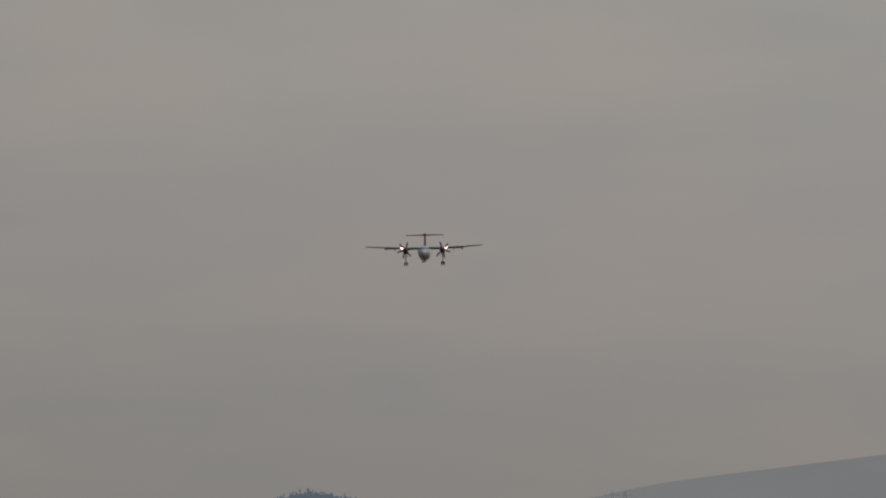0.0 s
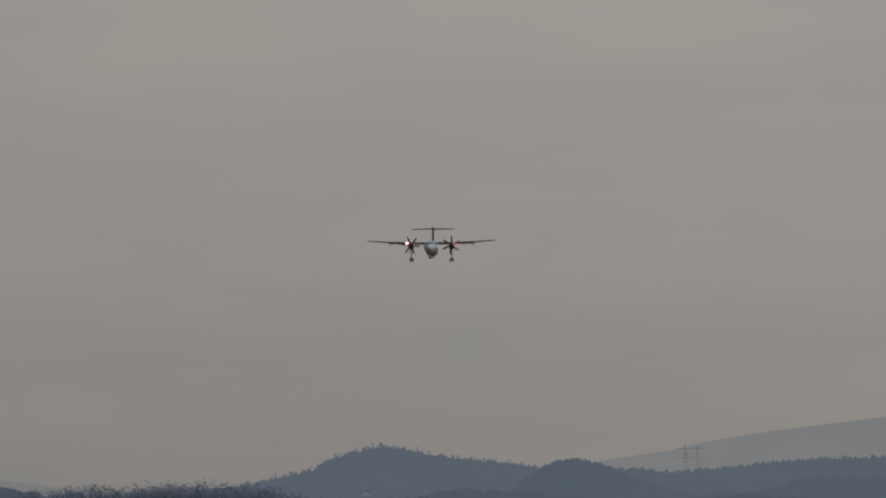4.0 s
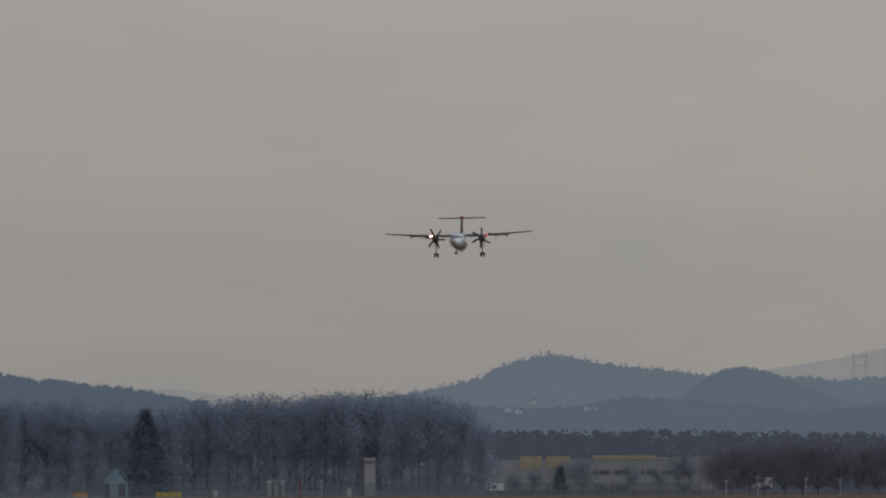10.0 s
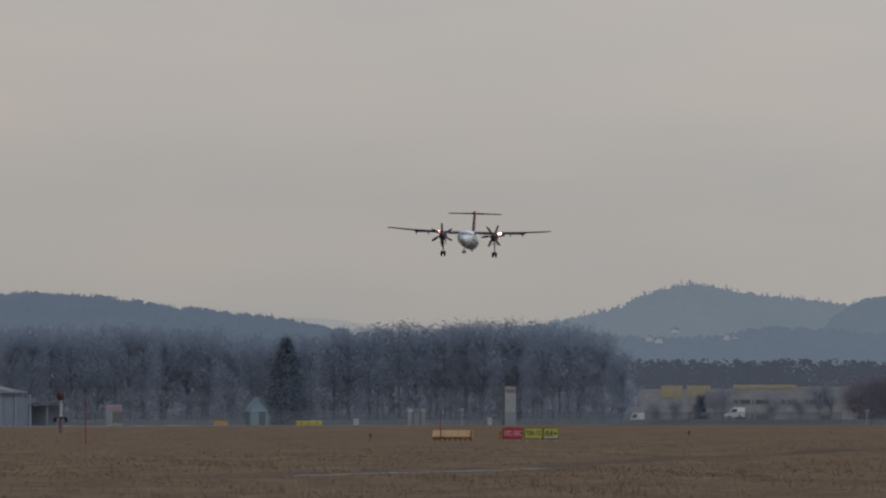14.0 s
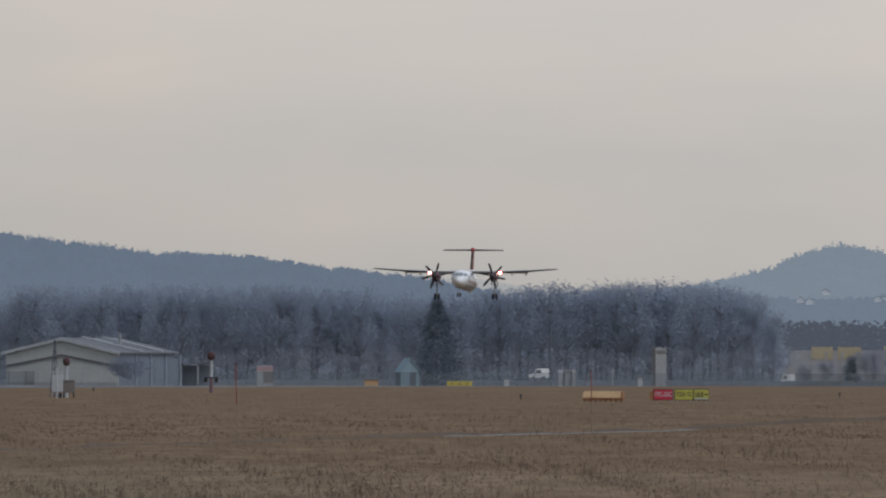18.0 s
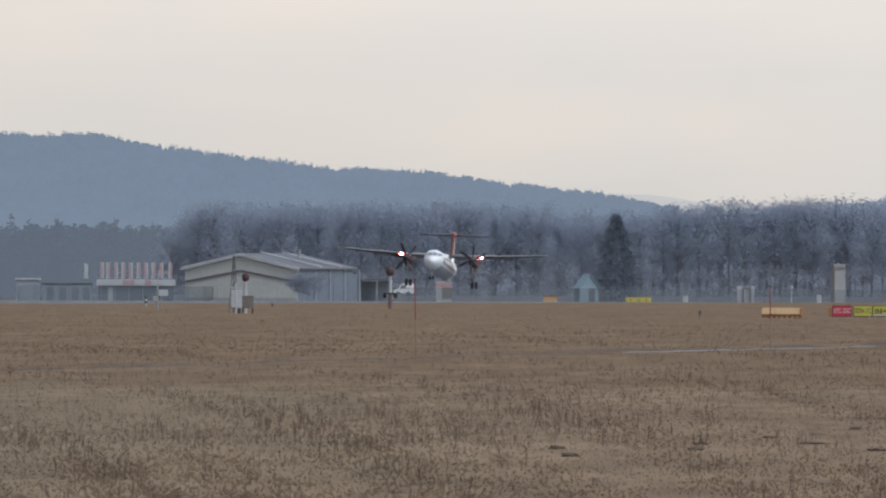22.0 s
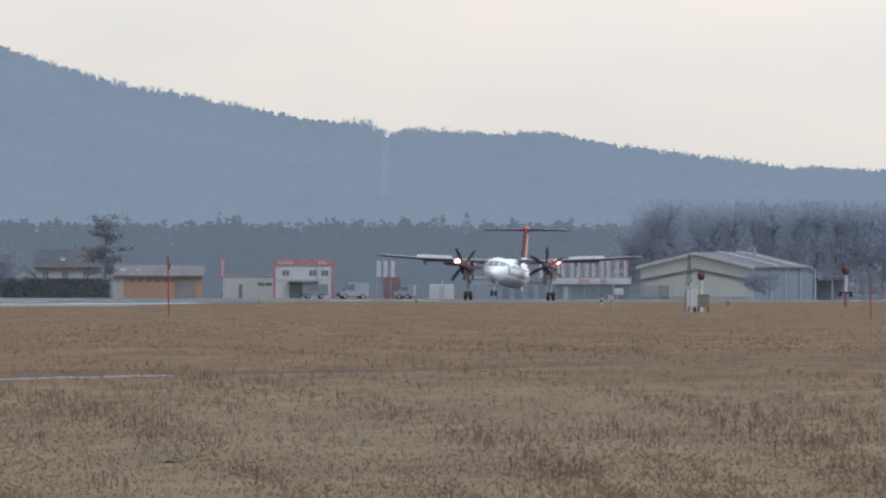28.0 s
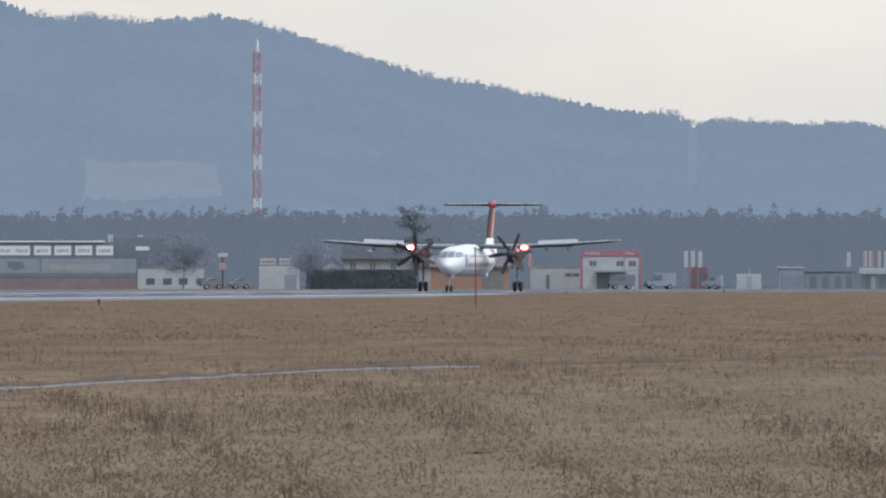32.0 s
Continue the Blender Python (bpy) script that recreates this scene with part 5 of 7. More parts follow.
def wind_mast():
    root = thing("wind_mast", facing(-763, 1056), "short mast with wind sensors and white boxes", "weather mast")
    part("pole", tubed((0, 0, -0.05), (0, 0, 2.85), 0.05, 0.035, 8), M_STEEL, root)
    part("arm", boxed(-0.42, 0.62, -0.025, 0.025, 2.48, 2.54), M_STEEL, root)
    for x in (-0.38, 0.10, 0.58):
        part("sensor", tubed((x, 0, 2.52), (x, 0, 2.78), 0.06, 0.08, 8), M_OFFWHITE, root)
    box_a = part("box", boxed(0.05, 0.72, -0.3, -0.05, 0.98, 1.42, bevel=0.02), M_OFFWHITE, root, "white switch box")
    part("box", boxed(-0.36, -0.02, -0.28, -0.05, 0.60, 0.95, bevel=0.02), M_GREYPANEL, root, "grey switch box")
    for x in (-0.15, 0.25):
        part("stay", tubed((x, 0.1, -0.05), (x, 0.05, 1.0), 0.03, n=6), M_STEEL, root)
    root = thing("marker_post", facing(-784, 1236), "black and white striped marker post", "marker")
    for i in range(4):
        part("band", tubed((0, 0, i * 0.20 - (0.05 if i == 0 else 0)), (0, 0, i * 0.20 + 0.20), 0.10, n=10), (M_OFFWHITE, M_BLACK)[i % 2], root)


def snow_poles():
    for b, d, top in ((-1548, 338, -33), (-306, 395, 0), (322, 455, 10)):
        h = rise(top, d) - land(d)
        root = thing("snow_pole", facing(b, d) @ pose(0, 0, 0, 0, -1.0, 0), "thin red and tan snow pole in the grass", "pole", "snow poles")
        n = 4
        for i in range(n):
            part("band", tubed((0, 0, h * i / n - (0.05 if i == 0 else 0)), (0, 0, h * (i + 1) / n), 0.016, n=7), (M_POLE, M_POLE, M_POLERED, M_POLERED)[i], root)
        part("cap", tubed((0, 0, h), (0, 0, h + 0.03), 0.026, n=7), M_MAROON, root)


def field_lights():
    for b, d in ((-1112, 1230), (-2217, 830), (196, 900), (-560, 1180), (760, 1000), (-1390, 1160)):
        root = thing("edge_light", facing(b, d), "small dark runway edge light on a stalk", "runway light", "runway edge lights")
        part("stalk", tubed((0, 0, -0.03), (0, 0, 0.18), 0.05, 0.03, 8), M_BLACK, root)
        part("lens", tubed((0, 0, 0.18), (0, 0, 0.32), 0.09, 0.05, 10), M_GLASS, root)


def molehills():
    rng = random.Random(8)
    for b, v in ((-57, 299), (198, 290), (321, 278), (398, 288), (513, 300), (743, 290), (189, 300), (620, 272), (470, 262), (850, 300), (-1540, 330), (-30, 312)):
        d = EYE[2] * STEP / (v + 5.0)
        bm = bmesh.new()
        bmesh.ops.create_icosphere(bm, subdivisions=3, radius=1.0)
        w, h = rng.uniform(0.08, 0.17), rng.uniform(0.018, 0.036)
        for p in bm.verts:
            j = 1 + 0.7 * noise.noise(p.co * 1.9 + Vector((b, 0, 0))) + 0.35 * noise.noise(p.co * 5.0 + Vector((0, b, 0)))
            p.co = Vector((p.co.x * w * j, p.co.y * w * 1.4 * j, max(-0.06, p.co.z * h * j)))
        o = part("molehill", bm, M_EARTH, smooth=True, at=facing(b, d, 0, 0.01))
        tagged(o, "dark fresh molehill in dry grass", "molehill", "molehills")


# ---- across the runway ----
def k(d):
    return d / STEP


def post_box(name, b0, b1, v0, v1, d, mat, label, category, deep=2.0, bevel=0.03):
    """A plain upright body between two bearings; returns its root and half width and height."""
    b = (b0 + b1) / 2
    root = thing(name, facing(b, d), label, category)
    w = (b1 - b0) * k(d) / 2
    h = rise(v0, d) - land(d)
    part("body", boxed(-w, w, 0, deep, -0.3, h, bevel=bevel), mat, root)
    return root, w, h


def chapel():
    d = 2420.0
    q = k(d)
    root = thing("gabled_hut", facing(0, d, 14), "small light blue gabled hut before bare trees", "hut")
    w, e, t = 17 * q, 24 * q, 46 * q
    part("wall", prism([(-w, -0.3), (w, -0.3), (w, e), (0, t), (-w, e)], 0, 3.6), M_BLUE, root)
    for s in (1, -1):
        part("roof", loft([[(s * (w + 0.25), y, e - 0.2), (0, y, t + 0.08), (0, y, t + 0.28), (s * (w + 0.25), y, e)] for y in (-0.25, 3.9)]), M_BLUE, root, "pale blue metal roof")
    part("door", boxed(-0.10, 0.95, -0.05, 0.05, 0, 2.2), M_DOOR, root, "dark doorway")
    part("door_frame", boxed(-0.2, -0.10, -0.07, 0.03, 0, 2.3), M_BLUE, root)


def tower_pillar():
    d = 2380.0
    q = k(d)
    root = thing("concrete_pillar", facing(443.5, d, 18), "tall pale concrete pillar with a dark louvred top", "tower")
    w, h = 10 * q, 68 * q
    part("shaft", boxed(-w, w, 0, 1.8, -0.3, h - 0.9, bevel=0.05), M_STONE, root)
    part("louvre_head", boxed(-w - 0.04, w + 0.04, -0.04, 1.84, h - 0.9, h - 0.15, bevel=0.04), M_STONE, root, "pale head with a dark slot")
    part("cap", boxed(-w - 0.12, w + 0.12, -0.12, 1.92, h - 0.15, h, bevel=0.03), M_OFFWHITE, root)
    for i in range(3):
        part("slat", boxed(-w + 0.15, w - 0.15, -0.09, -0.03, h - 0.86 + i * 0.16, h - 0.76 + i * 0.16), M_BROWNBOX, root, "dark slat")


def small_far_things():
    d = 2340.0
    q = k(d)
    root = thing("switch_cabinet", facing(277, d), "pale open-fronted switch cabinet by the road", "cabinet")
    h = rise(9, d) - land(d)
    for x0, x1, top in ((-1.35, -0.62, h - 0.25), (-0.30, 0.50, h - 0.55), (0.80, 1.35, h)):
        part("panel", boxed(x0, x1, -0.3, 0.3, -0.2, top, bevel=0.03), M_OFFWHITE, root, "pale panel")
    part("back", boxed(-1.3, 1.3, 0.3, 0.5, -0.2, h - 0.3), M_GREYPANEL, root, "grey back plate")
    part("top_rail", boxed(-1.35, 1.35, -0.1, 0.3, h - 0.25, h - 0.08, bevel=0.02), M_OFFWHITE, root)
    root, w, h = post_box("cabin", -271, -243, 3, 42, 2300, M_OFFWHITE, "narrow white cabin with a reddish top", "cabin")
    part("top_band", boxed(-w - 0.02, w + 0.02, -0.03, 2.03, h - 0.8, h - 0.1), M_BANNER, root, "hazed red band")
    part("side_panel", boxed(-w * 0.2, w, -0.04, 0.0, 0.4, h - 0.9), M_BROWNBOX, root)
    root, w, h = post_box("orange_skip", -81, -57, 28, 40, 2235, M_ORANGE, "low orange container by the fence", "container", 1.6)
    part("rim", boxed(-w - 0.05, w + 0.05, -0.05, 0.06, h - 0.15, h), M_ORANGE_DARK, root)
    root, w, h = post_box("yellow_barrier", 65, 110, 30, 40, 2270, M_YELLOW, "long low yellow barrier block", "barrier", 1.0)
    for x in (-1.2, 0.0, 1.2):
        part("notch", boxed(x - 0.12, x + 0.12, -0.02, 0.02, 0.1, h - 0.2), M_ORANGE_DARK, root)
    root, w, h = post_box("white_box", 166, 175, 27, 38, 2260, M_OFFWHITE, "small white electrical box", "box", 0.6)
    part("lid", boxed(-w - 0.04, w + 0.04, -0.04, 0.64, h, h + 0.06), M_OFFWHITE, root)
    root, w, h = post_box("white_box", 403, 411, 25, 38, 2260, M_OFFWHITE, "small white electrical box", "box", 0.6)
    part("lid", boxed(-w - 0.04, w + 0.04, -0.04, 0.64, h, h + 0.06), M_OFFWHITE, root)
    root = thing("lamp_post", facing(358, 2300), "short white lamp post", "lamp")
    part("pole", tubed((0, 0, -0.2), (0, 0, 2.3), 0.06, n=8), M_OFFWHITE, root)
    part("head", boxed(-0.25, 0.25, -0.2, 0.2, 2.2, 2.5, bevel=0.05), M_OFFWHITE, root)


def van(at, label, paint, length=4.6, high=2.3, name="delivery_van"):
    """A delivery van; its nose points to local -x."""
    root = thing(name, at, label, "van")
    l, h, w = length / 2, high, 0.95
    out = [(-l, 0.45), (-l, 0.95), (-l + 0.75, 1.15), (-l + 1.35, h * 0.93), (-l + 1.7, h), (l - 0.1, h), (l, h * 0.92), (l, 0.42)]
    part("body", prism(out, -w, w), paint, root, "", False)
    for s in (1, -1):
        y = s * (w + 0.012)
        part("side_window", prism([(-l + 0.95, 1.2), (-l + 1.42, h * 0.88), (-l + 2.1, h * 0.88), (-l + 2.1, 1.2)], y - 0.01, y + 0.01), M_PANE, root)
    part("windscreen", loft([[(-l + 0.70, y, 1.18), (-l + 1.28, y, h * 0.92), (-l + 1.25, y, h * 0.94), (-l + 0.67, y, 1.20)] for y in (-w * 0.9, w * 0.9)]), M_PANE, root)
    for x in (-l + 0.8, l - 0.9):
        for s in (1, -1):
            tyre = part("wheel", tubed((0, -0.11, 0), (0, 0.11, 0), 0.34, n=16), M_TYRE, root, at=pose(x, s * (w - 0.10), 0.34))
            part("rim", tubed((0, -0.12, 0), (0, 0.12, 0), 0.2, n=12), M_STEEL, tyre)
    part("bumper", boxed(-l - 0.06, -l + 0.1, -w, w, 0.38, 0.62, bevel=0.03), M_BLACK, root)
    for s in (1, -1):
        part("headlight", boxed(-l - 0.02, -l + 0.05, s * 0.6 - 0.15, s * 0.6 + 0.15, 0.75, 0.95, bevel=0.02), M_PANE, root)
    return root


def hangar():
    d = 2150.0
    q = k(d)
    turn = 22.0
    wide, long_ = 17.4, 22.0
    root = thing("hall", facing(-616, d, -turn), "pale cream gabled sheet-metal hall", "hall")
    e, t = 4.75, 6.65
    h = wide / 2
    part("wall", prism([(-h, -0.3), (h, -0.3), (h, e), (0, t), (-h, e)], 0, long_), M_CREAM, root, "cream sheet-metal walls")
    for s in (1, -1):
        part("roof", loft([[(s * (h + 0.5), y, e - 0.16), (0, y, t + 0.02), (0, y, t + 0.24), (s * (h + 0.5), y, e + 0.06)] for y in (-0.5, long_ + 0.4)]), M_ROOFGREY, root, "grey sheet roof")
        part("verge_trim", loft([[(s * (h + 0.5), y, e - 0.35), (0, y, t - 0.18), (0, y, t + 0.28), (s * (h + 0.5), y, e + 0.10)] for y in (-0.56, -0.46)]), M_OFFWHITE, root, "pale verge trim")
        part("gable_band", loft([[(s * h * 0.98, y, 2.65), (0, y, t - 2.45), (0, y, t - 2.15), (s * h * 0.98, y, 2.95)] for y in (-0.22, -0.02)]), M_ROOFGREY, root, "grey band across the gable")
    for y in (7.5, 15.5):
        part("roof_rib", loft([[(h + 0.5, yy, e + 0.10), (0, yy, t + 0.26), (0, yy, t + 0.46), (h + 0.5, yy, e + 0.30)] for yy in (y, y + 0.7)]), M_OFFWHITE, root, "pale roof rib")
    for i in range(8):
        x = -h + 0.6 + i * (wide - 1.2) / 7
        part("wall_rib", boxed(x - 0.06, x + 0.06, -0.08, 0.0, -0.1, min(2.4, e)), M_OFFWHITE, root)
    for i in range(4):
        y = 2.5 + i * 5.8
        part("side_door", boxed(h - 0.02, h + 0.06, y, y + 3.6, 0, 3.9), M_NIGHT, root, "dark blue-grey sliding door")
        part("post", boxed(h, h + 0.22, y + 3.9, y + 4.3, -0.1, e - 0.2), M_SLATE, root)
    # sheet laid over the side wall to darken it
    part("side_sheet", boxed(h - 0.01, h + 0.03, 0.2, long_ - 0.2, -0.1, e - 0.15), M_NIGHT, root, "dark blue-grey sheet over the side wall")
    part("plinth", boxed(-h - 0.02, h + 0.02, -0.10, 0.02, -0.3, 0.5), M_STONE, root)
    part("roof_vent", boxed(4.6, 4.9, 10.4, 10.7, 6.0, 7.6), M_STEEL, root)
    # open shelter beside it
    root = thing("open_shelter", facing(-395, 2170), "low open shelter with a pale roof", "shelter")
    part("roof", loft([[(-3.6, y, 2.9), (4.0, y, 3.2), (4.0, y, 3.4), (-3.6, y, 3.1)] for y in (-1, 5)]), M_ROOFGREY, root)
    part("back_wall", boxed(-3.4, 3.8, 4.2, 4.4, -0.3, 2.9), M_SLATE, root)
    for x in (-3.3, -0.8, 1.6, 3.7):
        part("post", boxed(x - 0.09, x + 0.09, -0.7, -0.5, -0.3, 3.1), M_STEEL, root)


def pavilion():
    d = 2150.0
    q = k(d)
    root = thing("banner_pavilion", facing(-802, d), "flat pavilion with a white fascia and dark glass front", "pavilion")
    w = 70 * q
    z0, z1 = rise(12, d) - land(d), rise(1, d) - land(d)
    part("front", boxed(-w + 0.3, w - 0.3, 0.6, 6, -0.3, z0), M_NIGHT, root, "dark glazed front")
    part("fascia", boxed(-w, w, 0, 6.3, z0, z1, bevel=0.03), M_OFFWHITE, root, "white fascia")
    part("fascia_patch", boxed(-1.9, -0.2, -0.02, 0.02, z0 + 0.1, z1 - 0.1), M_BANNER, root, "hazed red patch")
    part("fascia_patch", boxed(1.3, 2.2, -0.02, 0.02, z0 + 0.1, z1 - 0.1), M_BANNER, root, "hazed red patch")
    part("door", boxed(-4.0, -3.3, 0.52, 0.60, 0, 1.9), M_OFFWHITE, root)
    for i in range(6):
        x = -w + 0.7 + i * (2 * w - 1.4) / 5
        part("mullion", boxed(x - 0.05, x + 0.05, 0.5, 0.62, -0.1, z0), M_STEEL, root)
    top = rise(-29, d) - land(d)
    for i, b in enumerate((-862, -851, -837, -824, -811, -797, -784, -771, -757, -741)):
        f = thing("banner", facing(b, d + 0.5), "tall narrow white and red banner on a pole", "flag", "banners on the pavilion")
        part("pole", tubed((-0.30, 0, z1 - 0.02), (-0.30, 0, top + 0.1), 0.03, n=6), M_STEEL, f)
        part("cloth", boxed(-0.27, 0.27, -0.02, 0.02, z1 + 0.15, top), M_OFFWHITE, f, "white cloth")
        part("stripe", boxed(-0.05 if i % 2 else -0.27, 0.27 if i % 2 else 0.05, -0.03, 0.03, z1 + 0.2, top - 0.05), M_BANNER, f, "hazed red stripe")
    # single flags further along
    for b, zt in ((-890, -27), (-1178, -29), (-1166, -29), (-1153, -29)):
        f = thing("banner", facing(b, d + 4), "tall white banner on a pole", "flag", "white banners")
        part("pole", tubed((-0.32, 0, -0.2), (-0.32, 0, rise(zt, d) - land(d) + 0.1), 0.04, n=6), M_STEEL, f)
        part("cloth", boxed(-0.28, 0.26, -0.02, 0.02, rise(0, d) - land(d), rise(zt, d) - land(d)), M_OFFWHITE, f, "white cloth")
    root, w, h = post_box("red_kiosk", -1172, -1140, 0, 38, 2160, M_KIOSK, "dull red kiosk with a window", "kiosk", 3)
    part("window", boxed(-w * 0.6, w * 0.5, -0.03, 0.02, 1.0, 1.9), M_PANE, root)
    root, w, h = post_box("white_container", -1089, -1045, 12, 38, 2120, M_OFFWHITE, "white site container by a shed", "container", 2.4)
    part("door", boxed(-w * 0.2, w * 0.25, -0.03, 0.02, 0.1, h - 0.3), M_GREYPANEL, root)
    part("vent", tubed((0.1, 1, h), (0.1, 1, h + 0.5), 0.08), M_OFFWHITE, root)
    root, w, h = post_box("low_shed", -1014, -972, 2, 38, 2140, M_SLATE, "low blue-grey shed with a pale roof edge", "shed", 4)
    part("roof_edge", boxed(-w - 0.2, w + 0.2, -0.2, 4.2, h, h + 0.25), M_OFFWHITE, root)
    root, w, h = post_box("low_shed", -968, -880, 9, 38, 2150, M_SLATE, "long low blue-grey shed", "shed", 4)
    part("roof_edge", boxed(-w - 0.1, w + 0.1, -0.2, 4.2, h, h + 0.12), M_ROOFGREY, root)
    for x in (-2.4, -0.6, 1.2, 2.8):
        part("door", boxed(x - 0.5, x + 0.5, -0.03, 0.02, 0, 1.9), M_NIGHT, root)
    van(facing(-1224, 2100, 14), "dull blue-grey lorry with a box body", M_SLATE, 4.2, 2.3, "lorry")
    van(facing(-1132, 2110, -10), "small pale grey van parked by a kiosk", M_SLATE, 2.9, 1.9, "delivery_van")


def window_on(root, x0, x1, z0, z1, y=-0.03):
    w = part("window", boxed(x0, x1, y, 0.02, z0, z1), M_OFFWHITE, root, "white framed window")
    part("pane", boxed(x0 + 0.07, (x0 + x1) / 2 - 0.04, y - 0.012, y - 0.002, z0 + 0.07, z1 - 0.07), M_PANE, w)
    part("pane", boxed((x0 + x1) / 2 + 0.04, x1 - 0.07, y - 0.012, y - 0.002, z0 + 0.07, z1 - 0.07), M_PANE, w)


def office():
    d = 2100.0
    q = k(d)
    root = thing("container_office", facing(-1311, d), "two-storey white container office with red trim", "office")
    w = 52 * q
    h = rise(-30, d) - land(d)
    part("wall", boxed(-w + 0.1, w - 0.1, 0, 5.5, -0.3, h - 0.85, bevel=0.02), M_OFFWHITE, root)
    part("fascia", boxed(-w, w, -0.12, 5.7, h - 0.85, h, bevel=0.02), M_HAZED_RED, root, "red fascia")
    bars(root, M_OFFWHITE, -w + 0.5, -w + 2.6, h - 0.62, h - 0.28, -0.121, 7, random.Random(2))
    bars(root, M_OFFWHITE, w - 2.1, w - 0.9, h - 0.65, h - 0.2, -0.121, 3, random.Random(3))
    for s in (-1, 1):
        part("corner_post", boxed(s * w - 0.16, s * w + 0.16, -0.14, 0.15, -0.3, h - 0.85), M_HAZED_RED, root, "red corner post")
    for x in (-w + 1.6, 1.25, w - 1.15):
        window_on(root, x - 0.55, x + 0.55, 3.15, 4.05)
    part("floor_line", boxed(-w + 0.12, w - 0.12, -0.03, 0.0, 2.55, 2.68), M_GREYPANEL, root)
    part("canopy", boxed(-2.3, 2.2, -1.4, 0, 2.35, 2.5), M_SLATE, root, "grey canopy")
    for x in (-2.2, 2.1):
        part("canopy_post", tubed((x, -1.3, -0.2), (x, -1.3, 2.36), 0.05), M_STEEL, root)
    part("glass_door", boxed(-2.0, -0.2, -0.05, 0.02, 0.0, 2.2), M_PANE, root)
    part("shop_window", boxed(0.0, 2.0, -0.05, 0.02, 0.5, 2.2), M_OFFWHITE, root, "white blind")
    part("drain_pipe", tubed((1.9, -0.1, 0), (1.9, -0.1, h - 0.85), 0.06), M_STEEL, root)
    van(facing(-1292, 2093, 8), "dark van parked by the office", M_NIGHT, 3.6, 2.0)
    # annex
    root, w, h = post_box("annex", -1454, -1364, 0, 38, 2110, M_OFFWHITE, "low white flat-roofed annex", "building", 5)
    part("roof_edge", boxed(-w - 0.12, w + 0.12, -0.12, 5.1, h, h + 0.16), M_GREYPANEL, root)
    for x in (1.9, 3.0):
        part("slot_window", boxed(x - 0.6, x + 0.35, -0.03, 0.02, h - 1.3, h - 0.85), M_PANE, root)
    part("door", boxed(-1.35, -0.85, -0.04, 0.02, 0, 2.0), M_NIGHT, root)
    f = thing("banner", facing(-1455, 2095), "red and white vertical banner on a pole", "flag")
    part("pole", tubed((0.35, 0, -0.2), (0.35, 0, 5.6), 0.04), M_STEEL, f)
    part("cloth", boxed(-0.25, 0.33, -0.02, 0.02, 2.9, 5.45), M_HAZED_RED, f, "red cloth")
    part("stripe", boxed(-0.05, 0.12, -0.03, 0.03, 3.1, 5.3), M_OFFWHITE, f, "white stripe")


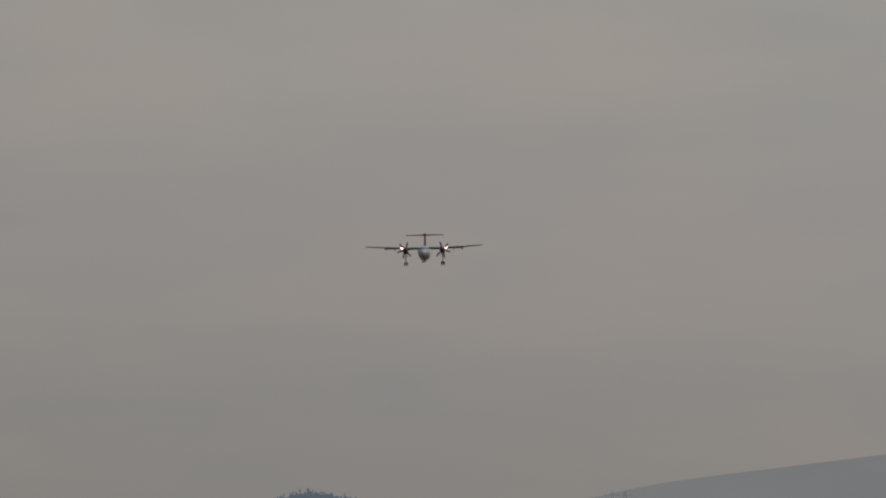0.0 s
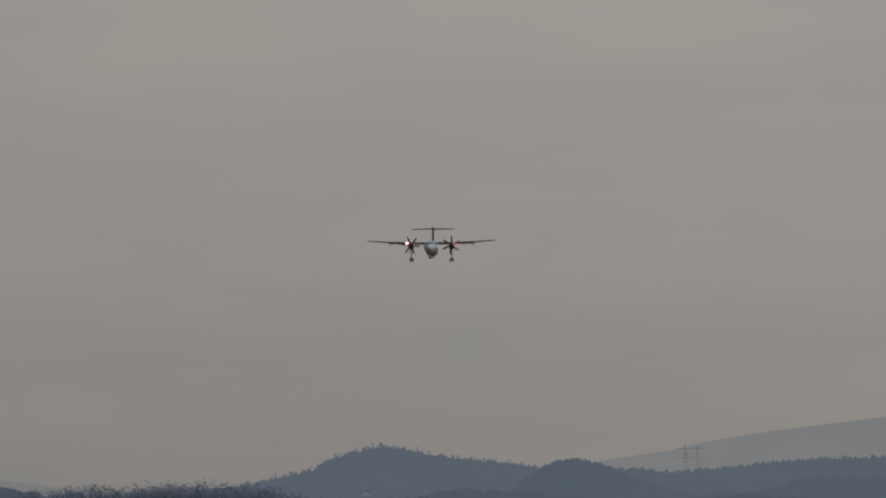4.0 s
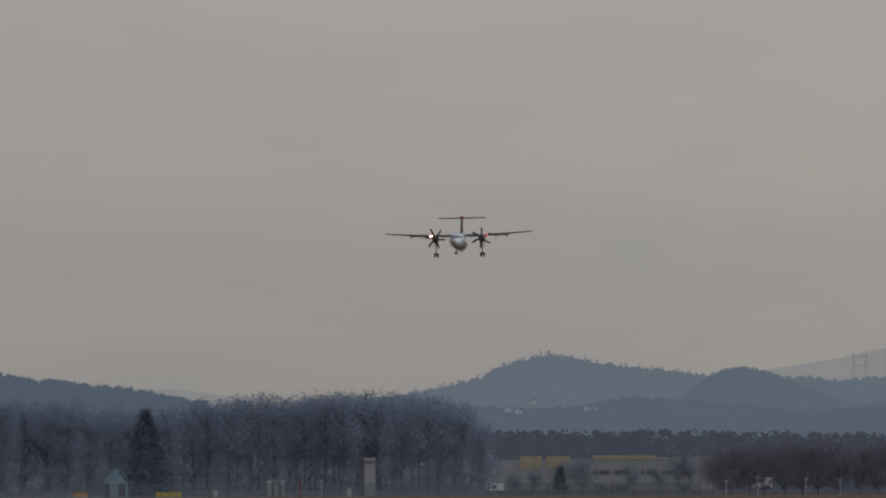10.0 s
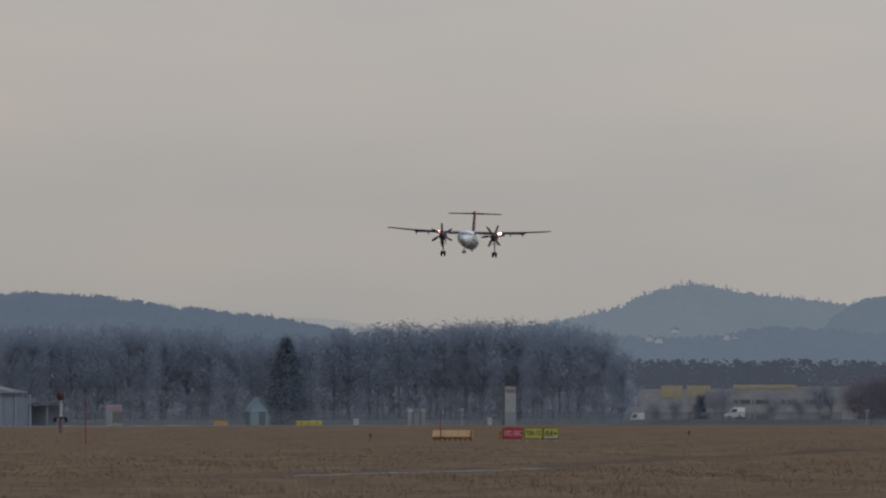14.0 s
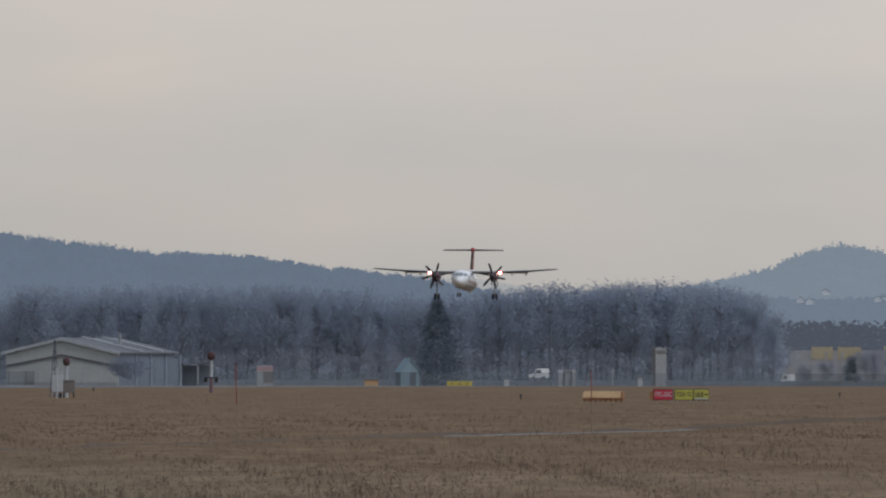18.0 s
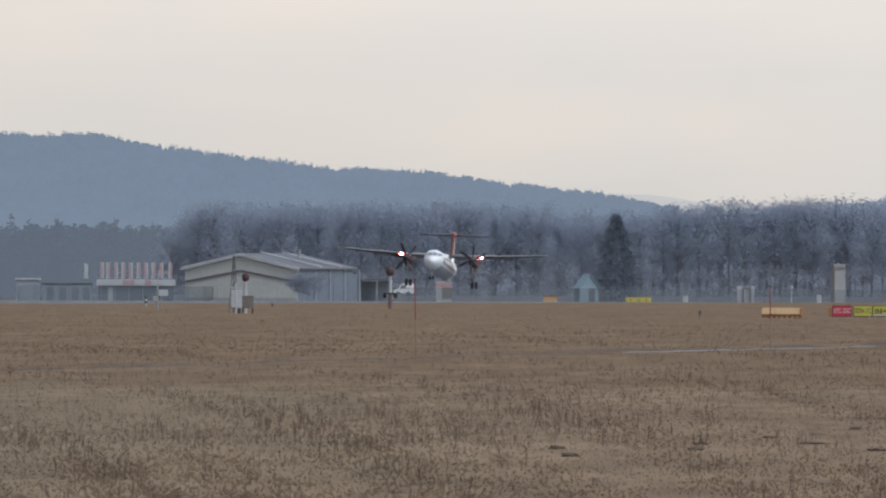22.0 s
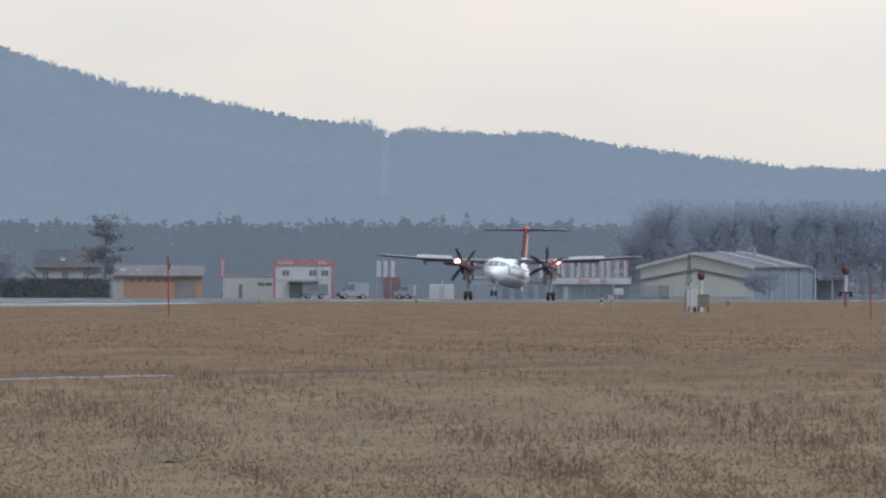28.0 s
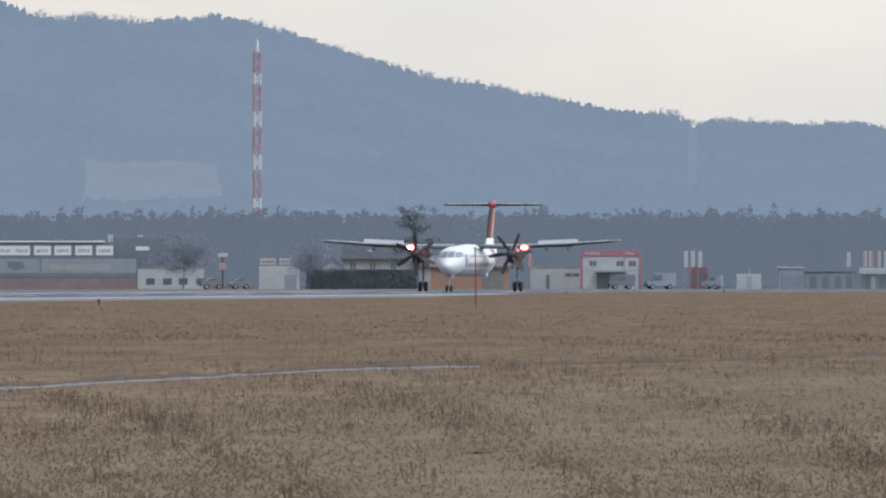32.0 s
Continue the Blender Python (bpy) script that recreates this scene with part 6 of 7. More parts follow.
def brick_hall():
    d = 2100.0
    q = k(d)
    root = thing("brick_building", facing(-1569, d), "long low building with orange walls and brown roof", "building")
    w = 80 * q
    e, t = rise(0, d) - land(d), rise(-17, d) - land(d)
    part("wall", boxed(-w + 0.3, w - 0.2, 0, 7, -0.3, e), M_BRICK, root, "orange brick wall")
    part("grey_bay", boxed(-w, -w + 1.5, -0.06, 7, -0.3, e - 0.2), M_STONE, root, "grey rendered bay")
    part("roof", loft([[(-w - 0.2, -0.5, e - 0.05), (-w - 0.2, 3.5, t), (-w - 0.2, 7.5, e - 0.05), (-w - 0.2, 7.5, e + 0.15), (-w - 0.2, 3.5, t + 0.2), (-w - 0.2, -0.5, e + 0.15)],
                       [(w + 0.2, -0.5, e - 0.05), (w + 0.2, 3.5, t), (w + 0.2, 7.5, e - 0.05), (w + 0.2, 7.5, e + 0.15), (w + 0.2, 3.5, t + 0.2), (w + 0.2, -0.5, e + 0.15)]]), M_ROOFBROWN, root, "brown corrugated roof")
    part("roof_light", boxed(-w + 0.4, -w + 1.9, 1.2, 2.0, t - 0.75, t - 0.2), M_OFFWHITE, root, "pale roof light")
    part("roof_light", boxed(-w + 3.2, -w + 4.0, 1.2, 2.0, t - 0.75, t - 0.2), M_OFFWHITE, root, "pale roof light")
    part("roof_pipe", tubed((1.6, 2, t - 0.6), (1.6, 2, t + 0.5), 0.1), M_BLACK, root)
    for i in range(6):
        x = -w + 2.8 + i * 1.15
        part("slot_window", boxed(x - 0.35, x + 0.35, -0.03, 0.02, e - 0.75, e - 0.35), M_PANE, root)
    part("gate", boxed(w - 4.0, w - 1.0, -0.05, 0.02, -0.1, e - 0.35), M_ROOFBROWN, root, "brown gate")
    # house with hedge
    d = 2130.0
    q = k(d)
    root = thing("house", facing(-1728, d), "white house with a big dark roof behind a hedge", "house")
    w = 62 * q
    e, t = rise(-13, d) - land(d), rise(-43, d) - land(d)
    part("wall", boxed(-w + 0.3, w - 0.3, 0, 8, -0.3, e + 0.1), M_STONE, root, "pale rendered wall")
    part("roof", loft([[(x, -0.6, e), (x * 0.93, 4, t), (x, 8.6, e), (x, 8.6, e + 0.2), (x * 0.93, 4, t + 0.25), (x, -0.6, e + 0.2)] for x in (-w, w)]), M_ROOFDARK, root, "dark tiled roof")
    part("skylight", boxed(-1.1, -0.4, 0.9, 1.3, e + 1.1, e + 1.5), M_OFFWHITE, root, "bright skylight")
    for x in (-3.2, -0.4, 2.6):
        window_on(root, x - 0.5, x + 0.5, e - 1.5, e - 0.3)
    root = thing("garden_house", facing(-1804, 2110), "small white gabled garden house", "house")
    w, e, t = 27 * q, 2.5, 4.3
    part("wall", prism([(-w + 0.2, -0.3), (w - 0.2, -0.3), (w - 0.2, e), (0, t - 0.2), (-w + 0.2, e)], 0, 5), M_OFFWHITE, root, "white gable wall")
    for s in (1, -1):
        part("roof", loft([[(s * w, y, e - 0.1), (0, y, t), (0, y, t + 0.2), (s * w, y, e + 0.1)] for y in (-0.4, 5.4)]), M_ROOFDARK, root, "dark roof")
    part("window", boxed(-0.45, 0.45, -0.03, 0.02, 2.2, 3.0), M_PANE, root)
    hedge(-1752, 2075, 100, 34, "dark trimmed evergreen hedge", 5)


def hedge(b, d, half, tall, label, seed):
    """A trimmed hedge of many leaf clumps over a stem core."""
    rng = random.Random(seed)
    q = k(d)
    w, h = half * q, tall * q
    root = thing("hedge", facing(b, d), label, "hedge")
    part("core", boxed(-w + 0.2, w - 0.2, 0.25, 1.2, -0.3, h - 0.25), M_HEDGE, root, "dark stems")
    tv, tf = [], []
    for _ in range(2600):
        p = Vector((rng.uniform(-w, w), rng.choice((rng.uniform(0, 0.3), rng.uniform(0, 1.4))), 0))
        p.z = rng.uniform(0, h) if p.y < 0.35 else h - rng.uniform(0, 0.3)
        s = rng.uniform(0.10, 0.24)
        n = len(tv)
        for _ in range(4):
            tv.append((p.x + rng.uniform(-s, s), p.y + rng.uniform(-s, s), p.z + rng.uniform(-s, s)))
        tf += [(n, n + 1, n + 2), (n, n + 2, n + 3), (n, n + 3, n + 1), (n + 1, n + 3, n + 2)]
    o = new("leaves", mesh_from("leaves", tv, tf, M_HEDGE))
    o.parent = root


def store():
    d = 2100.0
    q = k(d)
    rng = random.Random(9)
    root = thing("store_building", facing(-2330, d), "long grey store with dark band of white sign panels", "store")
    x0, x1 = -260 * q, 179 * q
    base = lambda v: rise(v, d) - land(d)
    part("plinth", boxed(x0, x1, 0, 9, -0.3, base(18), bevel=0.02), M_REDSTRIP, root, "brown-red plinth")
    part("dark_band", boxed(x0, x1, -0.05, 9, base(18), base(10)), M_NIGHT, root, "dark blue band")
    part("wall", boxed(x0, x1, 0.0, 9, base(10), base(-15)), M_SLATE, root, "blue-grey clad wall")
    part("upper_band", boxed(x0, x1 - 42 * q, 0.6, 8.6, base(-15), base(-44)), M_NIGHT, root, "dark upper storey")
    part("roof_edge", boxed(x0, x1 - 55 * q, 0.3, 8.8, base(-44), base(-47)), M_SIGNWHITE, root, "white roof edge")
    for b in (-2558, -2522, -2485, -2448, -2416, -2384, -2354, -2317, -2281, -2244, -2207):
        c = (b + 2330) * q
        p = part("sign_panel", boxed(c - 15 * q, c + 15 * q, 0.50, 0.60, base(-21), base(-38), bevel=0.02), M_SIGNWHITE, root, "white sign panel with dark bars")
        bars(p, M_SLATE, c - 11 * q, c + 11 * q, base(-26), base(-32), 0.499, 5, rng)
    part("wall_sign", boxed((-2305 + 2330) * q, (-2197 + 2330) * q, -0.04, 0.0, base(5), base(-5)), M_STONE, root, "pale wall sign")
    bars(root, M_SLATE, (-2240 + 2330) * q, (-2205 + 2330) * q, base(2), base(-3), -0.041, 5, rng)
    part("wall_motif", prism([((-2380 + 2330) * q, base(-12)), ((-2352 + 2330) * q, base(-9)), ((-2348 + 2330) * q, base(2)), ((-2366 + 2330) * q, base(7)), ((-2378 + 2330) * q, base(0))], -0.03, 0.0), M_NIGHT, root, "dark painted motif")
    part("wall_seam", boxed((-2322 + 2330) * q, (-2319 + 2330) * q, -0.06, 0.0, base(10), base(-15)), M_NIGHT, root)
    root = thing("dark_hall", facing(-2146, d + 10), "tall dark blue clad hall with a small white sign", "hall")
    w = 44 * q
    part("wall", boxed(-w, w, 0, 9, -0.3, base(-54), bevel=0.03), M_NIGHT, root)
    part("sign", boxed(-6 * q, 18 * q, -0.05, 0, base(-30), base(-37)), M_SIGNWHITE, root, "small white sign")
    for b, v0, v1 in ((-2198, -45, -58), (-2145, -54, -58)):
        part("roof_unit", boxed((b - 4 + 2146) * q, (b + 6 + 2146) * q, 1, 3, base(v0), base(v1)), M_OFFWHITE, root, "white roof unit")
    root, w, h = post_box("white_garage", -2149, -2031, 2, 38, 2080, M_OFFWHITE, "long low white garage with dark openings", "garage", 5)
    for b in (-2126, -2096, -2068, -2031 - 6):
        x = (b + 2090) * k(2080)
        part("opening", boxed(x - 0.6, x + 0.6, -0.03, 0.02, 0.6, 1.5), M_DOOR, root, "dark opening")
    part("roof_edge", boxed(-w - 0.1, w + 0.1, -0.1, 5.1, h, h + 0.1), M_GREYPANEL, root)
    root, w, h = post_box("white_shop", -1934, -1862, -2, 38, 2100, M_OFFWHITE, "white shop with two pale roof signs", "shop", 5)
    for x in (-w * 0.6, w * 0.35):
        part("roof_sign", boxed(x - 1.0, x + 1.2, 0.1, 0.3, h + 0.2, h + 1.1), M_OFFWHITE, root, "pale roof sign")
        bars(root, M_BROWNBOX, x - 0.8, x + 1.0, h + 0.45, h + 0.8, 0.099, 5, rng)
        part("roof_strip", boxed(x - 1.0, x + 1.2, 0.05, 0.35, h, h + 0.2), M_REDSTRIP, root)
    part("door", boxed(w * 0.25, w * 0.85, -0.03, 0.02, 0, 2.0), M_SLATE, root)
    root = thing("price_sign", facing(-1998, 2050), "red and white roadside sign on a post", "sign")
    q2 = k(2050)
    part("post", tubed((0, 0, -0.2), (0, 0, 4.8), 0.09), M_BLACK, root)
    part("board", boxed(-9 * q2, 9 * q2, -0.1, 0.1, rise(-18, 2050) - land(2050), rise(-25, 2050) - land(2050)), M_OFFWHITE, root, "white board")
    part("red_box", boxed(-7 * q2, 7 * q2, -0.14, 0.14, rise(4, 2050) - land(2050), rise(-8, 2050) - land(2050)), M_BANNER, root, "red box")
    for b, s in ((-2016, 3.4), (-1966, 3.2)):
        van(facing(b, 2062, 6), "dark parked car with a pale roof", M_CARDARK, s, 1.6, "car")
    bare_tree("bare_tree", rise(-70, 2060) - land(2060), 4.2, 61, 3400, M_BARK, label="bushy dark leafless tree by white garages", at=facing(-2068, 2060))
    bare_tree("bare_tree", rise(-48, 2070) - land(2070), 3.2, 62, 1800, M_BARK, label="leafless tree beside a white shop", at=facing(-1846, 2070))
    bare_tree("bare_tree", rise(-14, 2100) - land(2100), 3.4, 63, 3800, M_BARK, label="low bushy bare tree before the hall", at=facing(-500, 2105))
    bare_tree("bare_tree", rise(-55, 2105) - land(2105), 3.0, 64, 1500, M_BARK, label="leafless garden tree by a house", at=facing(-1842, 2105))


def pine(b, d, top, seed):
    """An open-crowned pine: bare stem and separate needle tufts."""
    rng = random.Random(seed)
    root = thing("pine_tree", facing(b, d), "tall thin-crowned pine beside a hedge", "tree")
    h = rise(top, d) - land(d)
    part("trunk", tubed((0, 0, -0.3), (0.2, 0, h * 0.95), 0.22, 0.05, 8), M_BARK, root)
    tv, tf, lv, lf = [], [], [], []
    for i in range(46):
        z = h * rng.uniform(0.26, 0.98)
        a = rng.uniform(0, 6.283)
        r = (5.2 - 3.2 * z / h) * rng.uniform(0.4, 1.1)
        e = Vector((r * math.cos(a), r * math.sin(a), z + rng.uniform(-0.2, 0.6)))
        twig(lv, lf, Vector((0.1, 0, z - 0.3)), e, 0.05, rng)
        for _ in range(36):
            p = e.lerp(Vector((0.1, 0, z)), rng.uniform(0, 0.55)) + Vector((rng.gauss(0, 0.45), rng.gauss(0, 0.45), rng.gauss(0, 0.22)))
            twig(tv, tf, p, p + Vector((rng.uniform(-0.4, 0.4), rng.uniform(-0.4, 0.4), rng.uniform(-0.1, 0.4))), rng.uniform(0.05, 0.09), rng)
    o = new("branchwork", mesh_from("branchwork", lv, lf, M_BARK))
    o.parent = root
    o = new("crown", mesh_from("crown", tv, tf, M_PINE))
    o.parent = root


def radio_mast():
    d = 3300.0
    q = k(d)
    root = thing("radio_mast", facing(-1937, d), "tall red and white banded lattice radio mast", "mast")
    h = rise(-381, d) - land(d)
    w = 5.4 * q
    vb = [40, -105, -122, -172, -200, -248, -276, -323, -343, -381]
    for i in range(len(vb) - 1):
        z0, z1 = rise(vb[i], d) - land(d), rise(vb[i + 1], d) - land(d)
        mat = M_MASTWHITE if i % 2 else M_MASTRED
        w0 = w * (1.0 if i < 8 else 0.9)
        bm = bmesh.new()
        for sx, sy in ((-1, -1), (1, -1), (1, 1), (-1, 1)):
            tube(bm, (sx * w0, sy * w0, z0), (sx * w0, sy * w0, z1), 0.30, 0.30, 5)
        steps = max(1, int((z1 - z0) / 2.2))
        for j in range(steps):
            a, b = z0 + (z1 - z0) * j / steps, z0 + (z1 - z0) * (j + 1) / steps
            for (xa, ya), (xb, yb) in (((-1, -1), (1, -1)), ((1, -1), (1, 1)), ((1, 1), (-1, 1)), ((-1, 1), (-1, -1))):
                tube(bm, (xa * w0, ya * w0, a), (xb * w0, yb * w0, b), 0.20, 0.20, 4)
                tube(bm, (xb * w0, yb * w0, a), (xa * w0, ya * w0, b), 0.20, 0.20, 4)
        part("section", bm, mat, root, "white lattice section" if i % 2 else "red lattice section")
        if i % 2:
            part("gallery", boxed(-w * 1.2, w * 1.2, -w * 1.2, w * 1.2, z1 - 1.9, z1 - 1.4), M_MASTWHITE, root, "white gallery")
    part("antenna", tubed((0, 0, h), (0, 0, h + 2.8), 0.40, 0.25, 8), M_PYLON, root, "pale top antenna")


def pylons():
    """Power line towers on the ridge and the lookout on the hilltop."""
    d = 4640.0
    q = k(d)
    for b in (1300, 1322):
        root = thing("power_pylon", facing(b, d), "grey steel lattice power pylon on the ridge", "pylon", "power pylons")
        z0, z1 = rise(-155, d), rise(-213, d)
        z0 -= land(d)
        z1 -= land(d)
        for sx, sy in ((-1, -1), (1, -1), (1, 1), (-1, 1)):
            part("leg", tubed((sx * 0.9, sy * 0.9, z0 - 6), (sx * 0.25, sy * 0.25, z1), 0.07, n=5), M_PYLON, root)
        for zz, ww in ((z1 - 1.2, 2.6), (z1 - 4.0, 3.2)):
            part("arm", tubed((-ww, 0, zz), (ww, 0, zz), 0.07, n=5), M_PYLON, root)
        for j in range(5):
            a, c = z0 + (z1 - z0) * j / 5, z0 + (z1 - z0) * (j + 1) / 5
            wa, wc = 0.8 - 0.5 * j / 5, 0.8 - 0.5 * (j + 1) / 5
            part("brace", tubed((-wa, 0, a), (wc, 0, c), 0.04, n=4), M_PYLON, root)
            part("brace", tubed((wa, 0, a), (-wc, 0, c), 0.04, n=4), M_PYLON, root)
    d = 4555.0
    root = thing("lookout_tower", facing(761, d), "small lookout tower on the wooded hilltop", "tower")
    z = rise(-206, d) - land(d)
    # tower and house roofs borrow the hills' haze glow
    part("shaft", boxed(-0.3, 0.3, -0.3, 0.3, z - 2, z + 2.2), M_HILL_MID, root)
    part("cap", boxed(-0.5, 0.5, -0.5, 0.5, z + 1.6, z + 2.0), M_HILL_MID, root)
    for b, v in ((707, -117), (828, -122), (690, -120), (735, -134), (840, -121)):
        root = thing("hillside_house", facing(b, 4195), "tiny pale house on the hazy slope", "house", "houses on the slope")
        z = rise(v, 4195) - land(4195)
        part("wall", prism([(-1.1, z - 1.6), (1.1, z - 1.6), (1.1, z - 0.5), (0, z + 0.1), (-1.1, z - 0.5)], 0, 3), M_HILLHOUSE, root)
        part("roof", prism([(-1.3, z - 0.6), (0, z + 0.12), (1.3, z - 0.6), (1.3, z - 0.45), (0, z + 0.28), (-1.3, z - 0.45)], -0.2, 3.2), M_HILL_LOW, root)


# steel and wall colours are lifted towards the haze of the far ridge
M_PYLON = material("hazed_steel", (0.560, 0.570, 0.580), 0.7, 0.2, 0.1, 0.5)
M_HILLHOUSE = material("hazed_white_wall", (0.560, 0.585, 0.615), 0.8, 0, 0.1, 0.3)


def factory():
    d = 2800.0
    q = k(d)
    base = lambda v: rise(v, d) - land(d)
    root = thing("factory", facing(850, d), "long pale factory with ochre parapet panels and dark windows", "factory")
    x = lambda b: (b - 850) * q
    part("wall", boxed(x(640), x(1062), 0, 14, -0.3, base(-26)), M_FACTORY, root, "pale grey wall")
    part("parapet", boxed(x(838), x(950), -0.1, 14, base(-26), base(-33)), M_YELLOWBAND, root, "ochre parapet")
    for b0, b1 in ((710, 748), (756, 798)):
        part("ochre_panel", boxed(x(b0), x(b1), -0.12, 0.0, base(-10), base(-32)), M_YELLOWBAND, root, "ochre panel")
    part("parapet", boxed(x(950), x(1060), -0.05, 14, base(-26), base(-30)), M_STONE, root, "grey parapet")
    for b0, b1 in ((838, 868), (872, 902), (922, 950), (960, 990), (998, 1020)):
        part("window_band", boxed(x(b0), x(b1), -0.06, 0.02, base(1), base(-7)), M_PANE, root, "dark window band")
    for b0, b1, v in ((842, 862, 22), (870, 900, 22), (990, 1010, 22)):
        part("gate", boxed(x(b0), x(b1), -0.07, 0.02, -0.1, base(v - 2)), M_NIGHT, root, "dark gate")
    for i in range(15):
        b = 650 + i * 28
        part("pilaster", boxed(x(b), x(b + 4), -0.14, 0.0, -0.2, base(-24)), M_STONE, root)
    part("low_wing", boxed(x(642), x(690), -2.5, 0.0, -0.3, base(-6)), M_STONE, root, "grey low wing")
    part("roof_vent", boxed(x(878), x(883), 1, 2, base(-26), base(-30)), M_BLACK, root)
    van(facing(661, 2700, 24), "white delivery van parked by the fence", M_CAR, 3.6, 2.2)
    rng = random.Random(77)
    for b, t, s in ((700, -4, 2.0), (735, -12, 2.2), (822, -34, 3.2), (806, -30, 2.8), (905, -22, 2.4), (952, -18, 2.2), (990, -36, 3.0), (1010, -48, 3.4), (625, -70, 3.4), (655, -40, 2.6)):
        bare_tree("bare_tree", rise(t, 2740) - land(2740), s, 100 + b, 1000, M_BARK, label="thin leafless tree before the factory", group="trees before the factory", at=facing(b, 2740 + rng.uniform(-20, 20)))
    spruce("young_spruce", rise(-14, 2720) - land(2720), 3.0, 15, facing(780, 2720), "small dark spruce before the factory", boughs=140)


def east_bushes():
    """Dense dark thicket with lamp posts on the right of the factory."""
    rng = random.Random(21)
    kinds = [bare_tree("thicket_tree", 9.5, 3.6, 200 + i, 1500, M_THICKET, "dense dark leafless thicket tree", "tree", "thicket", 0.12) for i in range(3)]
    crest = [(1040, -30), (1062, -52), (1100, -62), (1160, -66), (1300, -70), (1500, -76), (1900, -80)]
    used = [False] * 3
    for row, d in enumerate((2440, 2470, 2500)):
        b = 1052 + 8 * row
        while b < 1850:
            h = (rise(along(crest, b), d) - land(d)) * rng.uniform(0.85, 1.05)
            i = rng.randrange(3)
            s = h / 9.5
            m = facing(b, d, rng.uniform(0, 360)) @ Matrix.Diagonal((s, s, s, 1))
            if not used[i]:
                kinds[i].matrix_basis = m
                used[i] = True
            else:
                o = copy_thing(kinds[i], pose(0, 0, 0))
                o.matrix_basis = m
            b += rng.uniform(26, 40)
    for b, v in ((1074, 14), (1130, 8), (1276, 12), (1215, 10)):
        root = thing("lamp_post", facing(b, 2380), "pale lamp post before the thicket", "lamp", "lamp posts")
        h = rise(v, 2380) - land(2380)
        part("pole", tubed((0, 0, -0.2), (0, 0, h), 0.07, n=8), M_OFFWHITE, root)
        part("head", boxed(-0.4, 0.4, -0.2, 0.2, h, h + 0.2, bevel=0.03), M_OFFWHITE, root)


# twig colour lifted towards the distance haze
M_THICKET = soften(material("hazed_thicket_twigs", (0.270, 0.250, 0.290), 1.0, 0, 0.2, 0.1, island=0.15, spec=0.0))


def fence():
    """Wire fence beyond the runway end, post by post."""
    root = tagged(thing("perimeter_fence", pose(0, 0, 0), "grey-green wire mesh perimeter fence", "fence"), kind="structure")
    pts = []
    b = -1010.0
    while b < 1040:
        f = (b + 1010) / 1710
        pts.append(spot(b, 2085 + 330 * min(1.0, f)))
        b += 30
    post = part("post", tubed((0, 0, -0.3), (0, 0, 2.25), 0.04, n=6), M_DOOR, root, at=Matrix.Translation(pts[0]))
    for p in pts[1:]:
        share(post, Matrix.Translation(p), root)
    for p, q in zip(pts, pts[1:]):
        bm = bmesh.new()
        v = [bm.verts.new(c) for c in (p + Vector((0, 0, 0.05)), q + Vector((0, 0, 0.05)), q + Vector((0, 0, 2.1)), p + Vector((0, 0, 2.1)))]
        bm.faces.new(v)
        part("wire_panel", bm, M_FENCE, root)


def perimeter_road():
    """A road on a low bank beyond the fence."""
    verts, faces = [], []
    for i in range(62):
        b = -900 + i * 50
        for dd, z in ((-7, -0.3), (-4, 0.9), (4, 0.9), (7, -0.3)):
            verts.append(spot(b, 2470 + dd, z))
        if i:
            for j in range(3):
                p = 4 * i + j
                faces.append((p - 4, p - 3, p + 1, p))
    tagged(new("road", mesh_from("road", verts, faces, M_ASPHALT)), "grey perimeter road on a low bank", "road", kind="structure")


# ---- grass and weeds of the meadow ----
def fast_mesh(name, co, tri, mat):
    me = bpy.data.meshes.new(name)
    me.vertices.add(len(co))
    me.vertices.foreach_set("co", np.ascontiguousarray(co, dtype=np.float32).ravel())
    me.loops.add(tri.size)
    me.loops.foreach_set("vertex_index", np.ascontiguousarray(tri, dtype=np.int32).ravel())
    me.polygons.add(len(tri))
    me.polygons.foreach_set("loop_start", np.arange(0, tri.size, 3, dtype=np.int32))
    me.update(calc_edges=True)
    me.materials.append(mat)
    return me


def weed_template(rng):
    co, tri = [], []

    def sliver(p, q, w):
        p, q = np.array(p), np.array(q)
        n = len(co)
        side = np.array((w, 0.0, 0.0)) if abs((q - p)[0]) < abs((q - p)[2]) else np.array((0.0, 0.0, w))
        for c, f in ((p, 1.0), (q, 0.45)):
            co.append(c - side * f)
            co.append(c + side * f)
        tri.append((n, n + 1, n + 3))
        tri.append((n, n + 3, n + 2))

    lean = rng.uniform(-0.10, 0.10)
    for _ in range(rng.randrange(1, 5)):
        foot = rng.uniform(-0.22, 0.22)
        lx = foot + lean + rng.uniform(-0.12, 0.12)
        h = rng.uniform(0.55, 1.0)
        sliver((foot, 0, -0.05), (lx, 0, h), 0.012)
        # withered leaves and seed heads close to the stem
        for _ in range(rng.randrange(4, 8)):
            f = rng.uniform(0.25, 1.0)
            side = rng.choice((-1, 1))
            x, z = foot + (lx - foot) * f, h * f
            n, w, up = len(co), rng.uniform(0.03, 0.10), rng.uniform(-0.02, 0.09)
            co += [np.array((x, 0, z - 0.02)), np.array((x, 0, z + 0.03)), np.array((x + side * w, rng.uniform(-0.05, 0.05), z + up))]
            tri.append((n, n + 1, n + 2))
    return np.array(co), np.array(tri)


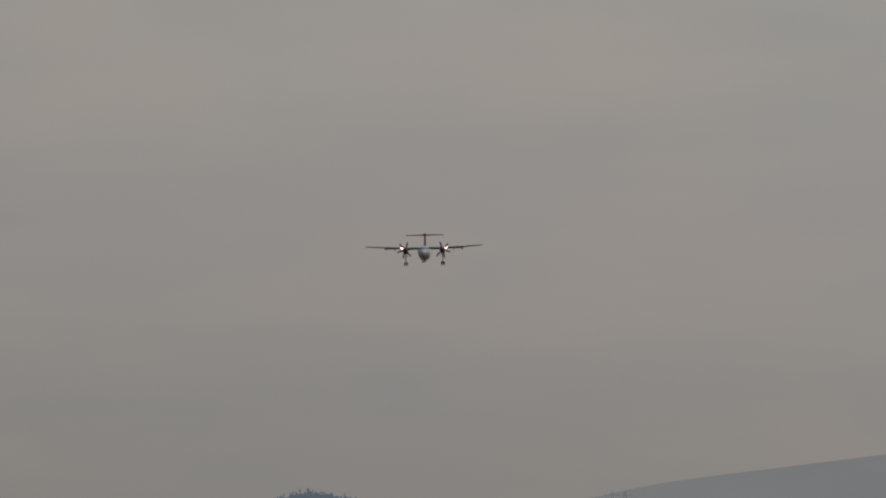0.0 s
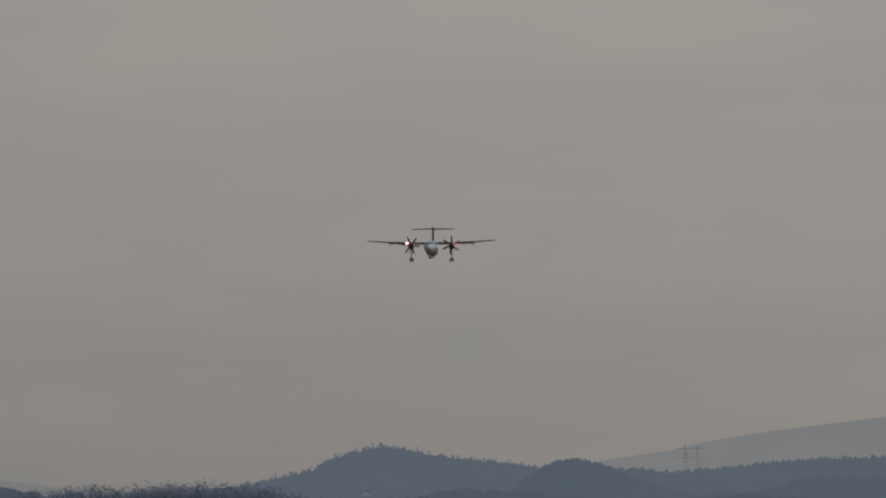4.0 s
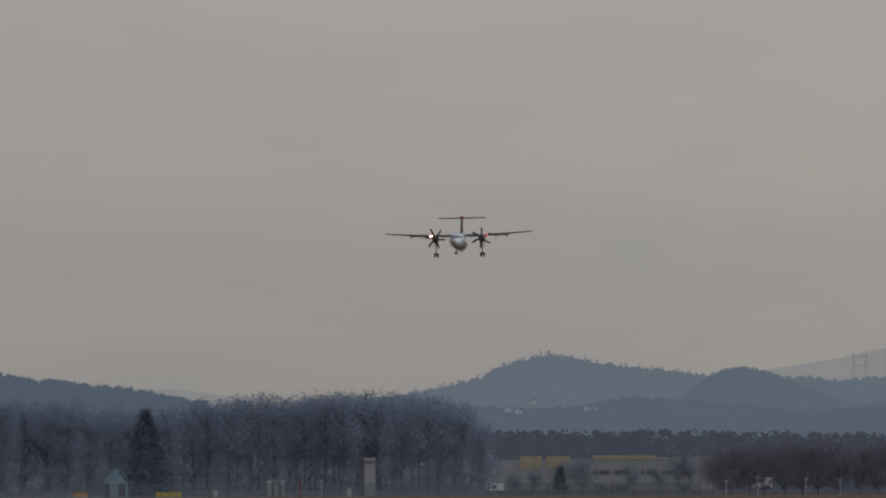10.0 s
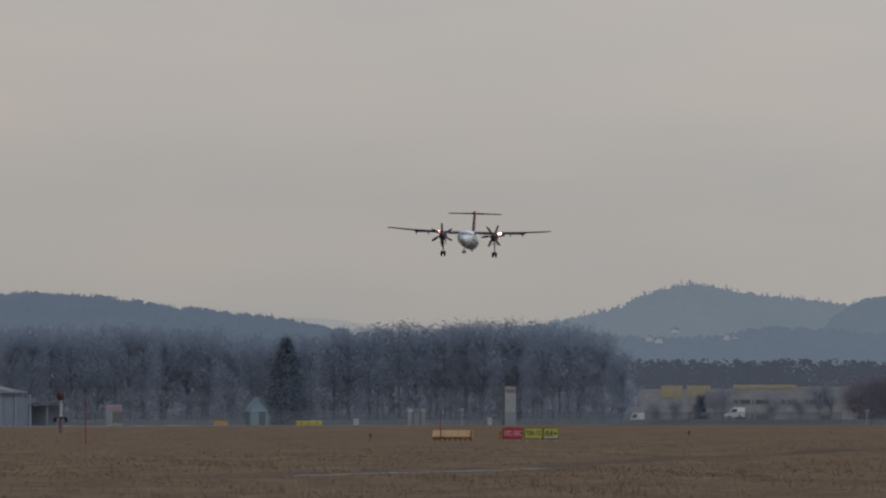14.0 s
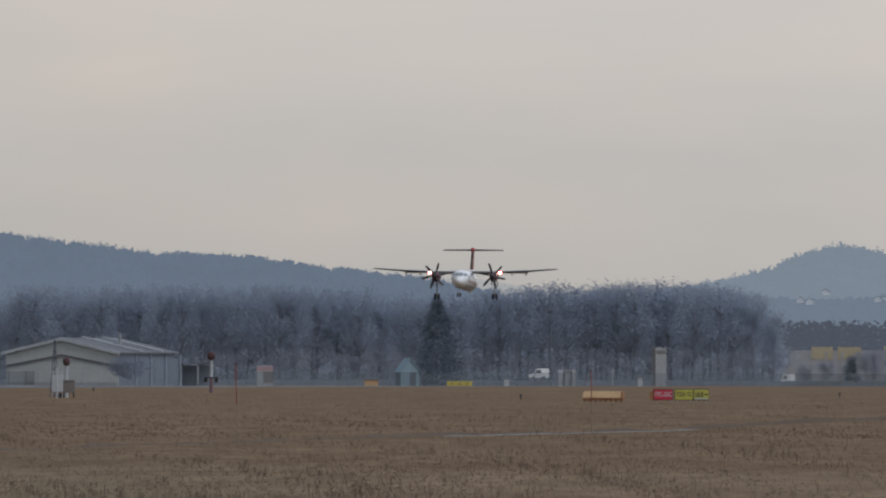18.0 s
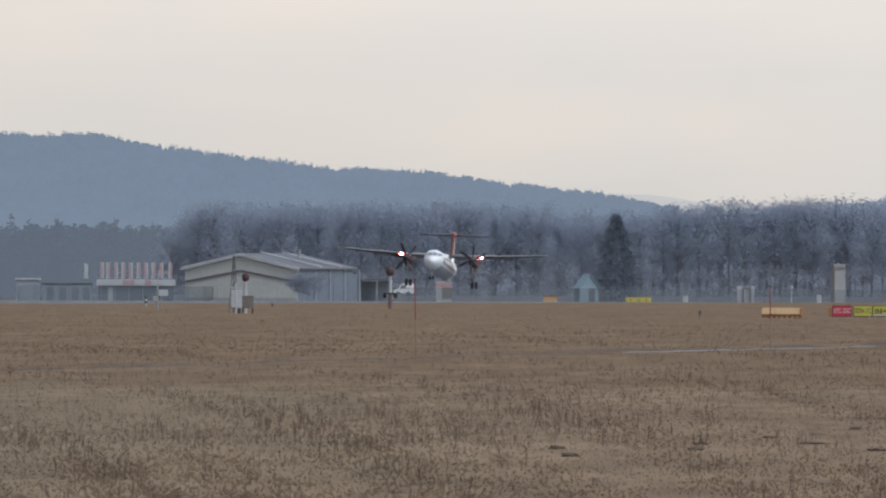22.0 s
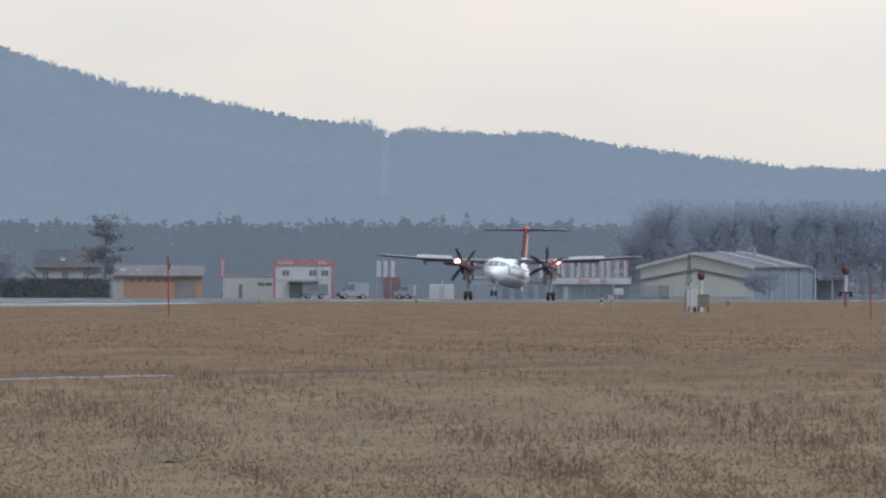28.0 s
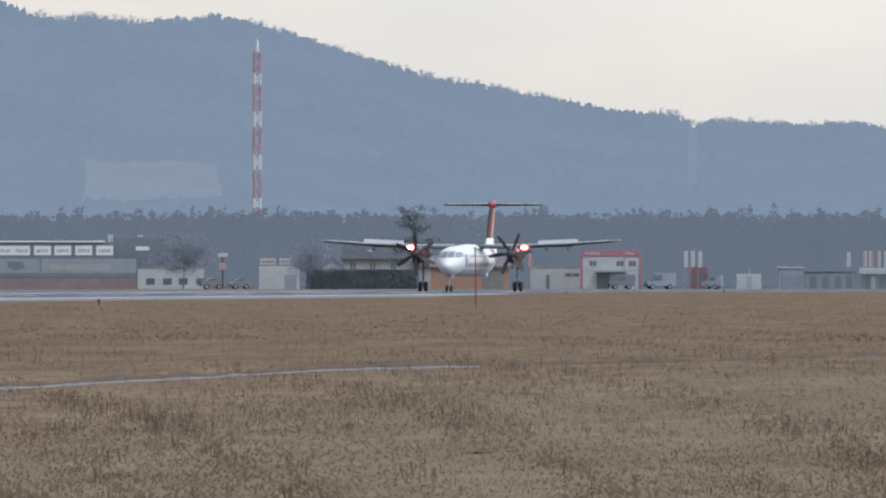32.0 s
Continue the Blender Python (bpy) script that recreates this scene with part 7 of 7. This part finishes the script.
def scrub_template(rng):
    """A low tangle of dead stems and curled leaves."""
    co, tri = [], []
    for _ in range(12):
        x, z = rng.gauss(0, 0.5), rng.uniform(0.0, 0.9)
        dx, dz = rng.gauss(0, 0.22), rng.uniform(-0.05, 0.35)
        y, w = rng.gauss(0, 0.4), rng.uniform(0.03, 0.08)
        n = len(co)
        co += [np.array((x - w, y, z)), np.array((x + w, y, z + w)), np.array((x + dx, y, z + dz))]
        tri.append((n, n + 1, n + 2))
    return np.array(co), np.array(tri)


def tuft_template(rng, blades):
    co, tri = [], []
    for _ in range(blades):
        x, y = rng.gauss(0, 0.10), rng.gauss(0, 0.10)
        h = rng.uniform(0.5, 1.0)
        lx = rng.gauss(0, 0.35) * h
        n = len(co)
        w = rng.uniform(0.03, 0.07)
        co += [np.array((x - w, y, -0.05)), np.array((x + w, y, -0.05)), np.array((x + lx, y + rng.gauss(0, 0.2), h))]
        tri.append((n, n + 1, n + 2))
    return np.array(co), np.array(tri)


def scatter(name, templates, count, height, mat, label, d_near, d_far, seed, patchy, width=1.0):
    r = np.random.RandomState(seed)
    cos, tris, base = [], [], 0
    v = r.uniform(EYE[2] * STEP / d_far, EYE[2] * STEP / d_near, count)
    b = r.uniform(-3000, 1750, count)
    if patchy:
        # most weeds stand in clumps
        n = count // 7
        pick = r.randint(0, n, count)
        loose = r.uniform(size=count) < 0.65
        v = np.where(loose, v, v[pick] + r.normal(0, 6.0, count))
        b = np.where(loose, b, b[pick] + r.normal(0, 30.0, count))
        v = np.maximum(v, EYE[2] * STEP / d_far)
    d = EYE[2] * STEP / v
    keep = np.ones(count, bool)
    ph = np.sin(b * 0.011 + d * 0.05 + 2.2) + np.sin(b * 0.004 - d * 0.021 + 1.3) + np.sin(b * 0.023 + d * 0.09 + 0.4)
    if patchy:
        keep &= r.uniform(-3.2, 3.2, count) < 1.0 * ph + 0.3
    tx = np.interp(b, [p[0] for p in TRACK], [p[1] for p in TRACK])
    keep &= np.abs(d - tx) > 1.9
    for i, (co, tri) in enumerate(templates):
        sel = keep & (np.arange(count) % len(templates) == i)
        n = int(sel.sum())
        if not n:
            continue
        s = r.uniform(height[0], height[1], n) * (0.9 + 0.12 * ph[sel])
        a = b[sel] / STEP
        flip = r.choice((-1.0, 1.0), n)
        X = d[sel] * np.sin(a)
        Y = d[sel] * np.cos(a)
        P = co[None, :, :] * s[:, None, None]
        P[:, :, 0] *= flip[:, None] * width
        P[:, :, 0] += X[:, None]
        P[:, :, 1] += Y[:, None]
        cos.append(P.reshape(-1, 3))
        tris.append((tri[None] + (np.arange(n) * len(co))[:, None, None]).reshape(-1, 3) + base)
        base += n * len(co)
    tagged(new(name, fast_mesh(name, np.concatenate(cos), np.concatenate(tris), mat)), label, "grass", kind="stuff")


def build_meadow():
    rng = random.Random(31)
    scatter("grass_tufts", [tuft_template(rng, 7) for _ in range(10)], 85000, (0.022, 0.060), M_TUFT, "matted dry straw-coloured grass", 118, 440, 1, False, 1.2)
    scatter("far_grass_tufts", [tuft_template(rng, 6) for _ in range(8)], 24000, (0.025, 0.07), M_TUFT, "matted dry brown grass of the far field", 430, 1050, 6, False, 2.2)
    scatter("dry_weeds", [weed_template(rng) for _ in range(14)], 5500, (0.06, 0.22), M_WEED, "withered brown dock and weed stalks", 118, 240, 2, True, 1.3)
    scatter("dry_weeds", [weed_template(rng) for _ in range(14)], 15000, (0.06, 0.21), M_WEED, "withered brown dock and weed stalks", 190, 430, 5, True, 1.3)
    scatter("low_scrub", [scrub_template(rng) for _ in range(12)], 9000, (0.03, 0.07), M_WEED, "low tangle of dead brown weeds", 118, 430, 4, True)
    scatter("dry_weeds", [weed_template(rng) for _ in range(6)], 2600, (0.10, 0.24), M_WEED, "withered brown weed stalks", 400, 620, 3, True)


build_ground()
build_runway()
build_bank()
build_track()
build_hills()
build_woods()
airliner = build_aircraft()
guidance_sign()
orange_block()
sensor_post()
weather_station()
wind_mast()
snow_poles()
field_lights()
molehills()
chapel()
tower_pillar()
small_far_things()
hangar()
pavilion()
office()
brick_hall()
store()
pine(-1663, 2090, -108, 41)
radio_mast()
pylons()
factory()
east_bushes()
fence()
perimeter_road()
build_meadow()
moving_van = van(facing(716, 2470, 0, 0.9), "white delivery van driving along the perimeter road", M_CAR, 3.4, 2.0)


def smoke_puffs():
    """Tyre smoke at the touchdown point: soft rounded pieces that rise and drift."""
    m = bpy.data.materials.new("thin_smoke")
    m.use_nodes = True
    t = m.node_tree
    clear = t.nodes.new("ShaderNodeBsdfTransparent")
    mix = t.nodes.new("ShaderNodeMixShader")
    mix.inputs[0].default_value = 0.055
    t.nodes["Principled BSDF"].inputs["Base Color"].default_value = (0.72, 0.76, 0.82, 1)
    t.links.new(clear.outputs[0], mix.inputs[1])
    t.links.new(t.nodes["Principled BSDF"].outputs[0], mix.inputs[2])
    t.links.new(mix.outputs[0], t.nodes["Material Output"].inputs[0])
    rng = random.Random(17)
    made = []
    for i in range(26):
        bm = bmesh.new()
        bmesh.ops.create_icosphere(bm, subdivisions=2, radius=1.0)
        w = rng.uniform(0.4, 1.0)
        for v in bm.verts:
            j = 1 + 0.3 * noise.noise(v.co * 1.7 + Vector((i * 3.1, 0, 0)))
            v.co = Vector((v.co.x * w * 1.7 * j, v.co.y * w * j, v.co.z * w * 0.55 * j))
        o = part("smoke_puff", bm, m, smooth=True)
        tagged(o, "thin white puff of tyre smoke over the runway", "smoke", "tyre smoke")
        o.visible_shadow = False
        made.append((o, rng.uniform(-1, 1), rng.uniform(0, 1)))
    return made


PUFFS = smoke_puffs()


def motions():
    # the smoke comes up where the wheels touch, drifts aside and sinks back to nothing
    for o, side, late in PUFFS:
        home = on_runway(1795 + 22 * late, -207 + 3 * side, 0)
        at = lambda dx, dz: Matrix.Translation(home + ACROSS * dx + Vector((0, 0, dz)))
        t0 = 24.1 + 0.5 * late
        walk(o, [(0, at(0, -3)), (t0, at(0, -3)), (t0 + 0.2, at(0.3, 0.3)), (t0 + 0.9, at(2.0, 0.8 + 0.5 * late)), (t0 + 1.6, at(4.0, 0.4)), (t0 + 2.3, at(5.0, -3)), (32, at(5.0, -3))])
    walk(airliner, [(t, pose(x, y, z, rx, ry, rz)) for t, x, y, z, rx, ry, rz in FLIGHT_ROWS])
    for prop, s in PROPS:
        walk(prop, [(i / 10, pose(4.75, s * 4.4, 3.46, s * 17 + 73.0 * i, 0, 0)) for i in range(321)])
    for panel, s in SPOILERS:
        p = lambda a: pose(-0.15, s * 8.1, 4.45, s * 3.0, a, 0)
        walk(panel, [(0, p(0)), (24.6, p(0)), (25.2, p(42)), (32, p(42))])
    for w in WHEELS:
        rest = w.matrix_basis.copy()
        start = 24.7 if w.name.startswith("main") else 31.3
        rows = [(0, rest)]
        t, a = start, 0.0
        while t < 32.01:
            rows.append((t, rest @ pose(0, 0, 0, 0, a, 0)))
            t, a = round(t + 0.1, 2), a + 76
        walk(w, rows)
    # the van waits behind the thicket, is timed to fit the view, and halts behind the hall
    rows = []
    for t in (0, 12.9, 13.3, 13.7, 14.1, 14.5, 15, 16, 17, 18, 20, 22, 23, 24, 25, 28, 32):
        b = 448 - 139 * (t - 16.5) if t <= 23 else max(-540, -456 - 60 * (t - 23))
        if t < 14.5:
            b = 1150 - 271 * max(0.0, t - 12.9)
        rows.append((t, facing(b - 12, 2470, 0, 0.9)))
    walk(moving_van, rows)


motions()
